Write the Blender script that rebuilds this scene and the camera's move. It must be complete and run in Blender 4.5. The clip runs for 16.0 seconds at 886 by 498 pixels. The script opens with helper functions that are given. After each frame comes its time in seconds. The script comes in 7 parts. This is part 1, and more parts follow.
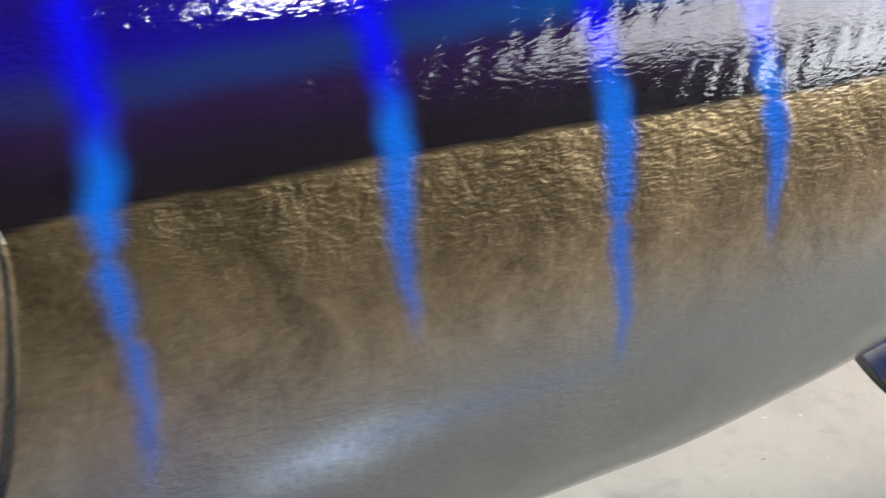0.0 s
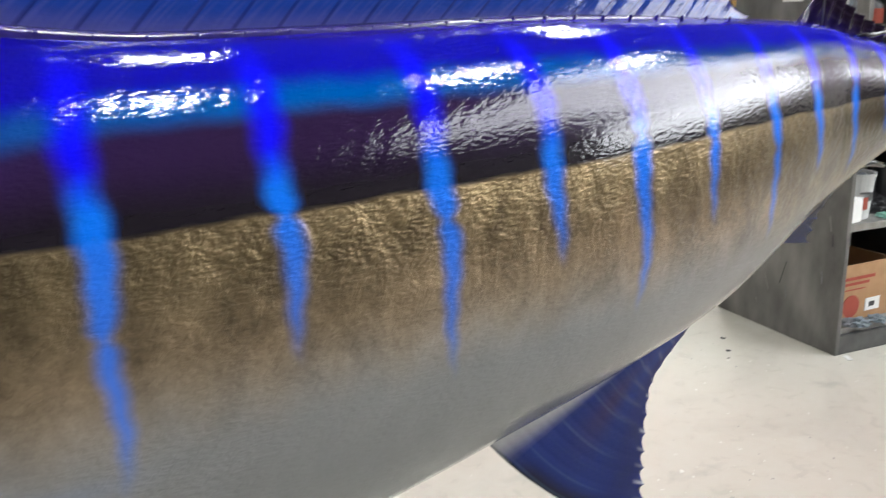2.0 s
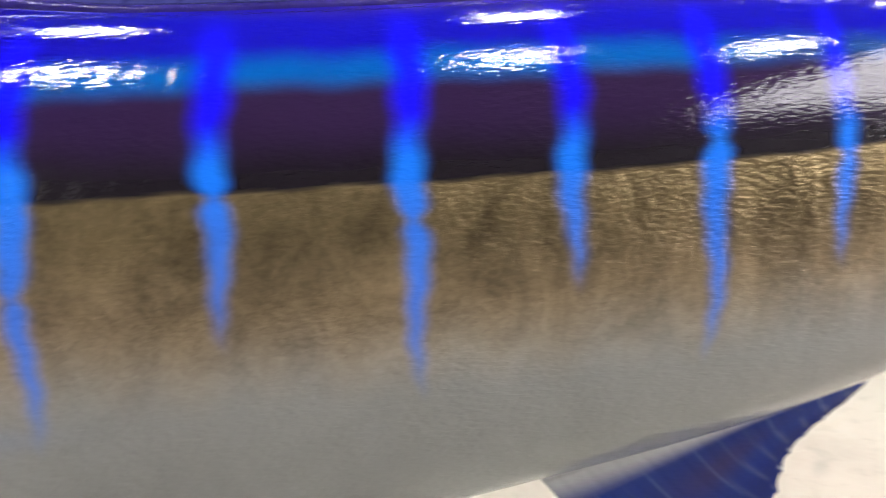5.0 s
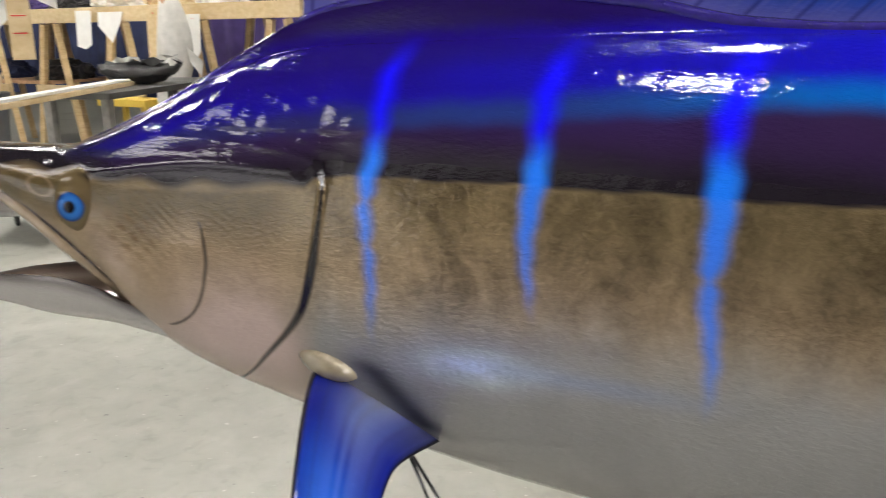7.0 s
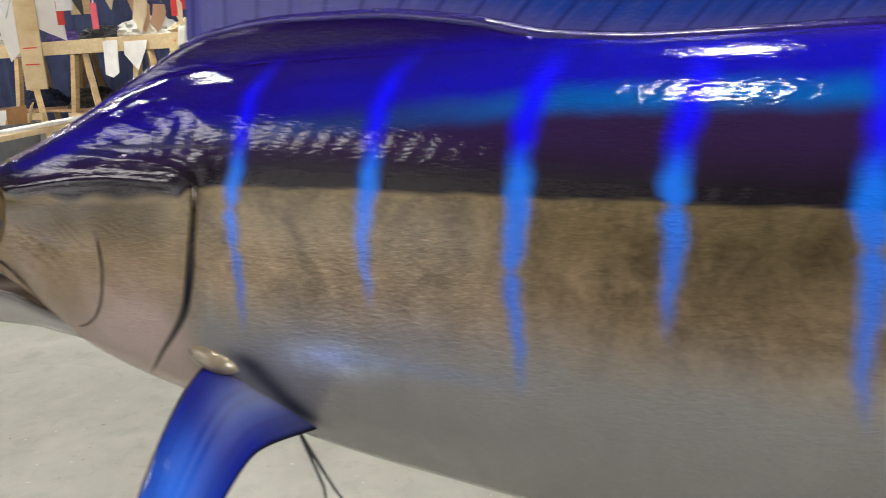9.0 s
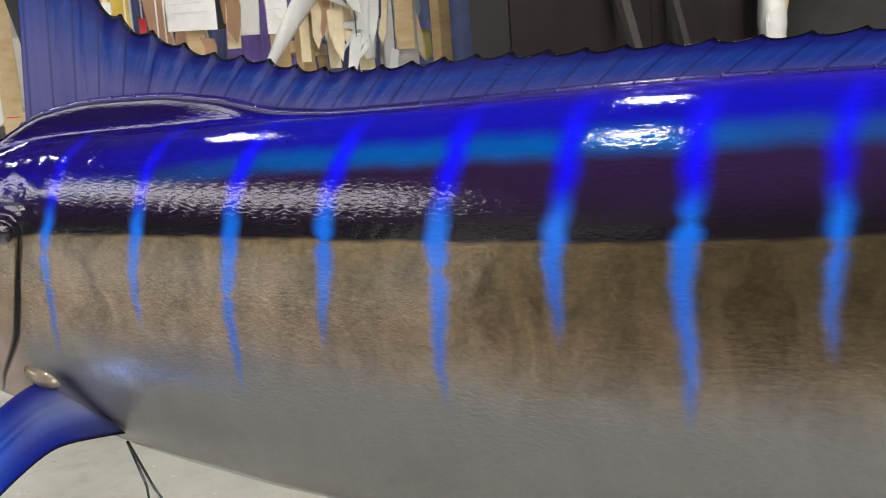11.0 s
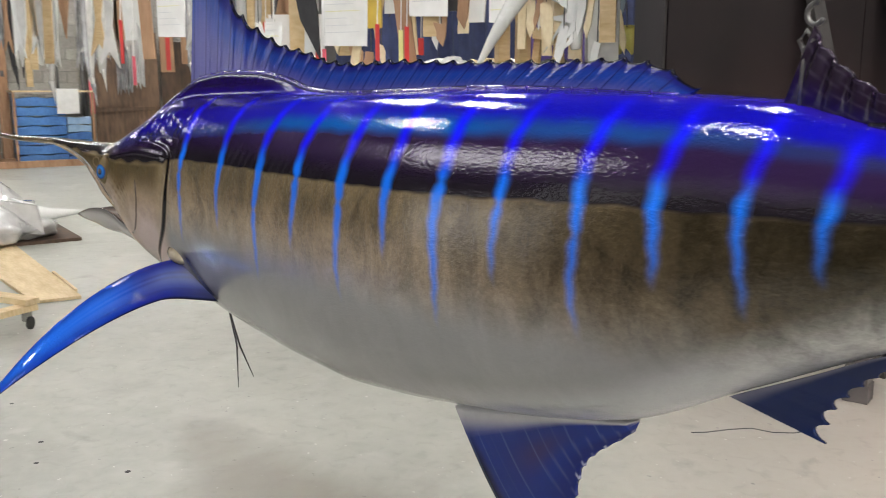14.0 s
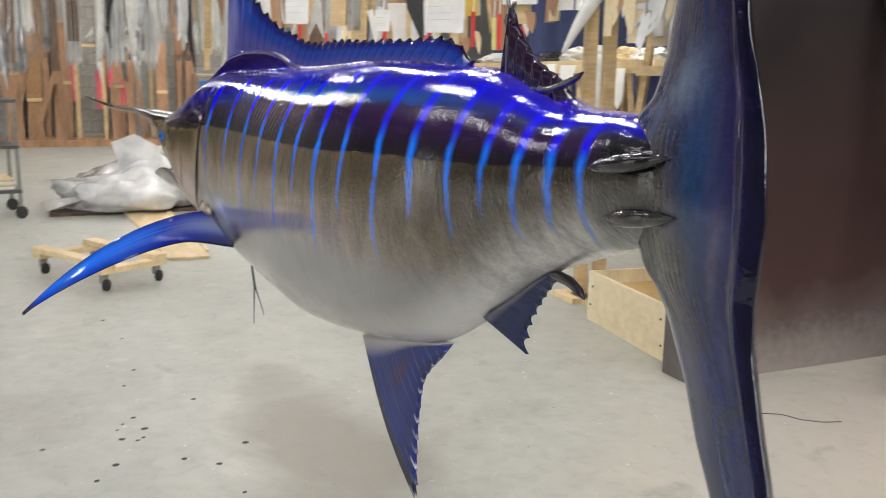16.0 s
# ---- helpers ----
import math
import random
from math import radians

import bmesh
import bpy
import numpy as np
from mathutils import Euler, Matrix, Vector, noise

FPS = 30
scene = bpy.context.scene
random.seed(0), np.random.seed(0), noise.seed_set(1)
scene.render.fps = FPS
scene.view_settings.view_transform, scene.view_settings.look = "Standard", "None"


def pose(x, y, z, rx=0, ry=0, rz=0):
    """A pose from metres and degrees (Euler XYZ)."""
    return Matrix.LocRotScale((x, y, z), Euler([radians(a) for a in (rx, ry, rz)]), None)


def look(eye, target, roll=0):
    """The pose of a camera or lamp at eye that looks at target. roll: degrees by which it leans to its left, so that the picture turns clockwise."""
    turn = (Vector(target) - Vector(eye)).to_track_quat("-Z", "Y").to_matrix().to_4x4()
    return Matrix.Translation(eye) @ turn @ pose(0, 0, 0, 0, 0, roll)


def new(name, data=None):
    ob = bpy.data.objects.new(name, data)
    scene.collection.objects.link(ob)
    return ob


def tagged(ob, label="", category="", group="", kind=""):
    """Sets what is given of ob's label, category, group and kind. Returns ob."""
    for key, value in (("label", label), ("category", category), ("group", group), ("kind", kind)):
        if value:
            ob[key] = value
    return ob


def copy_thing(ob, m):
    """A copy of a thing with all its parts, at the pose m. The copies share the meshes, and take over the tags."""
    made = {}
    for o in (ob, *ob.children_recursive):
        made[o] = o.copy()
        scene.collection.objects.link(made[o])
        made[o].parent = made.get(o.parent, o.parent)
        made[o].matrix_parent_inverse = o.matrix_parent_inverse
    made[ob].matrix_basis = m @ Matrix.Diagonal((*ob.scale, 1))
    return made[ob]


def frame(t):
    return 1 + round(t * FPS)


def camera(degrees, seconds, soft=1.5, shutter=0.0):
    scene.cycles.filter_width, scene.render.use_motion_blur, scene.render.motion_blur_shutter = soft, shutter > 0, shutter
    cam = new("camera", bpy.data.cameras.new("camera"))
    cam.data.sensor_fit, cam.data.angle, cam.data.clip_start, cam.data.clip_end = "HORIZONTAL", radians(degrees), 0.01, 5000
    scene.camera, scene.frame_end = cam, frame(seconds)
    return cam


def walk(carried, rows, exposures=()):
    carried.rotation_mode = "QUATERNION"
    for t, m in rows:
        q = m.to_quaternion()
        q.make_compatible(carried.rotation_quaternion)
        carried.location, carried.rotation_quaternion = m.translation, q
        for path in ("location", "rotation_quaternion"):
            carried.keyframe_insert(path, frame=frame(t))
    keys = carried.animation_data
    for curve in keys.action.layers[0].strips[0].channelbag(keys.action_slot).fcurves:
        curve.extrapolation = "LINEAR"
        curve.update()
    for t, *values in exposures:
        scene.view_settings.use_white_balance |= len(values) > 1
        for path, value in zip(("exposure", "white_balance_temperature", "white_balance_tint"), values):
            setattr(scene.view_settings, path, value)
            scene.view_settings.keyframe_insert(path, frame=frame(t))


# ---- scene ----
cam = camera(53.38, 16.0, soft=0.8, shutter=0.5)
PATH = [
    (0, (-0.588, -0.580, 1.252), (0.200, 1.122, 0.558), -2.19),
    (0.5, (-0.513, -0.633, 1.265), (0.272, 1.084, 0.606), -2.19),
    (1, (-0.420, -0.689, 1.254), (0.416, 1.016, 0.624), -1.97),
    (1.5, (-0.329, -0.728, 1.266), (0.613, 0.927, 0.654), -1.41),
    (2, (-0.309, -0.746, 1.275), (0.746, 0.873, 0.757), -1.13),
    (2.5, (-0.289, -0.759, 1.282), (0.862, 0.812, 0.826), -1.24),
    (3, (-0.246, -0.779, 1.264), (0.986, 0.748, 0.880), -3.33),
    (3.2, (-0.213, -0.772, 1.264), (1.043, 0.741, 0.896), -3.31),
    (5.3, (0.143, -0.787, 1.249), (0.080, 1.138, 0.712), -1.18),
    (5.5, (0.159, -0.792, 1.245), (-0.110, 1.120, 0.724), -1.34),
    (6, (0.131, -0.802, 1.262), (-0.510, 1.018, 0.737), -2.01),
    (6.5, (0.077, -0.806, 1.276), (-0.800, 0.912, 0.749), -1.37),
    (7, (0.022, -0.865, 1.272), (-0.960, 0.803, 0.770), -1.17),
    (7.5, (0.045, -0.909, 1.275), (-1.071, 0.683, 0.806), -0.95),
    (8, (0.086, -0.944, 1.281), (-1.066, 0.623, 0.814), -1.56),
    (8.5, (0.158, -0.937, 1.274), (-0.923, 0.675, 0.791), -2.56),
    (9, (0.271, -0.826, 1.267), (-0.800, 0.798, 0.803), -3.23),
    (9.5, (0.358, -0.765, 1.255), (-0.715, 0.852, 0.770), -2.92),
    (10, (0.451, -0.801, 1.274), (-0.615, 0.845, 0.883), -5.51),
    (10.2, (0.519, -0.833, 1.277), (-0.518, 0.836, 0.902), -5.23),
    (12.3, (1.184, -0.807, 1.246), (-0.165, 0.641, 0.953), -1.54),
    (12.5, (1.273, -0.830, 1.263), (-0.086, 0.606, 0.962), -1.36),
    (13, (1.391, -0.813, 1.263), (-0.036, 0.556, 0.964), -2.06),
    (13.5, (1.463, -0.766, 1.255), (-0.096, 0.433, 0.891), -0.30),
    (14, (1.535, -0.725, 1.261), (-0.086, 0.391, 0.907), -0.07),
    (14.5, (1.705, -0.665, 1.264), (-0.005, 0.319, 0.939), -0.26),
    (15, (1.861, -0.594, 1.264), (0.132, 0.351, 0.925), -0.63),
    (15.3, (1.918, -0.533, 1.234), (0.183, 0.408, 0.912), 0.20),
    (15.5, (1.950, -0.497, 1.243), (0.209, 0.423, 0.892), -0.63),
    (16, (2.010, -0.407, 1.237), (0.203, 0.361, 0.858), 0.81),
]
EXPOSURES = [(0.0, -0.05, 6250, 8), (1.5, 0.05, 6250, 8), (2.0, 0.1, 6250, 8), (2.5, -0.05, 6250, 8), (3.0, -0.42, 6250, 8), (5.5, 0.5, 6700, 10), (6.0, 0.45, 6700, 10), (6.5, 0.3, 6700, 10), (7.0, 0.2, 6700, 10), (8.0, 0.06, 6700, 10), (8.5, 0.14, 6700, 10), (9.0, 0.06, 6700, 10), (10.0, -0.02, 6700, 10), (12.5, 0.0, 6500, 10), (14.5, 0.02, 6500, 10), (16.0, 0.05, 6500, 10)]
walk(cam, [(t, look(eye, target, roll)) for t, eye, target, roll in PATH], exposures=EXPOSURES)

# ---- world and exposure ----
scene.view_settings.exposure = 0.0
world = bpy.data.worlds.new("world")
scene.world = world
world.use_nodes = True
world.node_tree.nodes["Background"].inputs[0].default_value = (0.75, 0.85, 1.0, 1)
world.node_tree.nodes["Background"].inputs[1].default_value = 0.15


# ---- helpers for meshes and materials ----
def surface(name, dark, light, rough=0.6, metal=0.0, grain=20.0, bump=0.2, stretch=(1, 1, 1), coat=0.0, patch=1.5, rough_vary=0.15, random_amount=0.0):
    """A worn surface: two colours mixed by a coarse and a fine noise, with fine relief."""
    m = bpy.data.materials.new(name)
    m.use_nodes = True
    t = m.node_tree
    b = t.nodes["Principled BSDF"]
    co = t.nodes.new("ShaderNodeTexCoord")
    mp = t.nodes.new("ShaderNodeMapping")
    mp.inputs["Scale"].default_value = stretch
    t.links.new(co.outputs["Object"], mp.inputs["Vector"])
    big = t.nodes.new("ShaderNodeTexNoise")
    big.inputs["Scale"].default_value = patch
    big.inputs["Detail"].default_value = 6
    fine = t.nodes.new("ShaderNodeTexNoise")
    fine.inputs["Scale"].default_value = grain
    fine.inputs["Detail"].default_value = 8
    for n in (big, fine):
        t.links.new(mp.outputs[0], n.inputs["Vector"])
    mix = t.nodes.new("ShaderNodeMath")
    mix.operation = "MULTIPLY_ADD"
    t.links.new(big.outputs["Fac"], mix.inputs[0])
    mix.inputs[1].default_value = 0.9
    half = t.nodes.new("ShaderNodeMath")
    half.operation = "MULTIPLY_ADD"
    t.links.new(fine.outputs["Fac"], half.inputs[0])
    half.inputs[1].default_value, half.inputs[2].default_value = 0.8, -0.35
    t.links.new(half.outputs[0], mix.inputs[2])
    ramp = t.nodes.new("ShaderNodeValToRGB")
    ramp.color_ramp.elements[0].position, ramp.color_ramp.elements[1].position = 0.25, 0.75
    ramp.color_ramp.elements[0].color, ramp.color_ramp.elements[1].color = (*dark, 1), (*light, 1)
    t.links.new(mix.outputs[0], ramp.inputs["Fac"])
    col = ramp.outputs["Color"]
    if random_amount:
        info = t.nodes.new("ShaderNodeObjectInfo")
        hsv = t.nodes.new("ShaderNodeHueSaturation")
        ma = t.nodes.new("ShaderNodeMath")
        ma.operation = "MULTIPLY_ADD"
        t.links.new(info.outputs["Random"], ma.inputs[0])
        ma.inputs[1].default_value, ma.inputs[2].default_value = random_amount, 1 - random_amount / 2
        t.links.new(ma.outputs[0], hsv.inputs["Value"])
        t.links.new(col, hsv.inputs["Color"])
        col = hsv.outputs["Color"]
    t.links.new(col, b.inputs["Base Color"])
    rr = t.nodes.new("ShaderNodeMath")
    rr.operation = "MULTIPLY_ADD"
    t.links.new(fine.outputs["Fac"], rr.inputs[0])
    rr.inputs[1].default_value, rr.inputs[2].default_value = 2 * rough_vary, rough - rough_vary
    t.links.new(rr.outputs[0], b.inputs["Roughness"])
    b.inputs["Metallic"].default_value = metal
    b.inputs["Coat Weight"].default_value = coat
    b.inputs["Coat Roughness"].default_value = 0.05
    if bump:
        bp = t.nodes.new("ShaderNodeBump")
        bp.inputs["Strength"].default_value, bp.inputs["Distance"].default_value = bump, 0.01
        t.links.new(fine.outputs["Fac"], bp.inputs["Height"])
        t.links.new(bp.outputs[0], b.inputs["Normal"])
    return m


def glow(name, colour, strength):
    m = bpy.data.materials.new(name)
    m.use_nodes = True
    b = m.node_tree.nodes["Principled BSDF"]
    b.inputs["Base Color"].default_value = (0.8, 0.8, 0.8, 1)
    b.inputs["Emission Color"].default_value, b.inputs["Emission Strength"].default_value = (*colour, 1), strength
    return m


def part(name, bm, material, parent=None, label="", smooth=False):
    """Links a bmesh as one mesh object under a thing or a part."""
    me = bpy.data.meshes.new(name)
    bm.to_mesh(me)
    bm.free()
    me.materials.append(material)
    if smooth:
        me.polygons.foreach_set("use_smooth", [True] * len(me.polygons))
    ob = new(name, me)
    ob.parent = parent
    if label:
        tagged(ob, label)
    return ob


def thing(name, label, category, group="", at=None, kind=""):
    ob = tagged(new(name), label, category, group, kind)
    ob.matrix_basis = at if at is not None else Matrix()
    return ob


def box(x0, x1, y0, y1, z0, z1, bevel=0.0, bm=None, m=None):
    bm = bm or bmesh.new()
    mat = Matrix.LocRotScale(((x0 + x1) / 2, (y0 + y1) / 2, (z0 + z1) / 2), None, (x1 - x0, y1 - y0, z1 - z0))
    r = bmesh.ops.create_cube(bm, size=1, matrix=(m @ mat) if m is not None else mat)
    if bevel:
        edges = list({e for v in r["verts"] for e in v.link_edges})
        bmesh.ops.bevel(bm, geom=edges, offset=bevel, segments=2, affect="EDGES", profile=0.6)
    return bm


def turned(profile, n=24, bm=None, m=None):
    """A solid of revolution about z from (radius, height) pairs."""
    bm = bm or bmesh.new()
    m = m if m is not None else Matrix()
    rings = []
    for r, z in profile:
        rings.append([bm.verts.new(m @ Vector((r * math.cos(2 * math.pi * k / n), r * math.sin(2 * math.pi * k / n), z))) for k in range(n)])
    for a, b in zip(rings, rings[1:]):
        for k in range(n):
            bm.faces.new((a[k], a[(k + 1) % n], b[(k + 1) % n], b[k]))
    bm.faces.new(rings[0][::-1])
    bm.faces.new(rings[-1])
    return bm


def tube(points, radius, n=8, bm=None):
    """A round bar along points; radius is one number or one for each point."""
    bm = bm or bmesh.new()
    pts = [Vector(p) for p in points]
    rad = [float(r) for r in radius] if isinstance(radius, (list, tuple)) else [radius] * len(pts)
    rings = []
    for i, p in enumerate(pts):
        d = (pts[min(i + 1, len(pts) - 1)] - pts[max(i - 1, 0)]).normalized()
        side = d.cross(Vector((0.31, 0.17, 0.93))).normalized()
        up = side.cross(d)
        rings.append([bm.verts.new(p + rad[i] * (math.cos(2 * math.pi * k / n) * side + math.sin(2 * math.pi * k / n) * up)) for k in range(n)])
    for a, b in zip(rings, rings[1:]):
        for k in range(n):
            bm.faces.new((a[k], a[(k + 1) % n], b[(k + 1) % n], b[k]))
    bm.faces.new(rings[0][::-1])
    bm.faces.new(rings[-1])
    return bm


def sheet(points, thick, bm=None, up=(0, 1, 0)):
    """A flat outline given thickness along up."""
    bm = bm or bmesh.new()
    u = Vector(up).normalized() * thick / 2
    a = [bm.verts.new(Vector(p) + u) for p in points]
    b = [bm.verts.new(Vector(p) - u) for p in points]
    bm.faces.new(a)
    bm.faces.new(b[::-1])
    n = len(points)
    for k in range(n):
        bm.faces.new((a[k], b[k], b[(k + 1) % n], a[(k + 1) % n]))
    bmesh.ops.recalc_face_normals(bm, faces=bm.faces)
    return bm


def spline(xs, vs):
    """A smooth curve through (x, v) pairs, as a function of arrays."""
    xs, vs = np.array(xs, float), np.array(vs, float)
    h, d = np.diff(xs), np.diff(vs) / np.diff(xs)
    s = np.r_[d[0], np.where(d[:-1] * d[1:] > 0, 2 * d[:-1] * d[1:] / (d[:-1] + d[1:] + 1e-12), 0), d[-1]]

    def f(x):
        x = np.clip(np.asarray(x, float), xs[0], xs[-1])
        i = np.clip(np.searchsorted(xs, x, side="right") - 1, 0, len(xs) - 2)
        t = (x - xs[i]) / h[i]
        return ((1 + 2 * t) * (1 - t) ** 2 * vs[i] + t * (1 - t) ** 2 * h[i] * s[i] + t * t * (3 - 2 * t) * vs[i + 1] + t * t * (t - 1) * h[i] * s[i + 1])

    return f


def smooth_step(a, b, x):
    t = np.clip((np.asarray(x, float) - a) / (b - a), 0, 1)
    return t * t * (3 - 2 * t)


def blend(a, b, w):
    w = np.asarray(w)[..., None]
    return np.asarray(a) * (1 - w) + np.asarray(b) * w


# ---- materials of the place ----
def concrete_material():
    """Worn pale floor: grey-green towards the far end, creamy with dust near the booth, with stains, spots and the
    fish's shadow in the colour.
    """
    m = surface("concrete_floor", (0.318, 0.324, 0.288), (0.435, 0.442, 0.400), rough=0.45, grain=7, bump=0.02, patch=0.5)
    t = m.node_tree
    b = t.nodes["Principled BSDF"]
    co = t.nodes.new("ShaderNodeTexCoord")

    def noise_at(scale, detail, distortion):
        n = t.nodes.new("ShaderNodeTexNoise")
        n.inputs["Scale"].default_value, n.inputs["Detail"].default_value, n.inputs["Distortion"].default_value = scale, detail, distortion
        t.links.new(co.outputs["Object"], n.inputs["Vector"])
        return n.outputs["Fac"]

    spots, worn, marks, fine_marks = noise_at(34, 3, 0.0), noise_at(0.9, 8, 1.2), noise_at(4.5, 9, 0.4), noise_at(15, 8, 0.8)
    split = t.nodes.new("ShaderNodeSeparateXYZ")
    t.links.new(co.outputs["Object"], split.inputs[0])
    drift = t.nodes.new("ShaderNodeMath")
    drift.operation = "MULTIPLY_ADD"
    t.links.new(worn, drift.inputs[0])
    drift.inputs[1].default_value = 1.6
    slant = t.nodes.new("ShaderNodeMath")
    slant.operation = "MULTIPLY_ADD"
    t.links.new(split.outputs["Y"], slant.inputs[0])
    slant.inputs[1].default_value = 0.9
    t.links.new(split.outputs["X"], slant.inputs[2])
    t.links.new(slant.outputs[0], drift.inputs[2])
    old = b.inputs["Base Color"].links[0].from_socket
    for node, lo, hi, colour, most in ((drift.outputs[0], 1.2, 2.9, (0.52, 0.445, 0.385, 1), 0.8), (drift.outputs[0], 3.3, 4.3, (0.52, 0.505, 0.44, 1), 0.75), (worn, 0.58, 0.70, (0.56, 0.55, 0.51, 1), 0.35), (worn, 0.42, 0.30, (0.25, 0.235, 0.205, 1), 0.55),
                                       (marks, 0.64, 0.74, (0.58, 0.575, 0.54, 1), 0.25), (marks, 0.38, 0.27, (0.21, 0.20, 0.18, 1), 0.45), (fine_marks, 0.35, 0.65, (0.60, 0.60, 0.56, 1), 0.12), (fine_marks, 0.42, 0.30, (0.24, 0.235, 0.21, 1), 0.18),
                                       (spots, 0.70, 0.74, (0.72, 0.71, 0.68, 1), 0.7), (spots, 0.29, 0.25, (0.10, 0.10, 0.11, 1), 0.6)):
        r = t.nodes.new("ShaderNodeMapRange")
        r.inputs["From Min"].default_value, r.inputs["From Max"].default_value = lo, hi
        r.inputs["To Max"].default_value = most
        t.links.new(node, r.inputs["Value"])
        mx = t.nodes.new("ShaderNodeMixRGB")
        t.links.new(r.outputs[0], mx.inputs["Fac"])
        t.links.new(old, mx.inputs["Color1"])
        mx.inputs["Color2"].default_value = colour
        old = mx.outputs["Color"]
    # brownish stain and shadow under the hanging fish put into the colour, ragged outline
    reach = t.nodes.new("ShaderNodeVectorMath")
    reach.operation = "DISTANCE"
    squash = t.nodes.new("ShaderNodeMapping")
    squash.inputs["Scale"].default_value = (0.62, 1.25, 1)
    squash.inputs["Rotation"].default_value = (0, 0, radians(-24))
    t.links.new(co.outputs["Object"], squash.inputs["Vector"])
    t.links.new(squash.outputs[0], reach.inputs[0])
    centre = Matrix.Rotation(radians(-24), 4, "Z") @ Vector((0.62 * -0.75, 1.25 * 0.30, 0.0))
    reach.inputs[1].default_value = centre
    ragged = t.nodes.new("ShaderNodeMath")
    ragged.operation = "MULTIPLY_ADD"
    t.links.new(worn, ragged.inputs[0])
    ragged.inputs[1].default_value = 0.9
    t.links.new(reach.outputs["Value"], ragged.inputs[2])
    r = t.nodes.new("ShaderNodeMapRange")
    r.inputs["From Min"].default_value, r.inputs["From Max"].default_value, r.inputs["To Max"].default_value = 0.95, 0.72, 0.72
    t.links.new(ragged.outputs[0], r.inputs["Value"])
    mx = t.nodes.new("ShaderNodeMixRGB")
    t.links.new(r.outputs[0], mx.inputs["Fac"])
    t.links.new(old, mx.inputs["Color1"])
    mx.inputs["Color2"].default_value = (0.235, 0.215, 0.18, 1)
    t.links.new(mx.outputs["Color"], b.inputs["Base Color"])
    return m


def booth_material():
    """Dark sprayed board, with a ragged tide of pale overspray dust at its foot and reddish smears."""
    m = surface("dark_sprayed_board", (0.006, 0.004, 0.005), (0.017, 0.012, 0.013), rough=0.55, grain=5, bump=0.1, patch=0.9, stretch=(1, 1, 0.4))
    t = m.node_tree
    b = t.nodes["Principled BSDF"]
    b.inputs["Specular IOR Level"].default_value = 0.25
    co = t.nodes.new("ShaderNodeTexCoord")
    split = t.nodes.new("ShaderNodeSeparateXYZ")
    t.links.new(co.outputs["Object"], split.inputs[0])
    old = b.inputs["Base Color"].links[0].from_socket
    for scale, amount, foot, top, colour, most in ((1.6, 0.75, 1.5, 0.5, (0.070, 0.036, 0.032, 1), 0.75), (4.0, 0.35, 0.42, 0.18, (0.175, 0.15, 0.14, 1), 0.85), (26.0, 0.25, 0.24, 0.10, (0.34, 0.30, 0.28, 1), 0.5)):
        n = t.nodes.new("ShaderNodeTexNoise")
        n.inputs["Scale"].default_value, n.inputs["Detail"].default_value = scale, 7
        t.links.new(co.outputs["Object"], n.inputs["Vector"])
        h = t.nodes.new("ShaderNodeMath")
        h.operation = "MULTIPLY_ADD"
        t.links.new(n.outputs["Fac"], h.inputs[0])
        h.inputs[1].default_value = amount
        t.links.new(split.outputs["Z"], h.inputs[2])
        r = t.nodes.new("ShaderNodeMapRange")
        r.inputs["From Min"].default_value, r.inputs["From Max"].default_value, r.inputs["To Max"].default_value = foot + 0.5 * amount, top + 0.5 * amount - 0.1, most
        t.links.new(h.outputs[0], r.inputs["Value"])
        mx = t.nodes.new("ShaderNodeMixRGB")
        t.links.new(r.outputs[0], mx.inputs["Fac"])
        t.links.new(old, mx.inputs["Color1"])
        mx.inputs["Color2"].default_value = colour
        old = mx.outputs["Color"]
    t.links.new(old, b.inputs["Base Color"])
    return m


concrete = concrete_material()
charcoal = surface("charcoal_panel", (0.008, 0.0065, 0.0075), (0.020, 0.015, 0.017), rough=0.5, grain=5, bump=0.1, patch=0.8, stretch=(1, 1, 0.4))
booth_board = booth_material()
dusty_grey = surface("dusty_grey_board", (0.07, 0.060, 0.057), (0.15, 0.13, 0.125), rough=0.8, grain=10, patch=2)
pale_pine = surface("fresh_pine", (0.74, 0.60, 0.37), (0.90, 0.79, 0.56), rough=0.55, grain=9, stretch=(2, 9, 3), bump=0.06, random_amount=0.12)
block = surface("concrete_block", (0.24, 0.23, 0.21), (0.38, 0.37, 0.34), rough=0.85, grain=25, bump=0.3, patch=1.2, random_amount=0.2)
mortar = surface("mortar", (0.16, 0.155, 0.145), (0.24, 0.23, 0.22), rough=0.9, grain=30, bump=0.3)
ceiling_paint = surface("ceiling_paint", (0.05, 0.05, 0.05), (0.09, 0.09, 0.088), rough=0.9, grain=5)
plaster = surface("pale_wall_paint", (0.56, 0.53, 0.46), (0.74, 0.71, 0.63), rough=0.8, grain=8, patch=0.8)
light_block_board = surface("light_block_board", (0.06, 0.055, 0.05), (0.12, 0.11, 0.10), rough=0.6, grain=7, patch=1.2)
dark_wall = surface("dark_board_wall", (0.028, 0.027, 0.027), (0.06, 0.058, 0.056), rough=0.55, grain=7, patch=1.2)
worn_steel = surface("worn_cabinet_steel", (0.05, 0.049, 0.047), (0.24, 0.23, 0.215), rough=0.6, metal=0.1, grain=9, patch=3.5, bump=0.12, stretch=(1, 1, 0.5))
steel_dark = surface("dark_steel", (0.055, 0.055, 0.055), (0.13, 0.13, 0.125), rough=0.45, metal=0.25, grain=15, patch=2.5)
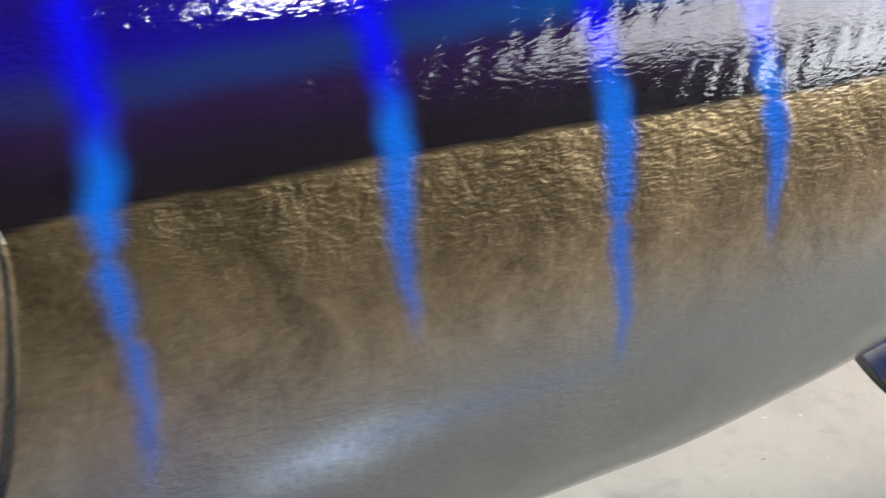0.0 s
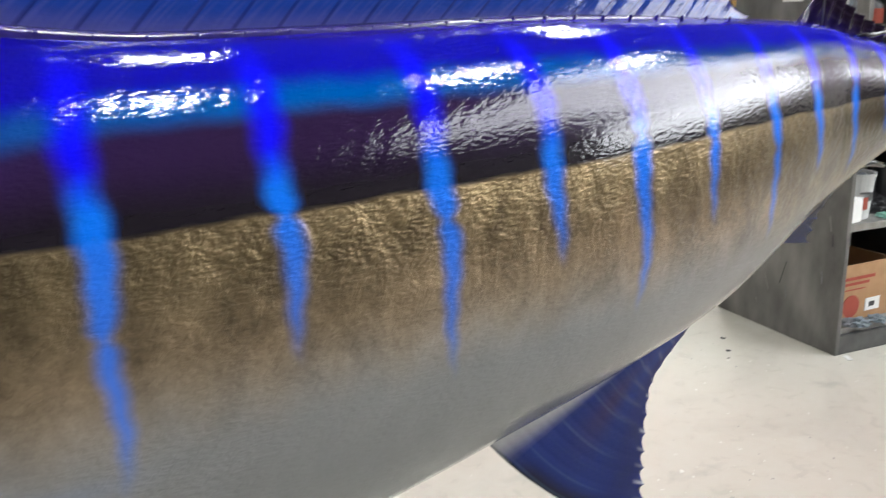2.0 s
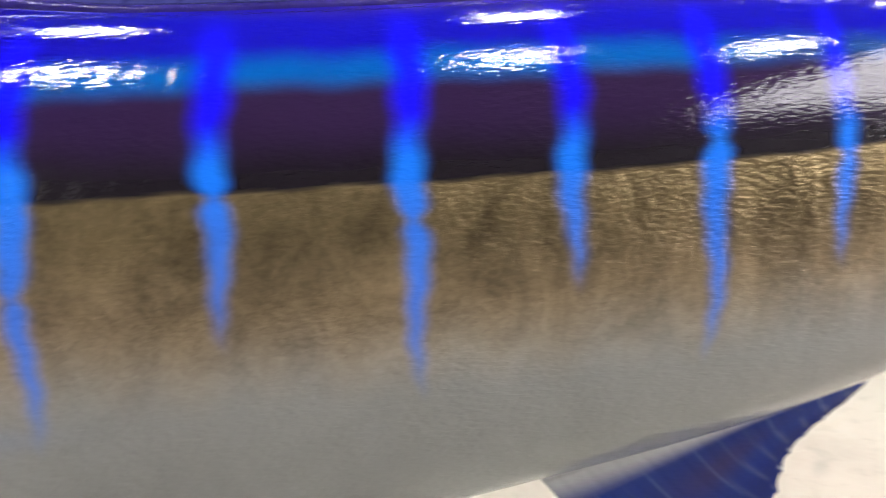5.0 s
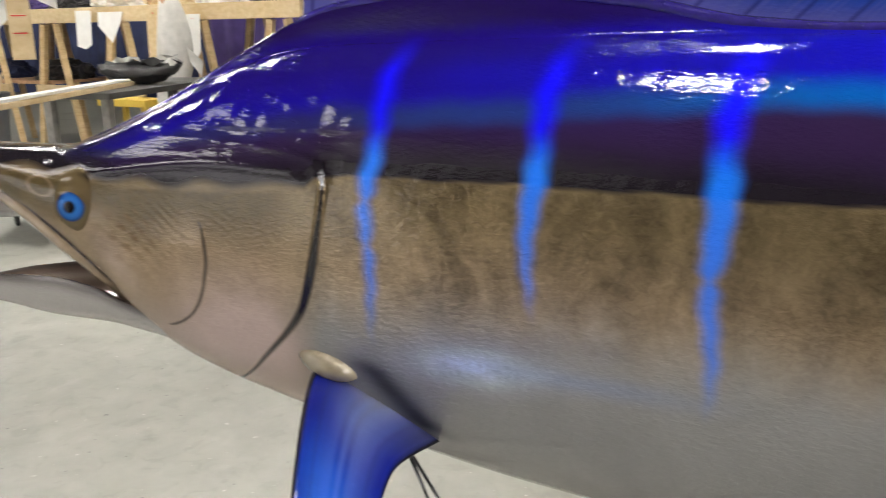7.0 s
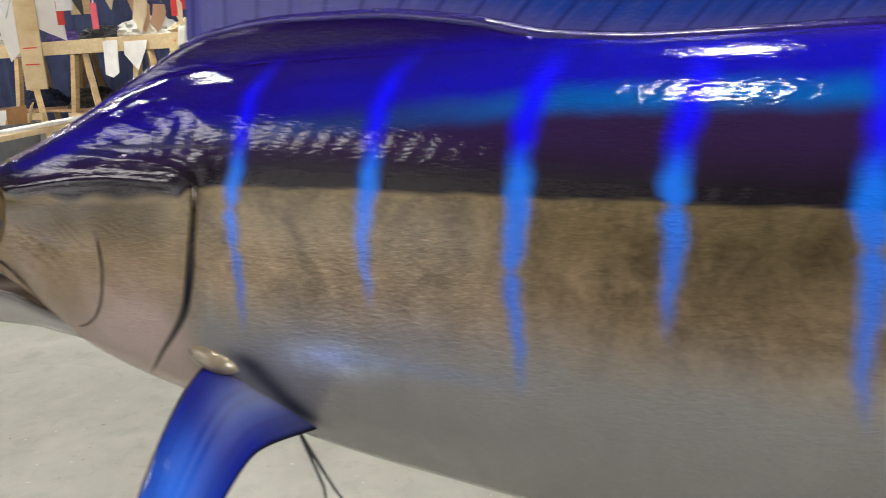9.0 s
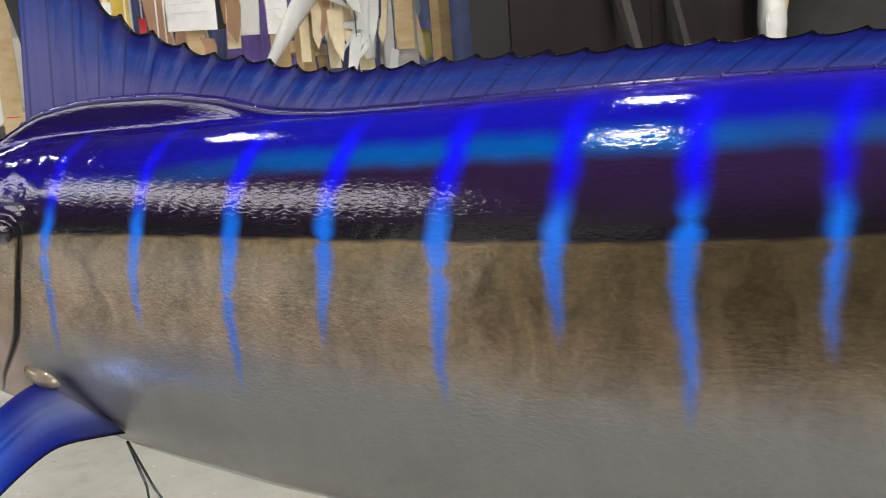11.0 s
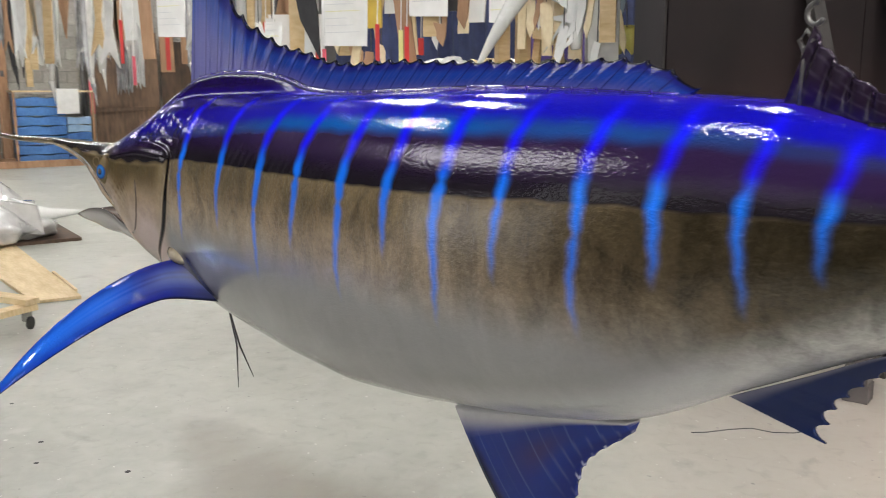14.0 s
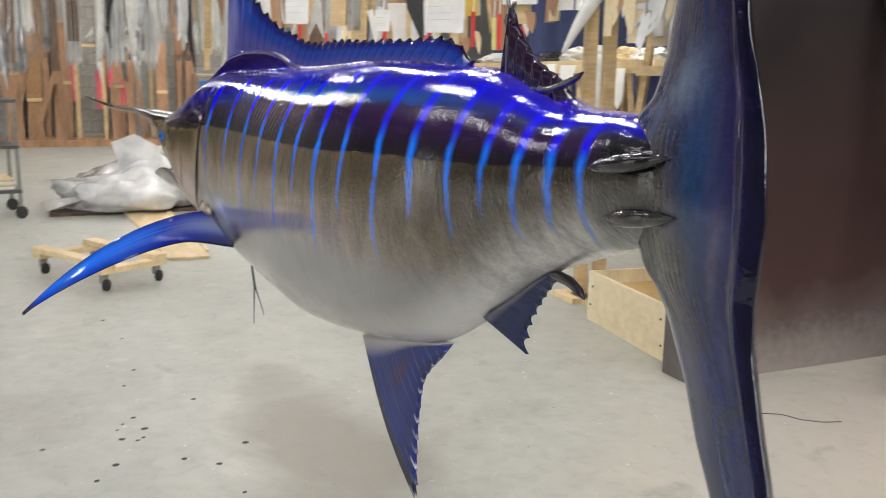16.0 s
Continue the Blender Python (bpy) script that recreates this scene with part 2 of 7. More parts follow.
steel_shelf = surface("worn_grey_steel", (0.16, 0.155, 0.145), (0.32, 0.31, 0.29), rough=0.5, metal=0.2, grain=25, patch=6)
pine = surface("pine_board", (0.50, 0.34, 0.16), (0.70, 0.54, 0.31), rough=0.6, grain=9, stretch=(1.5, 1.5, 7), bump=0.08, random_amount=0.25)
pine_flat = surface("pine_plank", (0.55, 0.40, 0.20), (0.74, 0.60, 0.38), rough=0.6, grain=9, stretch=(2, 9, 3), bump=0.08, random_amount=0.2)
brown_wood = surface("brown_stud", (0.30, 0.16, 0.085), (0.52, 0.32, 0.19), rough=0.65, grain=10, stretch=(2, 2, 0.5), bump=0.12, random_amount=0.4)
paper_white = surface("paper", (0.74, 0.74, 0.72), (0.86, 0.86, 0.84), rough=0.8, grain=12, bump=0.02)
grey_foam = surface("grey_fibreglass", (0.42, 0.42, 0.40), (0.62, 0.61, 0.58), rough=0.45, grain=14, random_amount=0.35)
white_gel = surface("white_gelcoat", (0.66, 0.67, 0.65), (0.82, 0.83, 0.80), rough=0.25, grain=5)
tar_black = surface("black_plastic", (0.012, 0.012, 0.014), (0.03, 0.03, 0.032), rough=0.4, grain=20)
navy = surface("navy_cloth", (0.012, 0.018, 0.055), (0.04, 0.055, 0.14), rough=0.85, grain=6, patch=1.0)
violet_cloth = surface("violet_cloth", (0.035, 0.02, 0.10), (0.09, 0.055, 0.22), rough=0.85, grain=6, patch=0.9)
sky_cloth = surface("blue_tarp", (0.03, 0.10, 0.30), (0.08, 0.22, 0.52), rough=0.5, grain=14, patch=3)
pale_blue = surface("pale_blue_sheet", (0.22, 0.36, 0.55), (0.36, 0.50, 0.68), rough=0.6, grain=14)
red_tape = surface("red_tag", (0.55, 0.03, 0.03), (0.75, 0.06, 0.05), rough=0.5, grain=10)
yellow_paint = surface("yellow_paint", (0.62, 0.42, 0.06), (0.78, 0.58, 0.12), rough=0.5, grain=10)
ochre_board = surface("ochre_board", (0.42, 0.25, 0.07), (0.58, 0.37, 0.12), rough=0.5, grain=8, patch=1.0)
faint_ink = surface("faint_print", (0.55, 0.56, 0.58), (0.68, 0.69, 0.70), rough=0.8)
pale_yellow = surface("yellow_marker", (0.66, 0.62, 0.22), (0.78, 0.74, 0.36), rough=0.8)
dark_wood = surface("dark_old_wood", (0.055, 0.036, 0.025), (0.17, 0.105, 0.065), rough=0.7, grain=12, stretch=(2, 2, 0.4), random_amount=0.5)
foil_silver = surface("silvery_film", (0.30, 0.30, 0.31), (0.72, 0.72, 0.73), rough=0.18, metal=0.35, grain=9, patch=6, coat=0.8, bump=0.5)
foam_cream = surface("cream_foam", (0.52, 0.43, 0.22), (0.70, 0.60, 0.36), rough=0.7, grain=10, patch=2)
pink_tape = surface("pink_tape", (0.62, 0.08, 0.12), (0.80, 0.16, 0.20), rough=0.5, grain=10)
slate_blue = surface("blue_grey_board", (0.20, 0.25, 0.29), (0.30, 0.35, 0.39), rough=0.6, grain=10)
cardboard = surface("cardboard", (0.34, 0.19, 0.09), (0.46, 0.28, 0.15), rough=0.8, grain=18)
ink_red = surface("red_print", (0.30, 0.05, 0.03), (0.38, 0.08, 0.05), rough=0.8)
ink_dark = surface("dark_print", (0.05, 0.05, 0.05), (0.10, 0.10, 0.10), rough=0.8)
gold_skin = surface("amber_fish_skin", (0.40, 0.17, 0.03), (0.90, 0.80, 0.58), rough=0.2, grain=7, patch=7, coat=1.0, bump=0.4)
pail_white = surface("dirty_white_plastic", (0.38, 0.39, 0.38), (0.60, 0.61, 0.60), rough=0.45, grain=12, patch=7)
rubber = surface("black_rubber", (0.015, 0.015, 0.015), (0.04, 0.04, 0.04), rough=0.7, grain=30)
chrome = surface("bright_steel", (0.45, 0.45, 0.45), (0.65, 0.65, 0.65), rough=0.25, metal=1.0, grain=20)
rag_grey = surface("grey_rag", (0.10, 0.11, 0.12), (0.30, 0.31, 0.33), rough=0.9, grain=20, bump=0.5)
mint = surface("mint_glove", (0.22, 0.50, 0.40), (0.34, 0.62, 0.52), rough=0.6, grain=15)
foil_white = surface("white_crumpled_film", (0.50, 0.50, 0.50), (0.82, 0.82, 0.81), rough=0.22, metal=0.15, grain=6, patch=5, coat=0.8, bump=0.4)
clear_film = surface("clear_plastic_film", (0.55, 0.55, 0.54), (0.80, 0.80, 0.79), rough=0.22, grain=3, patch=4, coat=0.6)
day_white = glow("daylight_pane", (0.95, 1.0, 0.98), 5.0)

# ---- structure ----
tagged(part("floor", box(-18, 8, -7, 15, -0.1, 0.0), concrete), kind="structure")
tagged(part("ceiling", box(-18, 8, -7, 15, 4.6, 4.75), ceiling_paint), kind="structure")
wall_west = tagged(part("wall_west", box(-15.6, -15.31, -7, 15, 0.0, 4.6), mortar), kind="structure")
tagged(part("wall_east", box(7.7, 8.0, -7, 15, 0.0, 4.6), plaster), kind="structure")
tagged(part("wall_north", box(-15.3, 7.7, 11.0, 11.3, 0.0, 4.6), dark_wall), kind="structure")
tagged(part("wall_south", box(-5.2, -1.8, -7, -6.7, 0.0, 4.6), white_gel), kind="structure")
tagged(part("wall_south_dark", box(-15.3, -5.204, -7, -6.7, 0.0, 4.6), dark_wall), kind="structure")
tagged(part("wall_south_grey", box(-1.796, 7.7, -7, -6.7, 0.0, 4.6), dark_wall), kind="structure")
# unseen wall added to keep the bright floor out of the flank's reflections
tagged(part("wall_partition", box(-1.5, 7.7, -2.95, -2.85, 0.0, 1.95), light_block_board), kind="structure")
booth = tagged(part("wall_booth", box(-0.965, -0.82, 1.925, 5.65, 0.0, 4.6), charcoal), kind="structure")
part("end_cap", box(-0.968, -0.817, 1.912, 1.925, 0.43, 4.6), charcoal, booth)
part("kick_board", box(-0.985, -0.812, 1.908, 1.925, 0.0, 0.427), dusty_grey, booth)
for y0, y1 in ((1.928, 3.25), (3.256, 4.45), (4.456, 5.64)):
    part("panel", box(-0.82, -0.812, y0, y1, 0.0, 4.6), booth_board, booth)
back = tagged(part("wall_back", box(-0.82, 4.5, 5.65, 5.8, 0.0, 4.6), dark_wall), kind="structure")
for k in range(5):
    for z0, z1 in ((0.03, 1.735), (1.745, 3.4)):
        part("panel", box(-0.725 + 1.05 * k, 0.315 + 1.05 * k, 5.642, 5.65, z0, z1), dark_wall, back)
tagged(part("wall_back_pale", box(4.5, 5.9, 5.6, 5.8, 0.0, 4.6), plaster), kind="structure")
tagged(part("wall_back_end", box(6.0, 7.7, 5.65, 5.8, 0.0, 4.6), plaster), kind="structure")

# ---- skylights in the ceiling ----
def skylight(name, x0, x1, y0, y1, nx, ny, pane_glow):
    frame_bm = bmesh.new()
    w, d = (x1 - x0) / nx, (y1 - y0) / ny
    for k in range(nx + 1):
        box(x0 + w * k - 0.03, x0 + w * k + 0.03, y0 - 0.03, y1 + 0.03, 4.52, 4.6, bm=frame_bm)
    for k in range(ny + 1):
        box(x0 - 0.03, x1 + 0.03, y0 + d * k - 0.025, y0 + d * k + 0.025, 4.525, 4.59, bm=frame_bm)
    ob = tagged(part(name, frame_bm, lamp_steel), kind="structure")
    for a in range(nx):
        for c in range(ny):
            part("pane", box(x0 + w * a + 0.035, x0 + w * (a + 1) - 0.035, y0 + d * c + 0.03, y0 + d * (c + 1) - 0.03, 4.55, 4.57), pane_glow, ob)
    return ob


lamp_steel = surface("lamp_housing", (0.6, 0.6, 0.6), (0.75, 0.75, 0.75), rough=0.4)
skylight("window_1", -8.1, -3.6, -5.0, -3.6, 6, 2, glow("skylight_pane_soft", (1.0, 0.96, 0.99), 7.5))
skylight("window_2", 3.4, 7.6, -4.9, -1.3, 5, 3, glow("skylight_pane_bright", (0.97, 0.97, 1.0), 9.0))

# ---- high band of windows in the east wall ----
band = tagged(part("window_5", box(7.66, 7.698, -6.9, -2.6, 2.85, 4.45), lamp_steel), kind="structure")
for k in range(5):
    part("pane", box(7.64, 7.658, -6.85 + 0.85 * k, -6.05 + 0.85 * k, 2.9, 4.4), glow("high_pane", (0.97, 0.97, 1.0), 12.0) if k == 0 else bpy.data.materials["high_pane"], band)

# ---- translucent loading doors in the outer wall ----
pane_soft = glow("door_pane", (0.97, 0.97, 1.0), 1.2)
for n, x0 in enumerate((-5.1, -8.7)):
    door_panes = tagged(part("door_%d" % (n + 1), box(x0, x0 + 3.2, -6.698, -6.68, 0.05, 2.45), lamp_steel), kind="structure")
    for a in range(5):
        for k in range(3):
            part("pane", box(x0 + 0.04 + 0.63 * a, x0 + 0.61 + 0.63 * a, -6.678, -6.67, 0.12 + 0.77 * k, 0.82 + 0.77 * k), pane_soft, door_panes)

# ---- ceiling lights in rows ----
tube_white = glow("lamp_diffuser", (1.0, 0.975, 0.93), 80.0)
lamp0 = None
LAMPS = [(x, -0.85) for x in (-4.3, -0.78, 0.84, 2.25, 3.7)]
LAMPS += [(x, 1.5) for x in (-0.80, 0.9, 3.2)] + [(-3.2, 0.75)]
# unseen lamps added to brighten the far end, rack, bench and back wall
LAMPS += [(x, y) for y in (0.4, 2.2, 4.0) for x in (-14, -12.8, -11.6, -10.4, -8.8)] + [(-13.6, -1.6), (-12.2, -1.6), (-10.8, -1.6), (-9.2, -1.6)] + [(-11.5, 8.6), (-8.8, 8.6), (-3.9, 2.3), (-4.5, 4.0), (-2.7, 2.7), (-3.0, 4.6), (-5.5, 6.4), (-7.0, 4.4), (-5.8, 4.6), (-4.4, 5.6), (-7.0, 2.6), (-5.6, 2.6), (-4.8, 1.5), (-6.3, 1.3), (1.2, 4.2), (3.2, 4.2), (5.2, 3.6), (1.4, 5.0), (2.4, 5.0), (3.3, 5.0), (4.9, 4.8), (5.6, 4.8), (3.4, 2.4)]
for lx, ly in LAMPS:
    if lamp0 is None:
        lamp0 = thing("ceiling_light", "white rectangular ceiling light, switched on", "ceiling light", "ceiling lights", pose(lx, ly, 4.0))
        part("frame", box(-0.18, 0.18, -0.145, 0.145, 0.04, 0.12, 0.01), lamp_steel, lamp0)
        part("diffuser", box(-0.15, 0.15, -0.115, 0.115, 0.0, 0.038, 0.01), tube_white, lamp0, "glowing white diffuser")
        part("stem", tube([(0, 0, 0.12), (0, 0, 0.6)], 0.012), lamp_steel, lamp0)
    else:
        copy_thing(lamp0, pose(lx, ly, 4.0))


# ---- the marlin: a painted fibreglass replica hanging over the floor, its flank along x ----
top_of = spline([-2.18, -1.64, -1.45, -1.26, -1.06, -0.99, -0.89, -0.80, -0.72, -0.667, -0.55, -0.44, -0.30, -0.18, -0.06, 0.16, 0.43, 0.78, 0.95, 1.07, 1.19, 1.32, 1.40, 1.46],
                [1.143, 1.115, 1.119, 1.116, 1.114, 1.136, 1.182, 1.234, 1.276, 1.294, 1.306, 1.305, 1.290, 1.265, 1.257, 1.26, 1.266, 1.258, 1.25, 1.226, 1.208, 1.207, 1.198, 1.196])
low_of = spline([-2.18, -1.64, -1.388, -1.269, -1.16, -1.089, -1.031, -0.966, -0.93, -0.863, -0.746, -0.63, -0.50, -0.388, -0.20, -0.05, 0.16, 0.32, 0.53, 0.733, 0.93, 1.11, 1.21, 1.32, 1.40, 1.46],
                [1.138, 1.098, 1.097, 1.082, 1.047, 1.007, 0.96, 0.90, 0.853, 0.803, 0.753, 0.719, 0.69, 0.675, 0.664, 0.664, 0.687, 0.715, 0.757, 0.815, 0.918, 1.01, 1.045, 1.077, 1.093, 1.095])
crown_of = spline([-2.18, -1.64, -1.45, -1.26, -1.06, -0.99, -0.89, -0.80, -0.72, -0.667, -0.55, -0.30, -0.06, 0.16, 0.43, 0.78, 0.95, 1.07, 1.19, 1.32, 1.40, 1.46],
                  [1.143, 1.115, 1.119, 1.116, 1.114, 1.133, 1.176, 1.218, 1.243, 1.250, 1.254, 1.256, 1.255, 1.258, 1.264, 1.258, 1.25, 1.226, 1.208, 1.207, 1.198, 1.196])
wide_of = spline([-2.18, -1.64, -1.45, -1.26, -1.1, -1.0, -0.87, -0.75, -0.63, -0.45, -0.2, 0, 0.33, 0.6, 0.8, 0.96, 1.14, 1.29, 1.38, 1.46],
                 [0.003, 0.012, 0.02, 0.038, 0.06, 0.078, 0.105, 0.125, 0.138, 0.15, 0.16, 0.163, 0.16, 0.145, 0.122, 0.098, 0.076, 0.05, 0.033, 0.010])
mid_of = spline([-2.18, -1.0, -0.63, -0.3, 0.0, 0.35, 0.9, 1.2, 1.35, 1.6, 1.9], [-0.33, -0.045, 0.075, 0.125, 0.14, 0.145, 0.14, 0.115, 0.08, 0.0075, -0.08])
edge_of = spline([-1.45, -1.1, -0.95, -0.75, -0.56, 0.0, 0.42, 0.74, 1.0, 1.29, 1.4], [1.112, 1.088, 1.086, 1.09, 1.098, 1.10, 1.108, 1.124, 1.133, 1.154, 1.158])
gill_x = spline([0.76, 0.80, 0.846, 0.943, 1.038, 1.083, 1.105, 1.116, 1.124, 1.130, 1.135, 1.140, 1.148], [-0.90, -0.797, -0.733, -0.646, -0.622, -0.617, -0.622, -0.632, -0.65, -0.68, -0.72, -0.80, -0.95])
cheek_x = spline([0.882, 0.888, 0.897, 0.910, 0.930, 0.957, 0.99, 1.02, 1.048], [-0.875, -0.852, -0.832, -0.813, -0.796, -0.784, -0.777, -0.780, -0.791])
STRIPES = [-0.56, -0.364, -0.17, 0.0, 0.175, 0.326, 0.466, 0.60, 0.742, 0.857, 0.965, 1.058, 1.138, 1.208, 1.276]
TIPS = [0.895, 0.95, 0.868, 0.955, 0.893, 0.99, 0.905, 0.995, 0.95, 1.033, 1.018, 1.07, 1.05, 1.07, 1.062]
PINCHES = [(1.072, 1.02), (), (1.02,), (1.098,), (1.07,), (), (1.13,), (1.11,), (1.085,), (), (1.16,), (), (), (), ()]
LEANS = [0.05, 0.05, 0.04, 0.03, 0.02, 0.02, 0.03, 0.04, 0.05, 0.06, 0.08, 0.1, 0.1, 0.1, 0.1]


def body_paint(x, y, z):
    """The airbrushed colours of the flank, as a function of place."""
    edge, top, low = edge_of(x) - 0.010 * (1 - smooth_step(-0.64, -0.625, x)) * smooth_step(-1.0, -0.9, x), crown_of(x), low_of(x)
    wob = 0.004 * np.sin(37 * x) + 0.003 * np.sin(91 * x + 1)
    up = (z - edge - 0.3 * wob) / np.maximum(top - edge, 0.02)
    down = edge - z
    black, purple, teal, blue, deep = (0.013, 0.010, 0.015), (0.028, 0.013, 0.052), (0.0, 0.095, 0.40), (0.006, 0.005, 0.40), (0.012, 0.004, 0.16)
    c = blend(black, purple, smooth_step(0.05, 0.4, up))
    body = (0.3 * smooth_step(-0.66, -0.45, x) + 0.7 * smooth_step(-0.42, -0.05, x)) * (1 - 0.5 * smooth_step(0.4, 0.6, x) - 0.5 * smooth_step(0.75, 1.1, x))
    rise = 0.20 * smooth_step(-0.58, 0.0, x) - 0.20
    c = blend(c, teal, smooth_step(0.5, 0.64, up - rise) * (0.15 + 0.85 * body))
    c = blend(c, blue, smooth_step(0.64, 0.80, up - rise))
    shoulder = 1 - smooth_step(-0.55, 0.0, x)
    c = blend(c, deep, shoulder * smooth_step(0.2, 0.9, up) * (1 - 0.55 * np.exp(-(((up - 0.72) / 0.12) ** 2)) * smooth_step(-0.6, -0.4, x)))
    c = blend(c, (0.014, 0.005, 0.055), 0.8 * smooth_step(1.0, 1.12, up) * (1 - smooth_step(-0.2, 0.05, x)))
    c = blend(c, (0.032, 0.012, 0.26), 0.6 * smooth_step(0.90, 0.98, up) * smooth_step(-0.1, 0.2, x))
    c = blend(c, black, 1 - smooth_step(-1.05, -0.85, x))
    gold, tan, grey, pale = (0.225, 0.166, 0.088), (0.35, 0.257, 0.165), (0.255, 0.248, 0.245), (0.52, 0.52, 0.53)
    belly = blend(gold, tan, smooth_step(0.02, 0.13, down)) * (1.0 - 0.34 * smooth_step(0.25, 0.7, x) - 0.38 * smooth_step(0.65, 1.05, x))[..., None]
    belly = blend(belly, np.asarray(grey) * (1 - 0.40 * smooth_step(0.6, 1.1, x))[..., None], smooth_step(0.10, 0.21, down + wob))
    belly = blend(belly, pale, smooth_step(0.08, 0.0, z - low) * smooth_step(0.0, 0.5, x) * 0.8)
    belly = blend(belly, (0.40, 0.31, 0.22), (1 - smooth_step(-1.0, -0.62, x)) * smooth_step(0.05, 0.10, down) * 0.7)
    soft_edge = 0.003 + 0.007 * (1 - smooth_step(-0.72, -0.60, x))
    c = blend(belly, c, smooth_step(-soft_edge, soft_edge, z - edge + 0.25 * wob + 0.004 * np.sin(61 * x + 2) * (1 - smooth_step(-0.72, -0.60, x))))
    # stripes
    amount = np.zeros_like(x)
    for k, (sx, tip) in enumerate(zip(STRIPES, TIPS)):
        e = float(edge_of(sx))
        t = (e - z) / (e - tip)
        lean = sx + np.where(z > e, LEANS[k] * (z - e), 0.015 * (e - z)) + 0.003 * np.sin(40 * z + k) + 0.0012 * np.sin(170 * z + 3 * k)
        w0 = (0.0105, 0.0125, 0.0150)[k] if k < 3 else 0.0150 if k < 5 else 0.0135 if k < 7 else 0.0092 if k < 10 else 0.0068
        w = w0 * np.where(t > 0, np.clip(1.0 - t, 0, 1) ** 0.7, 1.0)
        for pz in PINCHES[k]:
            w = w * (1 - 0.55 * np.exp(-(((z - pz) / 0.007) ** 2)))
        w = w * (1 - 0.30 * np.exp(-(((z - e - 0.045) / 0.02) ** 2)))
        w = np.maximum(w, 0.001)
        soft = 0.009 + 0.005 * smooth_step(0.0, 0.05, z - e)
        a = (1 - smooth_step(w - soft, w + soft, np.abs(x - lean))) * (1 - smooth_step(0.68, 1.04, t)) * (1 - 0.3 * np.clip(t, 0, 1))
        a = a * (1 - smooth_step(0.7, 1.05, (z - e) / (top - e)))
        amount = np.maximum(amount, a)
    stripe = blend((0.008, 0.185, 0.90), (0.006, 0.004, 0.98), smooth_step(0.12, 0.4, up))
    c = blend(c, stripe, amount * 0.95)
    # gill cover, cheek line, dark smudge and sheen behind the pectoral fin
    gx = gill_x(z)
    inside = (z > 0.77) * (x > -0.95) * (1 - smooth_step(1.10, 1.125, z))
    slope = np.sqrt(1 + ((gill_x(z + 0.004) - gill_x(z - 0.004)) / 0.008) ** 2)
    g = np.exp(-(((x - gx) / slope / (0.0015 + 0.0026 * smooth_step(0.80, 0.92, z) * (1 - 0.85 * smooth_step(0.97, 1.07, z)))) ** 4)) * inside * smooth_step(0.775, 0.80, z)
    c = blend(c, (0.012, 0.010, 0.012), np.clip(1.3 * g, 0, 1))
    slope = np.sqrt(1 + ((cheek_x(z + 0.004) - cheek_x(z - 0.004)) / 0.008) ** 2)
    ch = np.exp(-(((x - cheek_x(z)) / slope / 0.0019) ** 4)) * (z > 0.885) * (z < 1.035)
    c = blend(c, (0.03, 0.025, 0.025), 0.95 * ch)
    smudge = np.exp(-(((x + 0.540 - 0.7 * (0.82 - z)) / 0.028) ** 2)) * smooth_step(0.755, 0.785, z) * (1 - smooth_step(0.855, 0.885, z))
    c = blend(c, (0.02, 0.02, 0.025), 0.9 * smudge)
    # view-dependent highlight behind the fin, and its blue streak, put into the colour
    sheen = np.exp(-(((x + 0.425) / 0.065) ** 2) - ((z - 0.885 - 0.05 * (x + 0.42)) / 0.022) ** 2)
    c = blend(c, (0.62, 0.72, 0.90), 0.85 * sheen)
    sheen_streak = smooth_step(-0.5, -0.4, x) * (1 - smooth_step(-0.30, -0.10, x)) * np.exp(-(((z - 0.888) / 0.012) ** 2))
    c = blend(c, (0.14, 0.26, 0.65), 0.20 * sheen_streak)
    # black root of the tail, pale pearly head
    c = blend(c, (0.010, 0.010, 0.012), smooth_step(1.28, 1.33, x) * smooth_step(1.145, 1.165, z) * (1 - smooth_step(1.18, 1.20, z)))
    c = blend(c, (0.060, 0.056, 0.050), 0.85 * smooth_step(1.26, 1.32, x) * (1 - smooth_step(1.14, 1.16, z)))
    c = blend(c, (0.016, 0.015, 0.016), 0.8 * smooth_step(1.29, 1.33, x) * np.exp(-(((z - 1.118 - 0.12 * (x - 1.38)) / 0.012) ** 2)))
    head = (1 - smooth_step(-0.70, -0.632, x)) * smooth_step(0.0, 0.01, down) * (1 - np.clip(g + ch, 0, 1))
    c = blend(c, blend((0.075, 0.052, 0.018), (0.26, 0.18, 0.10), smooth_step(0.025, 0.085, down + 0.006 * np.sin(45 * x))), head * 0.85)
    # pearly sheen of gill cover and cheek put into the colour
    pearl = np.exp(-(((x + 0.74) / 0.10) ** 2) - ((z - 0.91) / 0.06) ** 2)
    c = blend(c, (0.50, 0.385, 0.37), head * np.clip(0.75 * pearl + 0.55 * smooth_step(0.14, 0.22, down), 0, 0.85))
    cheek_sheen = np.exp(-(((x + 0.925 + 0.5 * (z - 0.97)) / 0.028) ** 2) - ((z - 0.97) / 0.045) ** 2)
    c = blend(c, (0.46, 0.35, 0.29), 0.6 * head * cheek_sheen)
    # brown creases behind the eye, pale rim of the nostril
    crease = np.clip(np.sin(2 * np.pi * 52 * (z + 0.75 * x) + 4 * np.sin(33 * x + 21 * z)) + 0.6 * np.sin(2 * np.pi * 31 * (z - 0.9 * x) + 2), 0, 1.2)
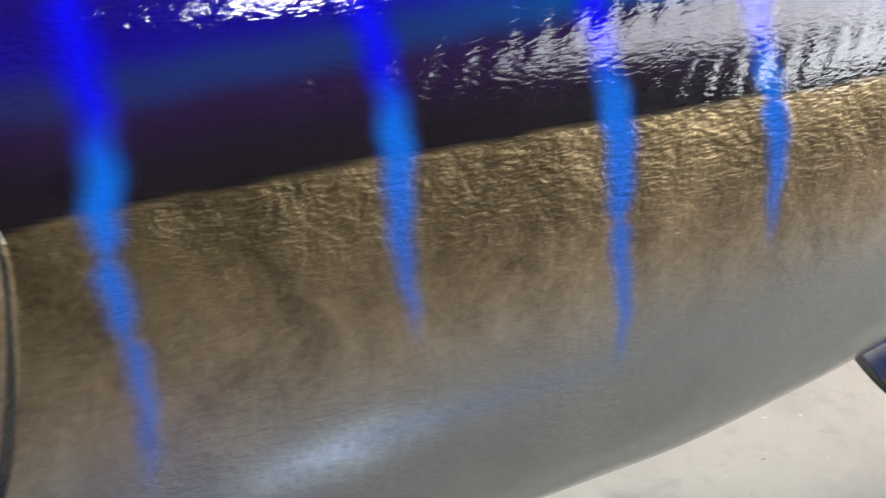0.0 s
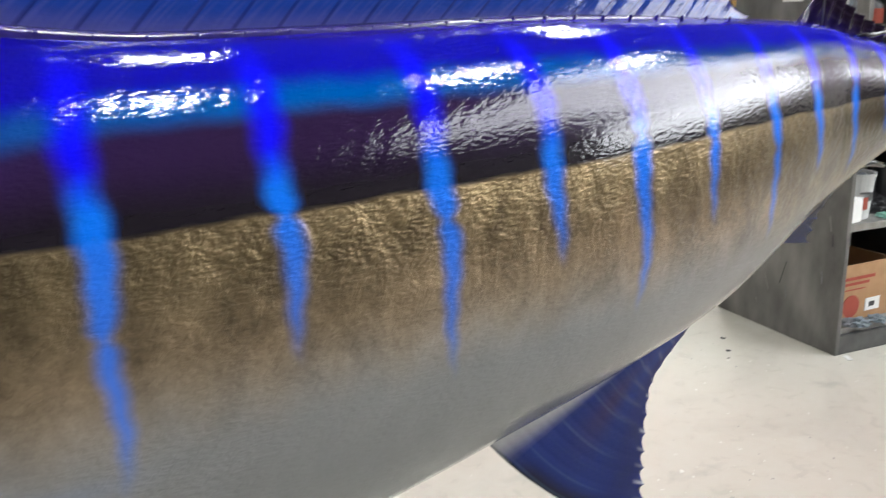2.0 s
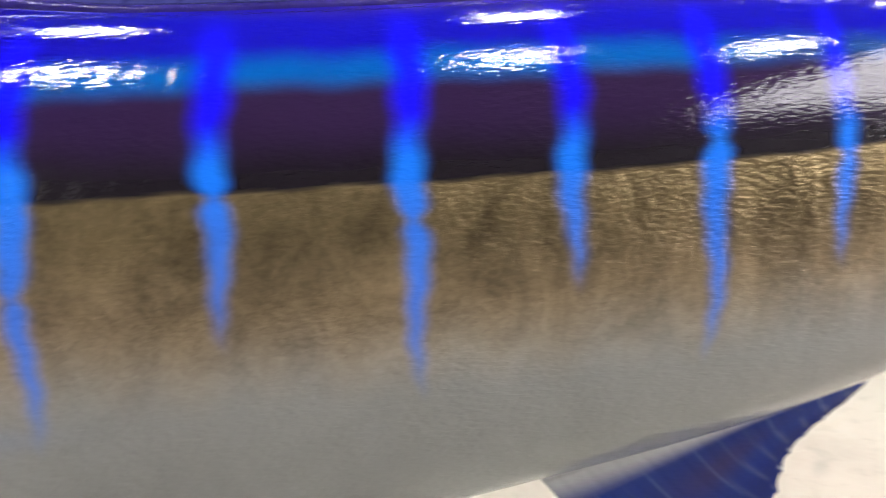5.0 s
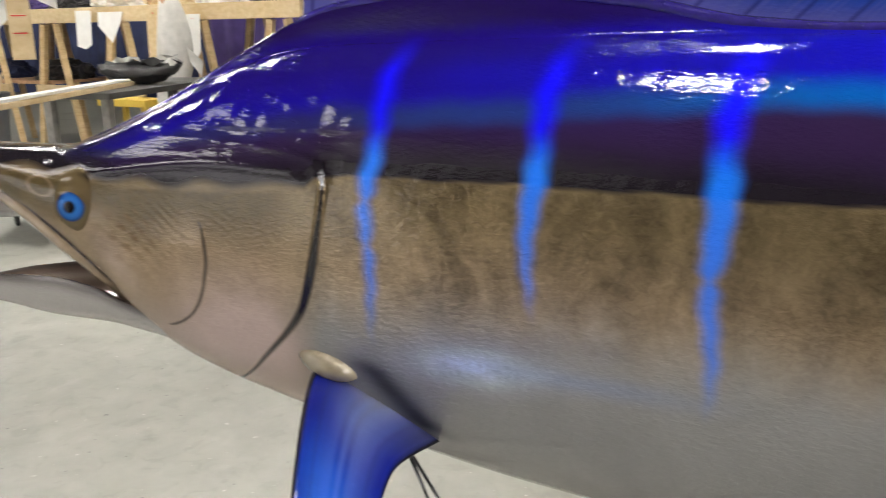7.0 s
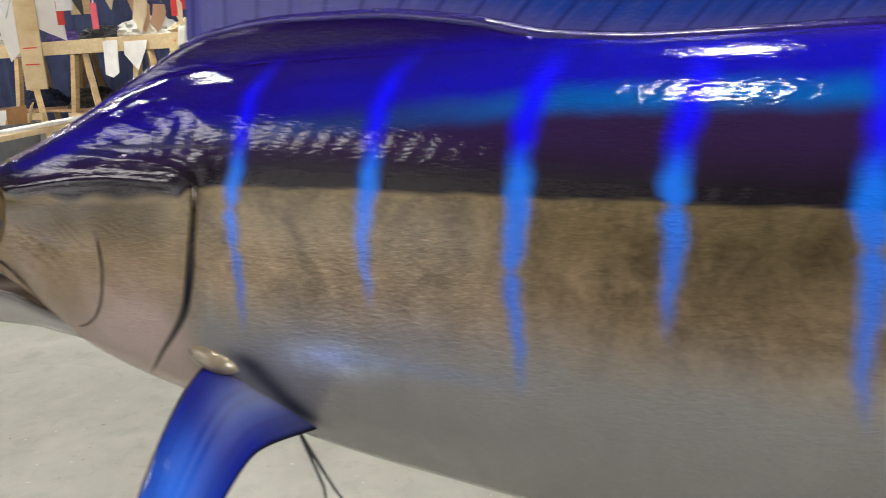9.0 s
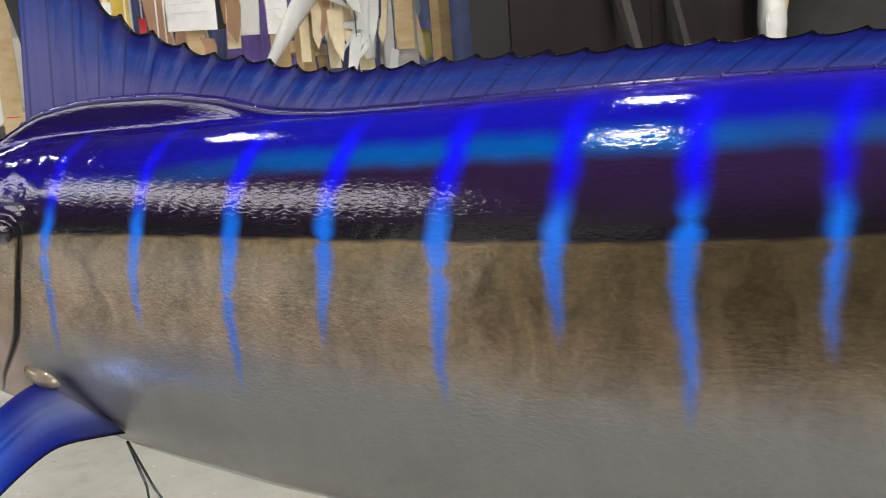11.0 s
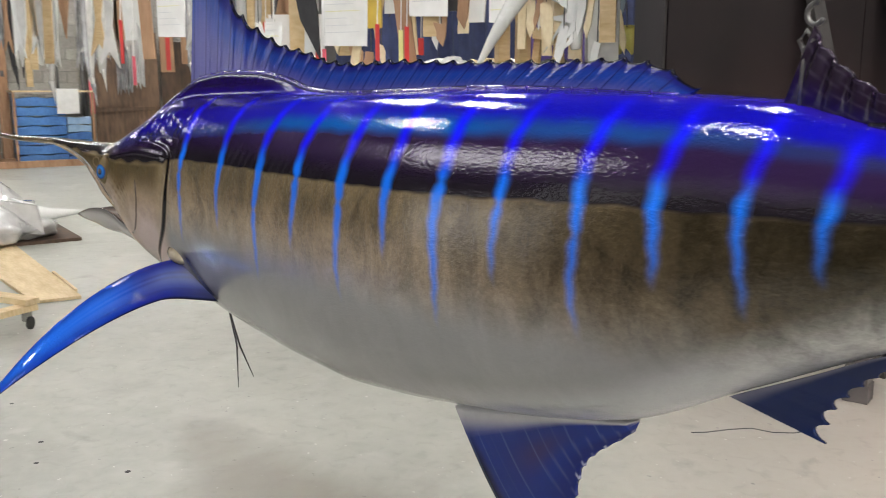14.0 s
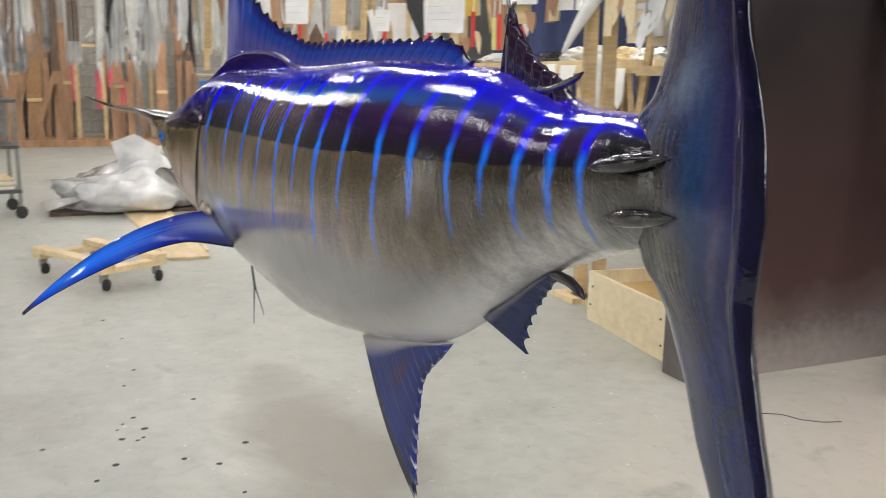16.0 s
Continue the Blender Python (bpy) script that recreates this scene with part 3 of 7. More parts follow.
    c = blend(c, (0.12, 0.07, 0.025), 0.7 * head * crease * np.exp(-(((x + 0.885) / 0.05) ** 2) - ((z - 1.015) / 0.04) ** 2))
    nose = np.hypot((x + 1.046 + 0.5 * (z - 1.066)) / 0.021, (z - 1.066) / 0.013)
    c = blend(c, (0.40, 0.30, 0.20), 0.45 * np.exp(-(((nose - 1) / 0.14) ** 2)) * head)
    leaf = (0.10 + 0.90 * (1 - smooth_step(0.10, 0.21, down))) * smooth_step(-0.004, 0.004, down) * (0.40 + 0.60 * smooth_step(-0.67, -0.62, x))
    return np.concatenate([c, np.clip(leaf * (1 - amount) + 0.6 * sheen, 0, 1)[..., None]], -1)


def painted(name, mottle=1.0, rough=0.3, bump=0.3, metal=0.0, leaf_metal=0.9, coat=1.0):
    """Clear-coated airbrushed paint over crinkled metal leaf; the paint attribute gives the colour, its alpha the leaf."""
    m = bpy.data.materials.new(name)
    m.use_nodes = True
    t = m.node_tree
    b = t.nodes["Principled BSDF"]
    at = t.nodes.new("ShaderNodeAttribute")
    at.attribute_name = "paint"
    co = t.nodes.new("ShaderNodeTexCoord")

    def noise_at(scale, detail, stretch, distortion=0.0, rough_noise=0.5):
        mp = t.nodes.new("ShaderNodeMapping")
        mp.inputs["Scale"].default_value = stretch
        t.links.new(co.outputs["Object"], mp.inputs["Vector"])
        n = t.nodes.new("ShaderNodeTexNoise")
        n.inputs["Scale"].default_value, n.inputs["Detail"].default_value = scale, detail
        n.inputs["Distortion"].default_value, n.inputs["Roughness"].default_value = distortion, rough_noise
        t.links.new(mp.outputs[0], n.inputs["Vector"])
        return n.outputs["Fac"]

    def math_node(op, a, c, d=None):
        n = t.nodes.new("ShaderNodeMath")
        n.operation = op
        for k, v in enumerate((a, c, d)):
            if v is None:
                continue
            if isinstance(v, (int, float)):
                n.inputs[k].default_value = v
            else:
                t.links.new(v, n.inputs[k])
        return n.outputs[0]

    def spread(value, lo, hi, to_lo, to_hi):
        r = t.nodes.new("ShaderNodeMapRange")
        r.inputs["From Min"].default_value, r.inputs["From Max"].default_value = lo, hi
        r.inputs["To Min"].default_value, r.inputs["To Max"].default_value = to_lo, to_hi
        t.links.new(value, r.inputs["Value"])
        return r.outputs[0]

    leaf = at.outputs["Alpha"]
    blotch = spread(noise_at(14, 4, (1.0, 1, 0.8), 1.2, 0.55), 0.34, 0.66, -0.30 * mottle, 0.34 * mottle)
    fleck = spread(noise_at(120, 5, (0.8, 1, 1.2), 0.6, 0.65), 0.36, 0.64, -0.17 * mottle, 0.17 * mottle)
    streak = spread(noise_at(8, 3, (2.2, 1, 0.35)), 0.35, 0.65, -0.12 * mottle, 0.16 * mottle)
    vary = math_node("ADD", math_node("ADD", blotch, fleck), streak)
    gain = math_node("MULTIPLY_ADD", vary, leaf, 1.0)
    mul = t.nodes.new("ShaderNodeVectorMath")
    mul.operation = "SCALE"
    t.links.new(at.outputs["Color"], mul.inputs[0])
    t.links.new(gain, mul.inputs["Scale"])
    t.links.new(mul.outputs[0], b.inputs["Base Color"])
    t.links.new(math_node("MULTIPLY_ADD", leaf, leaf_metal - metal, metal), b.inputs["Metallic"])
    b.inputs["Roughness"].default_value = rough
    b.inputs["Specular IOR Level"].default_value = 0.0
    b.inputs["Coat Weight"].default_value, b.inputs["Coat Roughness"].default_value = coat, 0.03
    # the clear coat is rippled, the leaf under it crumpled
    ripple = noise_at(200, 2.0, (0.5, 1, 1.2), 0.4, 0.55)
    coat_bump = t.nodes.new("ShaderNodeBump")
    coat_bump.inputs["Strength"].default_value, coat_bump.inputs["Distance"].default_value = bump, 0.004
    t.links.new(ripple, coat_bump.inputs["Height"])
    t.links.new(coat_bump.outputs[0], b.inputs["Coat Normal"])
    folds = math_node("MULTIPLY", math_node("SUBTRACT", math_node("ABSOLUTE", math_node("SUBTRACT", noise_at(40, 5, (0.9, 1, 1.0), 0.8, 0.6), 0.5), 0.0), 0.08), leaf)
    swell = math_node("MULTIPLY", math_node("SUBTRACT", noise_at(21, 3, (1.0, 1, 0.6), 0.6), 0.5), leaf)
    height = math_node("MULTIPLY_ADD", swell, 3.3 * mottle, math_node("MULTIPLY_ADD", folds, 2.2 * mottle, ripple))
    under = t.nodes.new("ShaderNodeBump")
    under.inputs["Strength"].default_value, under.inputs["Distance"].default_value = min(1.0, 3.0 * bump), 0.004
    t.links.new(height, under.inputs["Height"])
    t.links.new(under.outputs[0], b.inputs["Normal"])
    return m


def grid_mesh(name, pts, cols, material, parent, label="", closed=True):
    """One mesh from rings of points (rows x around) with a paint colour for each point."""
    n, k = pts.shape[:2]
    faces = []
    for i in range(n - 1):
        for j in range(k if closed else k - 1):
            j2 = (j + 1) % k
            faces.append((i * k + j, i * k + j2, (i + 1) * k + j2, (i + 1) * k + j))
    if closed:
        faces.append(tuple(range(k))[::-1])
        faces.append(tuple((n - 1) * k + j for j in range(k)))
    me = bpy.data.meshes.new(name)
    me.from_pydata(pts.reshape(-1, 3).tolist(), [], faces)
    at = me.attributes.new("paint", "FLOAT_COLOR", "POINT")
    flat = cols.reshape(n * k, -1)
    rgba = flat if flat.shape[1] == 4 else np.c_[flat, np.full(n * k, 0.55 if name == "tail_fin" else 0.15)]
    at.data.foreach_set("color", rgba.astype(np.float32).ravel())
    me.materials.append(material)
    me.polygons.foreach_set("use_smooth", [True] * len(me.polygons))
    me.update()
    ob = new(name, me)
    ob.parent = parent
    if label:
        tagged(ob, label)
    return ob


fish_paint = painted("marlin_paint", rough=0.37, bump=0.115)
tail_paint = painted("tail_paint", mottle=1.5, rough=0.3, bump=0.06, leaf_metal=0.1, coat=0.95)
fin_paint = painted("fin_paint", mottle=0.5, rough=0.25, bump=0.06, metal=0.0, leaf_metal=0.1, coat=0.6)
marlin = thing("marlin_replica", "glossy painted fibreglass blue marlin replica hanging above the concrete floor", "fish replica")

# body, head and bill in one skin
xs = np.concatenate([np.linspace(-2.18, -1.3, 60), np.linspace(-1.297, -1.003, 80), np.linspace(-1.0, -0.582, 340), np.linspace(-0.578, 1.46, 570)])
th = np.linspace(0, 2 * np.pi, 560, endpoint=False)
X, TH = np.meshgrid(xs, th, indexing="ij")
hi, lo, wd, yc = crown_of(X), low_of(X), wide_of(X), mid_of(X)
cz, hz = (hi + lo) / 2, (hi - lo) / 2
sq = 0.92
Z = cz + hz * np.sign(np.cos(TH)) * np.abs(np.cos(TH)) ** sq
Y = yc - wd * np.sign(np.sin(TH)) * np.abs(np.sin(TH)) ** np.where(np.cos(TH) < 0, 1.2, sq)
# the raised sheath round the root of the fin, with a crease below it
Z = Z + np.maximum(top_of(X) - crown_of(X), 0) * (np.exp(-((np.abs(Y - yc) / 0.023) ** 6)) - 0.05 * np.exp(-(((np.abs(Y - yc) - 0.055) / 0.016) ** 2))) * smooth_step(0.0, 0.4, np.cos(TH))
# the gill cover stands proud of the shoulder
steep = np.sqrt(1 + ((gill_x(Z + 0.002) - gill_x(Z - 0.002)) / 0.004) ** 2)
gap = (X - gill_x(Z)) / steep
lift = 0.007 * (1 - smooth_step(-0.005, 0.005, gap)) * smooth_step(-0.95, -0.66, X) * smooth_step(0.80, 0.86, Z) * (1 - 0.35 * smooth_step(1.08, 1.12, Z))
lift = lift - 0.0022 * np.exp(-(((gap - 0.016) / 0.012) ** 2)) * smooth_step(1.06, 1.12, Z) * (1 - smooth_step(1.16, 1.19, Z)) * smooth_step(-0.85, -0.70, X) * (1 - smooth_step(-0.62, -0.57, X))
# uneven nape
lift = lift + (0.0008 * np.sin(2 * np.pi * (0.55 * X + 1.3 * Z) / 0.085 + 1.5 + 0.7 * np.sin(50 * X)) + 0.0008 * np.sin(2 * np.pi * (X - 0.8 * Z) / 0.11) + 0.00045 * np.sin(160 * X + 90 * Z) * np.sin(130 * Z - 60 * X)) * smooth_step(-0.86, -0.77, X) * (1 - smooth_step(-0.60, -0.50, X)) * smooth_step(1.10, 1.14, Z) * (1 - smooth_step(1.21, 1.24, Z))
# faint slanted muscle bands on the shoulder
lift = lift + 0.00013 * np.sin(2 * np.pi * (X - 0.6 * (Z - 1.1)) / 0.031 + 0.8 * np.sin(9 * X)) * smooth_step(-0.60, -0.50, X) * (1 - smooth_step(0.0, 0.35, X)) * smooth_step(1.05, 1.12, Z) * (1 - smooth_step(1.20, 1.24, Z))
cheek = 0.003 * (1 - smooth_step(-0.003, 0.003, X - cheek_x(Z))) * smooth_step(-0.93, -0.82, X) * smooth_step(0.89, 0.92, Z) * (1 - smooth_step(1.0, 1.04, Z))
# ridge over the cheek, fine wrinkles behind the eye
ridge = 0.0035 * np.exp(-(((Z - edge_of(X) - 0.010 - 0.008 * np.sin(14 * X)) / 0.009) ** 2)) * smooth_step(-0.99, -0.93, X) * (1 - smooth_step(-0.66, -0.63, X))
wrinkle = (0.00022 + 0.00018 * np.sin(70 * X + 40 * Z)) * np.sin(2 * np.pi * (Z + 0.55 * X + 0.004 * np.sin(60 * X)) / 0.0125) * np.exp(-(((X + 0.83) / 0.085) ** 2) - ((Z - 1.035) / 0.035) ** 2)
Y = Y - (lift + cheek + ridge + wrinkle) * np.sign(np.sin(TH))
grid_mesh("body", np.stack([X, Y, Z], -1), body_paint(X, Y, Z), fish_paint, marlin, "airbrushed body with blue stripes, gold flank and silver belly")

# lower jaw, an open trough below the bill: outer skin, rim and hollow inside
jx = np.linspace(-1.312, -0.86, 80)
jt = np.concatenate([np.linspace(0, np.pi, 40), np.linspace(np.pi, 0, 40)])
outer = np.arange(80) < 40
JX, JT = np.meshgrid(jx, jt, indexing="ij")
j_hi = spline([-1.312, -1.22, -1.163, -1.064, -0.992, -0.953, -0.86], [0.890, 0.913, 0.924, 0.932, 0.924, 0.910, 0.88])(JX)
j_lo = spline([-1.312, -1.26, -1.19, -1.10, -1.0, -0.93, -0.86], [0.887, 0.879, 0.872, 0.860, 0.856, 0.846, 0.83])(JX)
j_wd = spline([-1.312, -1.2, -1.05, -0.93, -0.86], [0.003, 0.025, 0.055, 0.07, 0.075])(JX)
shell = np.where(outer, 1.0, 1.0 - np.clip(0.006 / np.maximum(j_wd, 0.007), 0, 0.6))
JZ = j_hi - (j_hi - j_lo) * np.sin(JT) ** 0.9 * np.where(outer, 1.0, 0.62)
JY = mid_of(JX) - j_wd * np.cos(JT) * shell
rim = np.exp(-((np.sin(JT) / 0.16) ** 2))
jc = blend((0.40, 0.375, 0.36), (0.20, 0.145, 0.115), np.where(outer, 0.0, 1.0))
jc = blend(jc, (0.42, 0.36, 0.31), np.where(outer, 0.0, 0.7) * np.exp(-(((np.sin(JT) - 0.45) / 0.12) ** 2)))
jc = blend(jc, (0.05, 0.042, 0.04), np.maximum(0.85 * rim, 1 - smooth_step(-1.305, -1.25, JX)))
grid_mesh("lower_jaw", np.stack([JX, JY, JZ], -1), np.concatenate([jc, np.full(JX.shape + (1,), 0.02)], -1), fish_paint, marlin, "grey lower jaw hanging open, hollow above")
def fin(name, base, tip, spread, thick, colour, parent, label="", rays=18, ripple=0.0, scallop=0.0, nu=160, nv=40, bow=0.0):
    """A thin solid fin between two curves: base(u) and tip(u) give (x, y, z), spread scales thickness; colour(u, v) paints it."""
    u, v = np.meshgrid(np.linspace(0, 1, nu), np.linspace(0, 1, nv), indexing="ij")
    b, t = base(u), tip(u)
    tooth = 1 - scallop * np.abs(np.sin(np.pi * rays * u)) ** 0.6 * v ** 3
    mid = b + (t - b) * (v * tooth)[..., None]
    mid[..., 0] -= bow * np.sin(np.pi * v) * (1 - u) ** 2 * 0.6
    mid[..., 2] -= bow * np.sin(np.pi * v) * (1 - u) ** 2
    mid[..., 1] += ripple * v * np.sin(2 * np.pi * rays * u)
    groove = 1 - 0.04 * np.exp(-((np.mod(u * rays, 1) - 0.5) / 0.12) ** 2)
    half = thick * (1 - 0.85 * v) * spread(u) * groove / 2 + 0.0006
    near, far = mid.copy(), mid.copy()
    near[..., 1] -= half
    far[..., 1] += half
    ring = np.concatenate([near, far[:, ::-1]], 1)
    c = colour(u, v)
    return grid_mesh(name, ring, np.concatenate([c, c[:, ::-1]], 1), fin_paint, parent, label)


def along(xs, zs, ys=None):
    """A curve by u from 0 to 1, through given x and z; y follows the fish's middle unless given."""
    s = np.r_[0, np.cumsum(np.hypot(np.diff(xs), np.diff(zs)))]
    s = s / s[-1]
    fx, fz = spline(s, xs), spline(s, zs)
    fy = spline(s, ys) if ys is not None else None
    return lambda u: np.stack([fx(u), fy(u) if fy else mid_of(fx(u)), fz(u)], -1)


def fin_blue(u, v):
    c = blend((0.075, 0.075, 0.27), (0.012, 0.045, 0.28), smooth_step(0.15, 0.55, v))
    c = blend(c, (0.012, 0.016, 0.17), smooth_step(0.6, 0.85, v))
    c = blend(c, (0.004, 0.004, 0.012), smooth_step(0.88, 0.97, v))
    streak = (0.5 + 0.5 * np.sin(2 * np.pi * 151 * u + 3 * np.sin(5 * v) + 9 * np.sin(31 * u))) * (0.5 + 0.5 * np.sin(2 * np.pi * 61 * u + 7 * np.sin(23 * u)))
    c = blend(c, (0.10, 0.10, 0.30), 0.28 * streak * (1 - smooth_step(0.5, 0.85, v)))
    return blend(c, (0.006, 0.008, 0.09), 0.75 * np.clip(np.sin(2 * np.pi * 30 * u), 0, 1) ** 30)


def dorsal_base(u):
    x = -0.712 + u * (0.785 + 0.712)
    return np.stack([x, mid_of(x), top_of(x) - 0.012], -1)


d_edge = spline([0.0, 0.008, 0.02, 0.055, 0.08, 0.113, 0.16, 0.263, 0.37, 0.52, 0.69, 0.835, 0.91, 0.955, 1.0],
                [0.30, 0.40, 0.46, 0.33, 0.235, 0.165, 0.112, 0.062, 0.060, 0.062, 0.048, 0.040, 0.042, 0.036, 0.006])


def dorsal_tip(u):
    b = dorsal_base(u)
    back = 0.035 + 0.035 * smooth_step(0.08, 0.3, u) - 0.03 * smooth_step(0.85, 1.0, u)
    h = d_edge(np.clip(u + (back - 0.035) / 1.497, 0, 1))
    b[..., 2] += h + 0.012
    b[..., 0] += np.where(u < 0.2, 0.02 + 0.05 * h * (1 - smooth_step(0.0, 0.2, u)), 0.0) * (1 - smooth_step(0.1, 0.2, u)) + back * smooth_step(0.1, 0.2, u)
    return b


fin("dorsal_fin", dorsal_base, dorsal_tip, lambda u: 1 + 0 * u, 0.022, fin_blue, marlin, "tall blue dorsal fin with a scalloped dark edge", rays=30, ripple=0.0004, scallop=0.12, nu=600)

sheath = []
for x in np.linspace(-0.72, 0.80, 90):
    sheath.append((float(x), float(mid_of(x)) - 0.012, float(top_of(x)) - 0.003))
sheath_blue = surface("sheath_blue", (0.020, 0.012, 0.14), (0.035, 0.022, 0.24), rough=0.2, coat=1.0, grain=60)
part("fin_sheath", tube(sheath, [0.004 + 0.005 * math.sin(math.pi * min(1, 0.05 + k / 90)) for k in range(90)], 10), sheath_blue, marlin, "raised glossy blue sheath along the fin", smooth=True)
bead_bm = bmesh.new()
bmesh.ops.create_uvsphere(bead_bm, u_segments=8, v_segments=6, radius=0.0026)
bead = None
for k in range(30):
    x = -0.66 + 1.42 * k / 29
    if bead is None:
        bead = part("ray_root", bead_bm, sheath_blue, marlin, smooth=True)
        one = bead
    else:
        one = new("ray_root", bead.data)
        one.parent = marlin
    one.location = (x, float(mid_of(x)) - 0.018, float(top_of(x)) + 0.001)


def dark_violet(u, v):
    return blend(blend((0.010, 0.005, 0.06), (0.016, 0.008, 0.022), smooth_step(0.1, 0.6, v)), (0.07, 0.055, 0.09), 0.5 * np.clip(np.sin(20 * u + 9 * v) * np.sin(33 * v + 11 * u), 0, 1) ** 2)


fin("second_dorsal_fin", along([0.95, 1.0, 1.06, 1.125], [1.242, 1.235, 1.22, 1.207]), along([0.987, 1.0, 1.03, 1.07, 1.125], [1.326, 1.306, 1.280, 1.258, 1.240], [0.116, 0.116, 0.114, 0.112, 0.108]),
    lambda u: 1 + 0 * u, 0.034, dark_violet, marlin, "small dark violet fin, ridged", rays=6, ripple=0.004, scallop=0.06)


lobe_black = surface("lobe_gloss", (0.006, 0.005, 0.010), (0.018, 0.014, 0.030), rough=0.25, coat=0.6, grain=30)
part("fin_lobe", tube([(1.055, 0.113, 1.226), (1.10, 0.110, 1.226), (1.15, 0.104, 1.234), (1.178, 0.101, 1.241), (1.192, 0.099, 1.246)], [0.004, 0.0055, 0.0045, 0.0035, 0.001], 12), lobe_black, marlin, "dark trailing lobe of the small fin", smooth=True)


def anal_blue(u, v):
    c = blend((0.44, 0.43, 0.44), (0.005, 0.020, 0.17), smooth_step(0.07 - 0.05 * (1 - u), 0.20 - 0.05 * (1 - u), v))
    c = blend(c, (0.035, 0.022, 0.075), 0.7 * np.exp(-(((u - 0.45) / 0.2) ** 2) - ((v - 0.38) / 0.14) ** 2))
    c = blend(c, (0.004, 0.010, 0.10), smooth_step(0.55, 0.85, v) * 0.8)
    c = blend(c, (0.004, 0.004, 0.012), smooth_step(0.10, 0.0, u) * smooth_step(0.05, 0.3, v))
    streak = np.clip(np.sin(2 * np.pi * 12 * u), 0, 1) ** 6
    c = blend(c, (0.16, 0.24, 0.42), (0.14 + 0.14 * np.sin(31 * u)) * np.clip(np.sin(2 * np.pi * 12 * u + 0.8), 0, 1) ** 18 * smooth_step(0.08, 0.2, v) * (1 - smooth_step(0.45, 0.8, v)))
    # glints on the trailing edge put into the colour as pale spots
    edge_glint = np.clip(np.sin(2 * np.pi * 12 * u + 1.2), 0, 1) ** 8 * smooth_step(0.90, 0.94, v)
    c = blend(c, (0.62, 0.64, 0.70), (0.35 + 0.3 * np.sin(47 * u)) * edge_glint)
    return blend(c, (0.30, 0.32, 0.38), 0.12 * streak * smooth_step(0.4, 0.6, v) * (1 - smooth_step(0.75, 0.95, v)) * smooth_step(0.35, 0.5, u))


fin("anal_fin", along([0.33, 0.45, 0.60, 0.735], [0.715, 0.742, 0.78, 0.812]), along([0.64, 0.633, 0.642, 0.738], [0.488, 0.60, 0.70, 0.798], [0.132, 0.134, 0.138, 0.142]),
    lambda u: 1 + 0 * u, 0.03, anal_blue, marlin, "pointed blue fin under the belly", rays=12, scallop=0.05, bow=0.027)


def anal_dark(u, v):
    return blend((0.11, 0.11, 0.15), (0.006, 0.013, 0.06), smooth_step(0.0, 0.26, v))


fin("second_anal_fin", along([0.90, 1.0, 1.06, 1.10], [0.90, 0.952, 0.985, 1.005]), along([1.022, 1.03, 1.062, 1.114], [0.880, 0.915, 0.957, 0.999], [0.137, 0.136, 0.132, 0.12]),
    lambda u: 1 + 0 * u, 0.022, anal_dark, marlin, "small dark blue fin with a trailing lobe", rays=7, scallop=0.15)


part("fin_lobe", tube([(1.085, 0.124, 1.000), (1.115, 0.122, 1.008), (1.15, 0.119, 1.008), (1.175, 0.117, 1.002), (1.188, 0.116, 0.996)], [0.005, 0.007, 0.0065, 0.005, 0.001], 12), lobe_black, marlin, "dark trailing lobe of the small fin", smooth=True)

# tail fin: two swept lobes
lead = spline([0.58, 0.70, 0.83, 0.925, 0.957, 1.0, 1.02, 1.045, 1.064, 1.075, 1.10, 1.19, 1.209, 1.222, 1.244, 1.266, 1.287, 1.305, 1.327, 1.377, 1.50, 1.65, 1.80],
              [1.750, 1.665, 1.573, 1.512, 1.480, 1.449, 1.430, 1.407, 1.378, 1.352, 1.335, 1.305, 1.322, 1.347, 1.363, 1.375, 1.380, 1.387, 1.402, 1.434, 1.505, 1.600, 1.715])
trail = spline([0.58, 0.70, 0.83, 0.93, 0.968, 1.0, 1.028, 1.058, 1.08, 1.11, 1.14, 1.175, 1.208, 1.235, 1.27, 1.30, 1.375, 1.50, 1.65, 1.80],
               [1.753, 1.712, 1.655, 1.606, 1.592, 1.576, 1.564, 1.553, 1.551, 1.555, 1.557, 1.553, 1.546, 1.534, 1.516, 1.508, 1.545, 1.600, 1.660, 1.722])
tz = np.linspace(0.585, 1.795, 200)
tu = np.linspace(0, 1, 130)
TZ, TU = np.meshgrid(tz, tu, indexing="ij")
TX = lead(TZ) * (1 - TU) + trail(TZ) * TU
core = np.exp(-(((TZ - 1.14) / 0.09) ** 2))
half = (0.008 + 0.024 * core) * np.sqrt(np.clip(TU, 0, 1)) * (1 - TU) ** 0.9 * 1.9 + 0.0025 * np.sqrt(np.clip((1 - TU) * 14, 0, 1))
half = half + 0.004 * np.exp(-(((TU - 0.93) / 0.035) ** 2))
half = half * (1 - 0.006 * np.sin(np.pi * (22 * TU + 1.5 * np.sin(5 * TZ))) ** 4)
TY = mid_of(TX) + 0.0 * TZ
streaks = 0.5 + 0.5 * np.sin(2 * np.pi * (7 * TU + 0.6 * np.sin(9 * TZ)) + 3 * np.sin(14 * TZ))
fine_streak = 0.5 + 0.5 * np.sin(2 * np.pi * 17 * TU + 5 * np.sin(6 * TZ))
tc = blend((0.010, 0.014, 0.072), (0.020, 0.011, 0.052), smooth_step(0.25, 0.8, TU) * smooth_step(1.0, 1.3, TZ))
tc = blend(tc, (0.014, 0.026, 0.115), 0.7 * (1 - smooth_step(0.10, 0.35, TU)) * (1 - smooth_step(1.02, 1.08, TZ)))
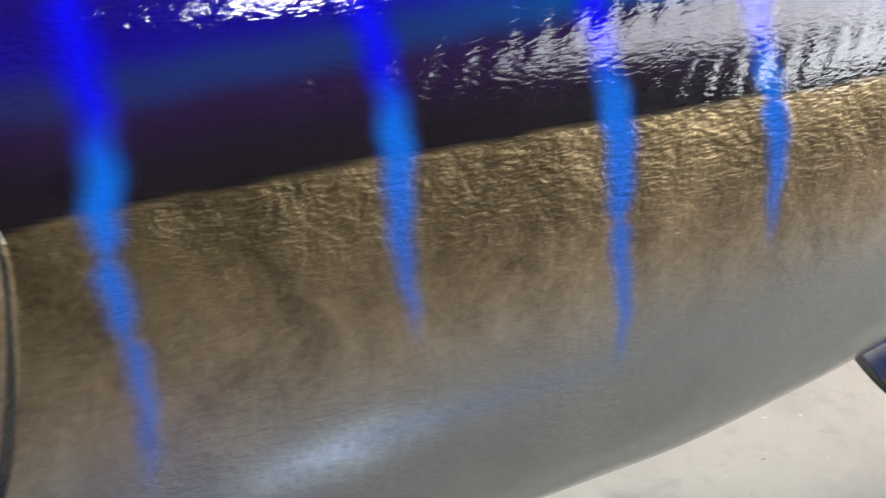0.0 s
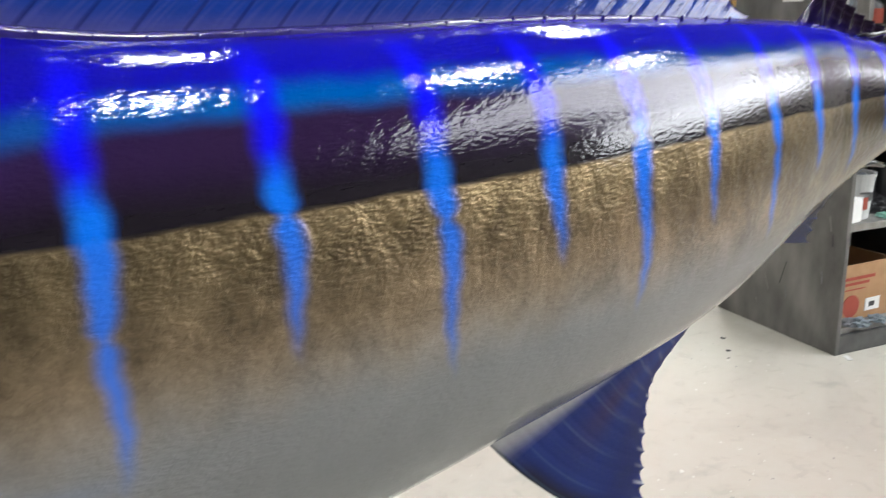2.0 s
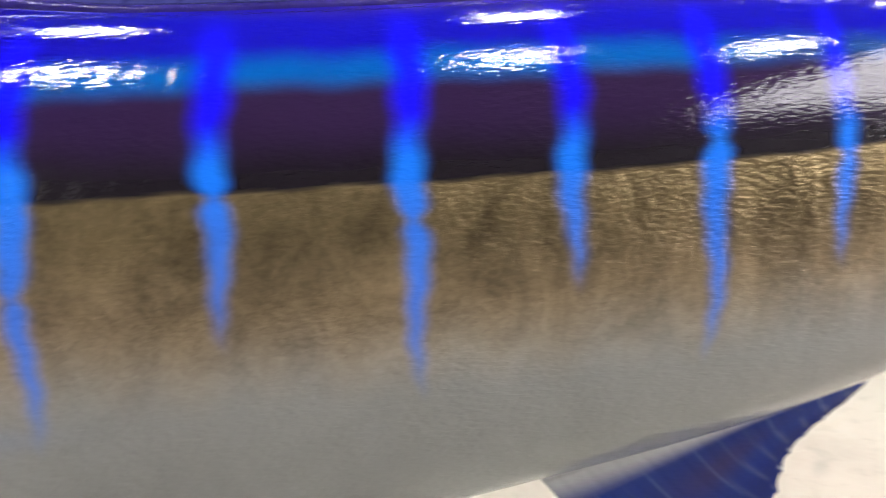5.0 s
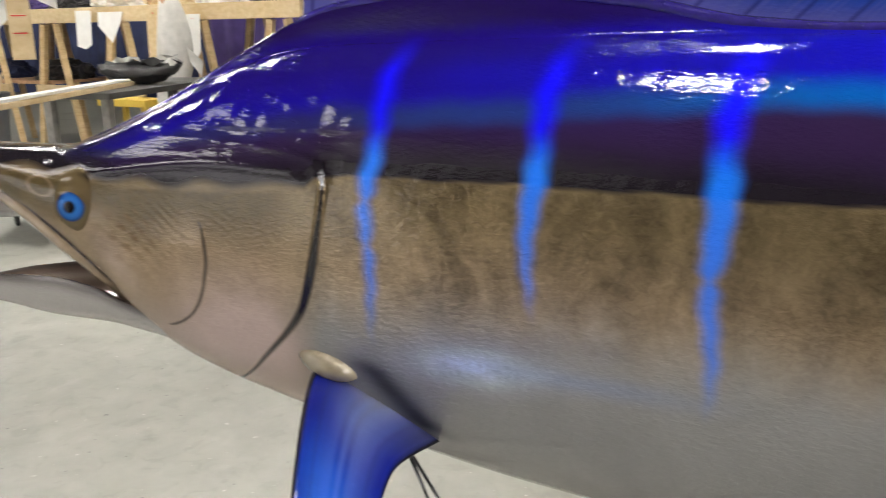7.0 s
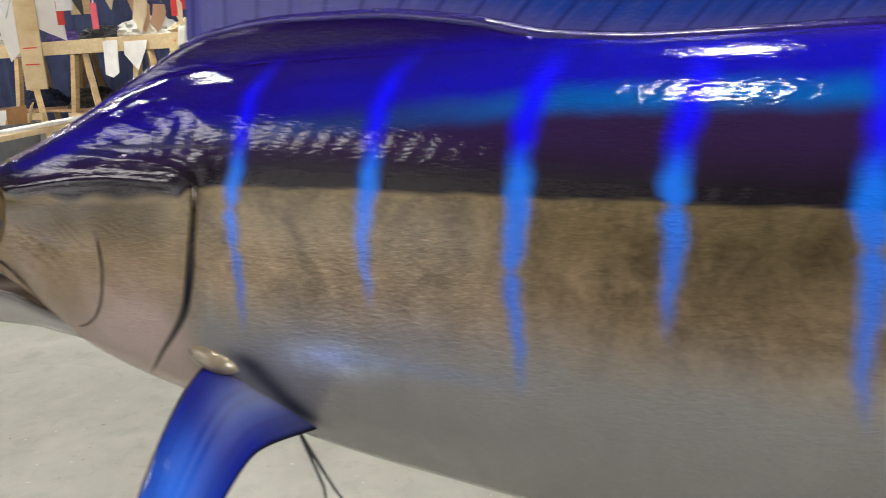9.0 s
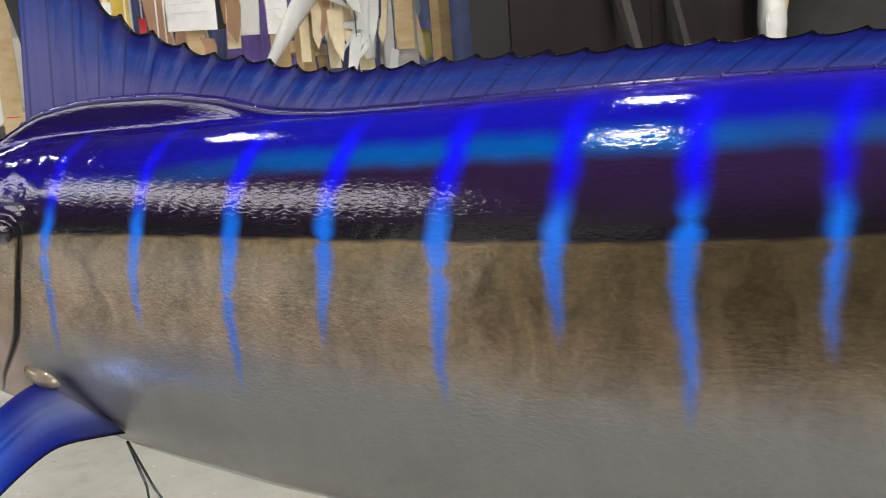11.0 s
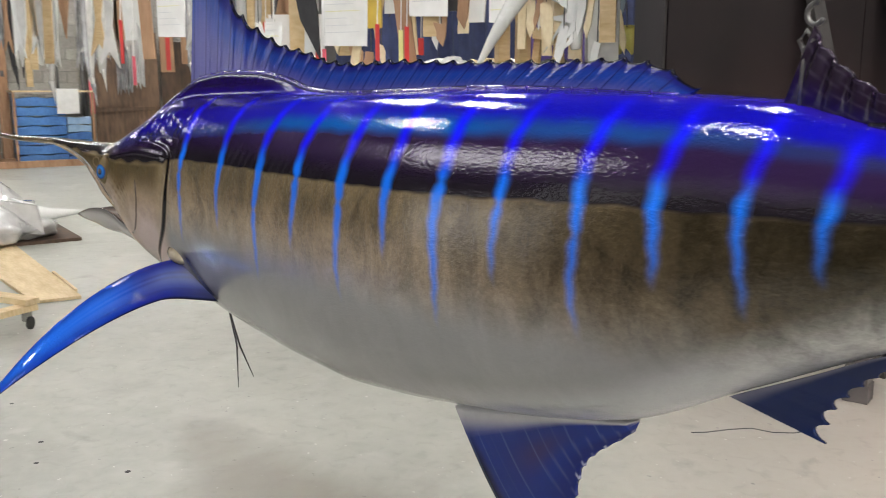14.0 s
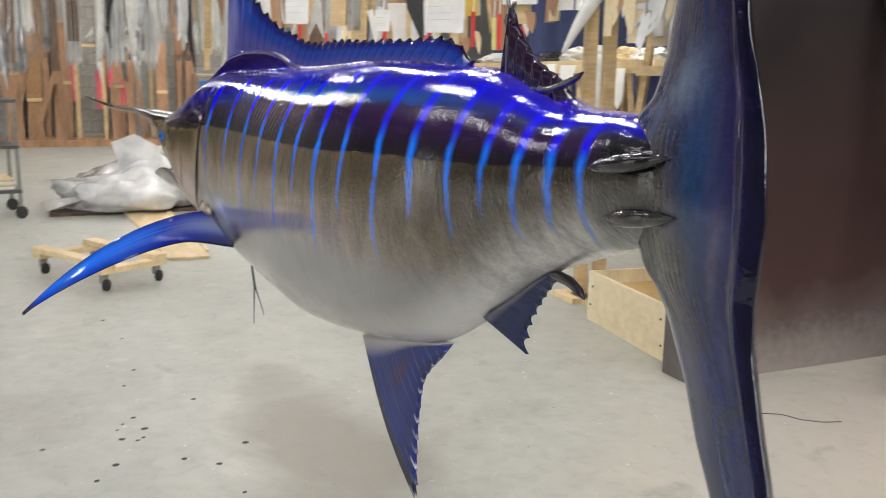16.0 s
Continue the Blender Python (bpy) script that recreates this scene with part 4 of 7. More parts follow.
tc = blend(tc, (0.014, 0.034, 0.13), 0.5 * np.exp(-(((TZ - 1.27) / 0.07) ** 2) - ((TU - 0.45) / 0.3) ** 2))
tc = blend(tc, (0.030, 0.060, 0.14), 0.45 * streaks * fine_streak * (1 - smooth_step(0.6, 0.9, TU)))
tc = blend(tc, (0.009, 0.010, 0.045), 0.30 * fine_streak)
tc = blend(tc, (0.060, 0.050, 0.062), 0.6 * (1 - streaks) * smooth_step(1.22, 1.30, TZ) * (1 - smooth_step(0.6, 0.85, TU)))
tc = blend(tc, (0.075, 0.072, 0.066), 0.95 * (1 - smooth_step(0.45, 0.78, TU + 0.9 * np.abs(TZ - 1.11))) * np.exp(-(((TZ - 1.115) / 0.072) ** 4)))
tc = blend(tc, (0.012, 0.050, 0.135), 0.75 * np.exp(-(((TZ - 1.17) / 0.06) ** 2) - ((TU - 0.66) / 0.12) ** 2))
tc = blend(tc, (0.10, 0.14, 0.21), 0.75 * np.exp(-(((TZ - 1.215 - 0.05 * TU) / 0.030) ** 2) - ((TU - 0.42) / 0.22) ** 2))
tc = blend(tc, (0.020, 0.020, 0.022), 0.85 * np.exp(-(((TZ - 1.165) / 0.016) ** 2)) * (1 - smooth_step(0.2, 0.55, TU)))
tc = blend(tc, (0.060, 0.060, 0.10), 0.6 * np.exp(-(((TU - 0.78) / 0.05) ** 2)) * (0.4 + 0.6 * streaks) * np.exp(-(((TZ - 1.12) / 0.10) ** 2)))
tc = blend(tc, (0.004, 0.004, 0.014), smooth_step(0.88, 0.97, TU))
near = np.stack([TX, TY - half, TZ], -1)
far = np.stack([TX, TY + half, TZ], -1)
grid_mesh("tail_fin", np.concatenate([near, far[:, ::-1]], 1), np.concatenate([tc, tc[:, ::-1]], 1), tail_paint, marlin, "forked blue and violet tail fin")

# two keels in front of the tail
for kx0, kx1, kz in ((1.285, 1.432, 1.166), (1.318, 1.456, 1.122)):
    kx = np.linspace(kx0, kx1, 36)
    ka = np.linspace(0, 2 * np.pi, 20, endpoint=False)
    KX, KA = np.meshgrid(kx, ka, indexing="ij")
    s = np.sin(np.pi * np.clip((KX - kx0) / (kx1 - kx0), 0, 1)) ** 0.7
    KY = mid_of(KX) - 0.002 - np.maximum(wide_of(KX) * 0.86, 0.022) - 0.007 * s * (1 + np.cos(KA))
    KZ = kz + 0.15 * (KX - (kx0 + kx1) / 2) + 0.0085 * s * np.sin(KA)
    kc = blend((0.010, 0.009, 0.012), (0.05, 0.045, 0.04), 0.6 * np.exp(-((np.sin(KA) / 0.4) ** 2)) * (kz < 1.15))
    grid_mesh("keel", np.stack([KX, KY, KZ], -1), kc, fish_paint, marlin, "glossy black keel")

# pectoral fin reaching out from below the gill
P_LEAD = [Vector(p) for p in ((-0.672, -0.025, 0.836), (-0.59, -0.16, 0.855), (-0.44, -0.37, 0.81), (-0.325, -0.537, 0.653))]
P_TRAIL = [Vector(p) for p in ((-0.50, -0.07, 0.782), (-0.48, -0.20, 0.790), (-0.325, -0.41, 0.735), (-0.325, -0.537, 0.653))]


def bezier(p, t):
    return p[0] * (1 - t) ** 3 + p[1] * 3 * t * (1 - t) ** 2 + p[2] * 3 * t * t * (1 - t) + p[3] * t ** 3


rows = []
cols = []
for i in range(110):
    t = i / 109
    a0 = bezier(P_LEAD, t)
    a1 = bezier(P_TRAIL, t) + math.exp(-((t / 0.07) ** 2)) * Vector((-0.006, 0.095, -0.03))
    d = (bezier(P_LEAD, t + 0.01) - bezier(P_LEAD, t - 0.01)).normalized()
    chord = a1 - a0
    w = max(chord.length / 2, 0.0012)
    across = (chord / max(chord.length, 1e-5)) if chord.length > 0.002 else Vector((0.86, 0, -0.5))
    nrm = d.cross(across).normalized()
    mid = (a0 + a1) / 2
    ring, cr = [], []
    for k in range(56):
        a = 2 * math.pi * k / 56
        s = -math.cos(a)
        ray = 1 - 0.05 * math.sin(5.5 * math.pi * s) ** 16
        h = 0.011 * (1 - 0.75 * t) * math.sqrt(max(0, 1 - s * s)) * (1.25 - 0.5 * s) * ray * math.copysign(1, math.sin(a)) + 0.0012 * math.sin(a)
        ring.append(mid + across * (s * w) + nrm * h)
        core = math.exp(-(((s + 0.05) / 0.75) ** 2))
        col = blend((0.004, 0.012, 0.23), (0.012, 0.12, 0.62), core * float(smooth_step(0.20, 0.50, t)) * (1 - 0.6 * float(smooth_step(0.75, 1.0, t))))
        col = blend(col, (0.19, 0.23, 0.38), 0.75 * math.exp(-(((s - 0.1) / 0.42) ** 2)) * (1 - float(smooth_step(0.05, 0.34, t))))
        col = blend(col, (0.05, 0.055, 0.08), 0.7 * float(smooth_step(0.35, 0.85, s)) * (1 - float(smooth_step(0.02, 0.14, t))))
        col = blend(col, (0.13, 0.20, 0.60), 0.30 * (0.5 + 0.5 * math.cos(23 * math.pi * s + 2 * math.sin(7 * s))) * math.exp(-(((s - 0.1) / 0.5) ** 2)) * (1 - float(smooth_step(0.3, 0.8, t))))
        col = blend(col, (0.02, 0.02, 0.10), 0.55 * abs(math.sin(5.5 * math.pi * s)) ** 40 * (1 - float(smooth_step(0.5, 0.9, t))))
        col = blend(col, (0.30, 0.27, 0.22), 0.9 * math.exp(-((t / 0.05) ** 2)) * math.exp(-(((s + 0.15) / 0.55) ** 2)))
        col = blend(col, (0.004, 0.004, 0.012), float(max(1 - smooth_step(-0.97, -0.90, s), smooth_step(0.90, 1.0, s), smooth_step(0.90, 0.98, t))))
        cr.append(col)
    rows.append(ring)
    cols.append(cr)
grid_mesh("pectoral_fin", np.array(rows), np.array(cols), fin_paint, marlin, "long curved bright blue pectoral fin")
# fleshy knob at the fin's root
kb = bmesh.new()
bmesh.ops.create_uvsphere(kb, u_segments=32, v_segments=18, radius=1.0, matrix=Matrix.Translation((-0.637, -0.036, 0.856)) @ Matrix.Rotation(radians(16), 4, "Y") @ Matrix.Diagonal((0.046, 0.027, 0.020, 1)))
part("fin_root", kb, surface("brass_skin", (0.18, 0.145, 0.09), (0.31, 0.26, 0.18), rough=0.2, metal=0.2, grain=60, coat=1.0), marlin, "brassy fin root", smooth=True)

# thin ventral fins
line_black = surface("black_gloss", (0.01, 0.01, 0.012), (0.02, 0.02, 0.022), rough=0.25, coat=1.0)
for end in ((-0.547, 0.07, 0.511), (-0.492, 0.09, 0.551)):
    part("ventral_fin", tube([(-0.60, 0.075, 0.70), (-0.585 + 0.4 * (end[0] + 0.60), 0.077, 0.62), end], [0.003, 0.0025, 0.001]), line_black, marlin, "thin black ventral fin", smooth=True)

# eye: brass rim, blue iris, black pupil
ey = Vector((-0.985, float(mid_of(-0.985)) - 0.075, 1.043))
ea = np.linspace(0, np.pi, 30)
eb = np.linspace(0, 2 * np.pi, 40, endpoint=False)
EA, EB = np.meshgrid(ea, eb, indexing="ij")
fwd = Vector((0.36, -0.93, 0.06)).normalized()
side = fwd.cross(Vector((0, 0, 1))).normalized()
upv = side.cross(fwd)
dirs = np.cos(EA)[..., None] * np.array(fwd) * 0.62 + np.sin(EA)[..., None] * (np.cos(EB)[..., None] * np.array(side) + np.sin(EB)[..., None] * np.array(upv))
ang = np.degrees(EA)
ec = blend((0.006, 0.006, 0.008), (0.02, 0.13, 0.42), smooth_step(13, 15, ang))
ec = blend(ec, (0.012, 0.07, 0.27), 0.7 * smooth_step(26, 33, ang))
ec = blend(ec, (0.010, 0.03, 0.10), 0.8 * smooth_step(33, 35, ang))
ec = blend(ec, (0.115, 0.085, 0.042), smooth_step(37, 42, ang))
eye = grid_mesh("eye", np.array(ey) + 0.031 * dirs, ec, fin_paint, marlin, "glassy eye with blue iris and black pupil", closed=True)
socket = np.array(ey) - 0.004 * np.array(fwd) + np.cos(EA)[..., None] * np.array(fwd) * 0.020 + np.sin(EA)[..., None] * (np.cos(EB)[..., None] * np.array(side) * 0.038 + np.sin(EB)[..., None] * np.array(upv) * 0.044) - np.array(side) * 0.006 + np.array(upv) * 0.006
sc = blend((0.13, 0.095, 0.045), (0.10, 0.07, 0.035), 0.5 - 0.5 * np.cos(EB))
# shade beside the eye put into the socket's colour as a dark crescent
sc = blend(sc, (0.012, 0.009, 0.008), np.exp(-(((ang - 60) / 9) ** 2)) * smooth_step(-0.1, 0.5, -np.cos(EB)))
sc = blend(sc, (0.24, 0.19, 0.12), smooth_step(72, 80, ang))
grid_mesh("eye_socket", socket, sc, fin_paint, marlin, "raised brassy socket round the eye")
# pale lip along the upper jaw
lip_z = spline([-1.389, -1.271, -1.16, -1.108, -1.067, -1.028, -0.996, -0.968, -0.955], [1.099, 1.081, 1.053, 1.032, 1.009, 0.983, 0.949, 0.916, 0.900])


def on_flank(x, z, out=0.0):
    """A point on the near side of the body at x and z, moved out by a little."""
    top, low = float(crown_of(x)), float(low_of(x))
    c = min(1.0, max(-1.0, (z - (top + low) / 2) / ((top - low) / 2)))
    cos_t = abs(c) ** (1 / 0.92)
    sin_t = math.sqrt(max(0.0, 1 - cos_t * cos_t))
    return (x, float(mid_of(x)) - float(wide_of(x)) * sin_t ** (1.2 if c < 0 else 0.92) - out, z)


lip_skin = surface("lip_tan", (0.20, 0.14, 0.08), (0.38, 0.29, 0.20), rough=0.2, coat=1.0, grain=40)
lip = [on_flank(x, max(float(lip_z(x)), float(low_of(x)) + 0.006), 0.003) for x in np.linspace(-1.36, -0.957, 40)]
part("lip", tube(lip, [0.003 + 0.0095 * math.sin(math.pi * (0.04 + 0.80 * (k / 39) ** 1.5)) for k in range(40)], 12), lip_skin, marlin, "tan glossy lip", smooth=True)
crease_line = [on_flank(x, float(lip_z(x)) + 0.015 + 0.004 * (x + 1.1), 0.0) for x in np.linspace(-1.09, -0.962, 20)]
part("lip_crease", tube(crease_line, [0.0006 + 0.0018 * math.sin(math.pi * k / 19) for k in range(20)], 8), lobe_black, marlin, "dark crease beside the lip", smooth=True)


# ---- chain that holds the marlin, with its hook ----
chain = thing("hanging_chain", "steel chain and hook hanging from the ceiling to the marlin", "chain")
chain_steel = surface("dull_steel", (0.10, 0.10, 0.10), (0.26, 0.25, 0.24), rough=0.35, metal=0.8, grain=60)
link = bmesh.new()
for k in range(16):
    a0, a1 = 2 * math.pi * k / 16, 2 * math.pi * (k + 1) / 16
    p0, p1 = Vector((0.009 * math.cos(a0), 0, 0.018 * math.sin(a0))), Vector((0.009 * math.cos(a1), 0, 0.018 * math.sin(a1)))
    tube([p0, p1], 0.0022, 6, link)
first_link = part("link", link, chain_steel, chain, smooth=True)
first_link.matrix_basis = pose(0.985, 0.118, 1.385)
for k in range(1, 110):
    ob = new("link", first_link.data)
    ob.parent = chain
    ob.matrix_basis = pose(0.985, 0.118, 1.385 + 0.0295 * k, 0, 0, 90 * (k % 2))
hook = [(0.985, 0.118, 1.372), (0.985, 0.118, 1.35)] + [(0.985 - 0.010 * math.sin(a), 0.118, 1.338 + 0.011 * math.cos(a)) for a in np.linspace(0, 4.2, 12)]
part("hook", tube(hook, 0.0028), chain_steel, chain, "steel hook", smooth=True)
part("eye_bolt", tube([(0.972, 0.12, 1.235), (0.974, 0.119, 1.30), (0.968, 0.118, 1.312), (0.976, 0.118, 1.322), (0.984, 0.118, 1.312), (0.974, 0.118, 1.302)], 0.0024), chain_steel, chain, smooth=True)

# ---- tall open steel cabinet ----
cab = thing("steel_cabinet", "tall open dark grey steel cabinet with cluttered shelves", "cabinet", at=pose(2.6, 1.04, 0, 0, 0, -10))
CW, CD, CH = 0.78, 0.66, 1.95
smear_rnd = random.Random(6)
part("side_panel", box(0, 0.02, 0.0, CD, 0.0, CH, 0.004), worn_steel, cab, "scuffed dusty steel side")
for k in range(26):
    y, z, a, n = smear_rnd.uniform(0.04, CD - 0.08), smear_rnd.uniform(0.08, 1.0), smear_rnd.uniform(-0.5, 0.5), smear_rnd.uniform(0.02, 0.11)
    dy, dz = n * math.sin(a), n * math.cos(a)
    part("scratch", sheet([(-0.001, y, z), (-0.001, y + 0.003, z), (-0.001, y + 0.0022 + dy, z + dz), (-0.001, y + dy, z + dz)], 0.0014, up=(1, 0, 0)), (steel_shelf, rag_grey, tar_black)[k % 3], cab)
part("side_panel", box(CW - 0.02, CW, 0.0, CD, 0.0, CH, 0.004), steel_dark, cab)
part("back_panel", box(0.02, CW - 0.02, CD - 0.015, CD, 0.0, CH), steel_dark, cab)
part("plinth", box(0.02, CW - 0.02, 0.003, 0.06, 0.0, 0.075, 0.004), steel_dark, cab)
part("top_panel", box(0.0, CW, 0.0, CD, CH, CH + 0.02, 0.004), steel_dark, cab)
for z in (0.07, 0.47, 0.865, 1.165):
    part("shelf", box(0.022, CW - 0.022, 0.02, CD - 0.016, z, z + 0.028, 0.004), steel_shelf, cab, "worn grey steel shelf")
part("front_stile", box(CW - 0.07, CW - 0.021, 0.004, 0.03, 0.075, CH, 0.003), steel_shelf, cab)
part("hinge", turned([(0.012, 0), (0.012, 0.09)], 10, m=pose(CW + 0.012, 0.02, 0.42)), chrome, cab)
part("round_sticker", turned([(0.022, 0), (0.022, 0.002)], 20, m=pose(-0.002, 0.03, 1.47, 0, 90, 0)), paper_white, cab, "round white sticker")
for k, (y, z, h, w) in enumerate(((0.10, 1.26, 0.26, 0.028), (0.155, 1.24, 0.17, 0.022), (0.06, 1.22, 0.22, 0.016), (0.075, 1.20, 0.28, 0.014), (0.20, 1.30, 0.10, 0.02))):
    pts = [(-0.0015, y + w * (0.5 + 0.5 * math.sin(math.pi * (j / 9)) ** 0.5 * smear_rnd.uniform(0.7, 1.2)), z + h * j / 9) for j in range(10)] + [(-0.0015, y - w * 0.4 * smear_rnd.uniform(0.4, 1.2), z + h * j / 9) for j in range(9, -1, -1)]
    part("paint_smear", sheet(pts, 0.002, up=(1, 0, 0)), (pail_white, steel_shelf, rag_grey, slate_blue, steel_shelf)[k], cab, "pale dried paint smear")
part("paper_note", box(-0.003, -0.0005, 0.30, 0.40, 1.29, 1.38), paper_white, cab, "white paper note")
ydoor = thing("yellow_cabinet", "ochre yellow painted cabinet door standing beside the steel cabinet", "cabinet door", at=pose(3.40, 0.87, 0, 0, 0, -12))
part("panel", box(0, 0.55, 0, 0.03, 0.045, 1.85, 0.004), ochre_board, ydoor)
part("foot", box(0.0, 0.55, -0.02, 0.4, 0.0, 0.043, 0.004), tar_black, ydoor)
part("knob", turned([(0.010, 0), (0.016, 0.02), (0.010, 0.03)], 14, m=pose(0.05, 0, 0.42, 90, 0, 0)), chrome, ydoor)
part("side", box(0, 0.02, 0.031, 0.4, 0.045, 1.85), ochre_board, ydoor)


def on_cab(x, y, z, rz=0):
    return pose(2.6, 1.04, 0, 0, 0, -10) @ pose(x, y, z, 0, 0, rz)


def pail(name, label, x, y, z, r, h, stuff_in, printed=False):
    t = thing(name, label, "pail", at=on_cab(x, y, z))
    part("bucket", turned([(0.84 * r, 0), (r, h), (1.06 * r, h), (1.06 * r, h + 0.012), (0.95 * r, h + 0.012), (0.92 * r, 0.8 * h), (0.5 * r, 0.8 * h)], 28), pail_white, t, smooth=False)
    part("handle", tube([(1.05 * r * math.cos(a), -0.35 * r, h + 0.004 - 0.5 * r * math.sin(a)) for a in np.linspace(0, math.pi, 12)], 0.002), chrome, t, "thin wire handle")
    if stuff_in:
        bm = bmesh.new()
        bmesh.ops.create_icosphere(bm, subdivisions=3, radius=0.8 * r, matrix=Matrix.Translation((0, 0, 0.86 * h)) @ Matrix.Diagonal((1, 1, 0.4, 1)))
        for v in bm.verts:
            v.co += v.co.normalized() * 0.02 * noise.noise(v.co * 30)
        part("contents", bm, rag_grey, t, "crumpled grey scraps")
    if printed:
        for a0, z0, w, hh, mm in ((-105, 0.25 * h, 0.5, 0.3 * h, ink_red), (-80, 0.45 * h, 0.35, 0.2 * h, ink_dark), (-100, 0.62 * h, 0.6, 0.05 * h, ink_dark)):
            bm = bmesh.new()
            cols_ = []
            for j in range(7):
                a = radians(a0) + w * (j / 6 - 0.5)
                rr = r * 0.94 + 0.006
                cols_.append([bm.verts.new((rr * math.cos(a), rr * math.sin(a), z0 + dz)) for dz in (0, hh)])
            for p, q in zip(cols_, cols_[1:]):
                bm.faces.new((p[0], q[0], q[1], p[1]))
            part("print_patch", bm, mm, t)
    return t


pail("paint_pail", "dirty white printed plastic pail full of scraps on a shelf", 0.15, 0.13, 0.498, 0.075, 0.16, True, True)
pail("grey_tub", "pale grey plastic tub on a cabinet shelf", 0.60, 0.14, 0.498, 0.085, 0.15, False)


def bottle(label, x, y, z, r, h, body, cap, band=None, at=None):
    t = thing("bottle", label, "bottle", at=at if at is not None else on_cab(x, y, z))
    part("body", turned([(0.9 * r, 0), (r, 0.02 * h), (r, 0.62 * h), (0.55 * r, 0.78 * h), (0.35 * r, 0.82 * h), (0.35 * r, 0.88 * h)], 20), body, t, smooth=True)
    part("cap", turned([(0.42 * r, 0.88 * h), (0.42 * r, h)], 16), cap, t)
    if band:
        part("paper_label", turned([(1.012 * r, 0.12 * h), (1.012 * r, 0.52 * h)], 20), band, t)
    return t


soft_clear = surface("cloudy_clear_plastic", (0.42, 0.45, 0.46), (0.62, 0.65, 0.66), rough=0.15, grain=6, coat=0.5)
green_label = surface("green_label", (0.02, 0.14, 0.05), (0.06, 0.30, 0.12), rough=0.5, grain=30)
bottle("black bottle with a white neck and label on a cabinet shelf", 0.42, 0.10, 0.498, 0.03, 0.19, tar_black, paper_white, paper_white)
for x, y, r, h, b, c, l in ((0.10, 0.12, 0.026, 0.17, pale_blue, tar_black, None), (0.32, 0.10, 0.027, 0.18, paper_white, paper_white, None), (0.37, 0.16, 0.031, 0.20, soft_clear, green_label, green_label), (0.47, 0.13, 0.031, 0.20, soft_clear, tar_black, green_label), (0.22, 0.2, 0.05, 0.13, tar_black, tar_black, ink_red)):
    bottle("plastic bottle standing on the upper cabinet shelf", x, y, 1.193, r, h, b, c, l)
for x, y, z, m, lab in ((0.08, 0.06, 0.498, paper_white, "white paper carton on a cabinet shelf"), (0.24, 0.38, 0.498, steel_shelf, "dusty grey tin box at the back of a shelf")):
    t = thing("carton", lab, "box", at=on_cab(x, y, z, 12))
    w = 0.035 if z and m is paper_white else 0.10
    part("body", box(-w, w, -w * 0.6, w * 0.6, 0, 0.085 if m is paper_white else 0.17, 0.004), m, t)
    part("lid_flap", box(-w, w, -w * 0.6, w * 0.6, 0.087 if m is paper_white else 0.172, 0.09 if m is paper_white else 0.178), m, t)
cbox = thing("cardboard_box", "open orange-brown cardboard box with red print on the bottom shelf", "cardboard box", at=on_cab(0.19, 0.07, 0.098, 3))
for a in ((-0.165, 0.165, 0.0, 0.006, 0, 0.225), (-0.165, 0.165, 0.264, 0.27, 0, 0.225), (-0.165, -0.159, 0.006, 0.264, 0, 0.225), (0.159, 0.165, 0.006, 0.264, 0, 0.225), (-0.159, 0.159, 0.006, 0.264, 0, 0.006)):
    part("panel", box(*a), cardboard, cbox)
for x0, x1, z0, z1, m in ((-0.13, 0.06, 0.165, 0.177, ink_red), (-0.13, 0.03, 0.145, 0.155, ink_red), (-0.13, 0.01, 0.125, 0.129, ink_red), (0.02, 0.10, 0.03, 0.08, paper_white), (0.04, 0.07, 0.045, 0.065, ink_dark)):
    part("print_bar", box(x0, x1, -0.003 if m is not ink_dark else -0.004, -0.0005, z0, z1), m, cbox)
part("print_disc", turned([(0.045, 0), (0.045, 0.002)], 24, m=pose(-0.06, -0.001, 0.06, 90, 0, 0)), ink_red, cbox)


def heap(name, label, category, at, size, m, seed, rough=0.35, squash=0.5):
    """A crumpled lump such as a rag, with a flat base."""
    bm = bmesh.new()
    bmesh.ops.create_icosphere(bm, subdivisions=4, radius=size)
    off = Vector((seed * 3.7, seed * 1.3, 0))
    for v in bm.verts:
        d = v.co.normalized()
        v.co += d * size * rough * (noise.noise(d * 2.2 + off) + 0.6 * noise.noise(d * 5.5 + off))
        v.co.z = max(v.co.z * squash, -0.12 * size) + 0.12 * size
    t = thing(name, label, category, at=at)
    part("cloth", bm, m, t, smooth=False)
    return t


for k, (x, y, s, m) in enumerate(((0.46, 0.12, 0.09, rag_grey), (0.58, 0.16, 0.10, rag_grey), (0.52, 0.05, 0.06, pale_blue), (0.62, 0.07, 0.05, rag_grey), (0.10, 0.045, 0.035, rag_grey))):
    heap("rag", "crumpled grey rag on the bottom cabinet shelf", "rag", on_cab(x, y, 0.098, 40 * k), s, m, k)
heap("rubber_glove", "mint green rubber glove lying on a cabinet shelf", "glove", on_cab(0.27, 0.06, 0.498), 0.035, mint, 9, 0.6, 0.35)
heap("rag", "dark rag heaped between pails on a shelf", "rag", on_cab(0.33, 0.17, 0.498), 0.07, tar_black, 11)
heap("rag", "dark clutter heaped at the back of a shelf", "rag", on_cab(0.5, 0.33, 0.498), 0.14, tar_black, 12, 0.4, 0.9)
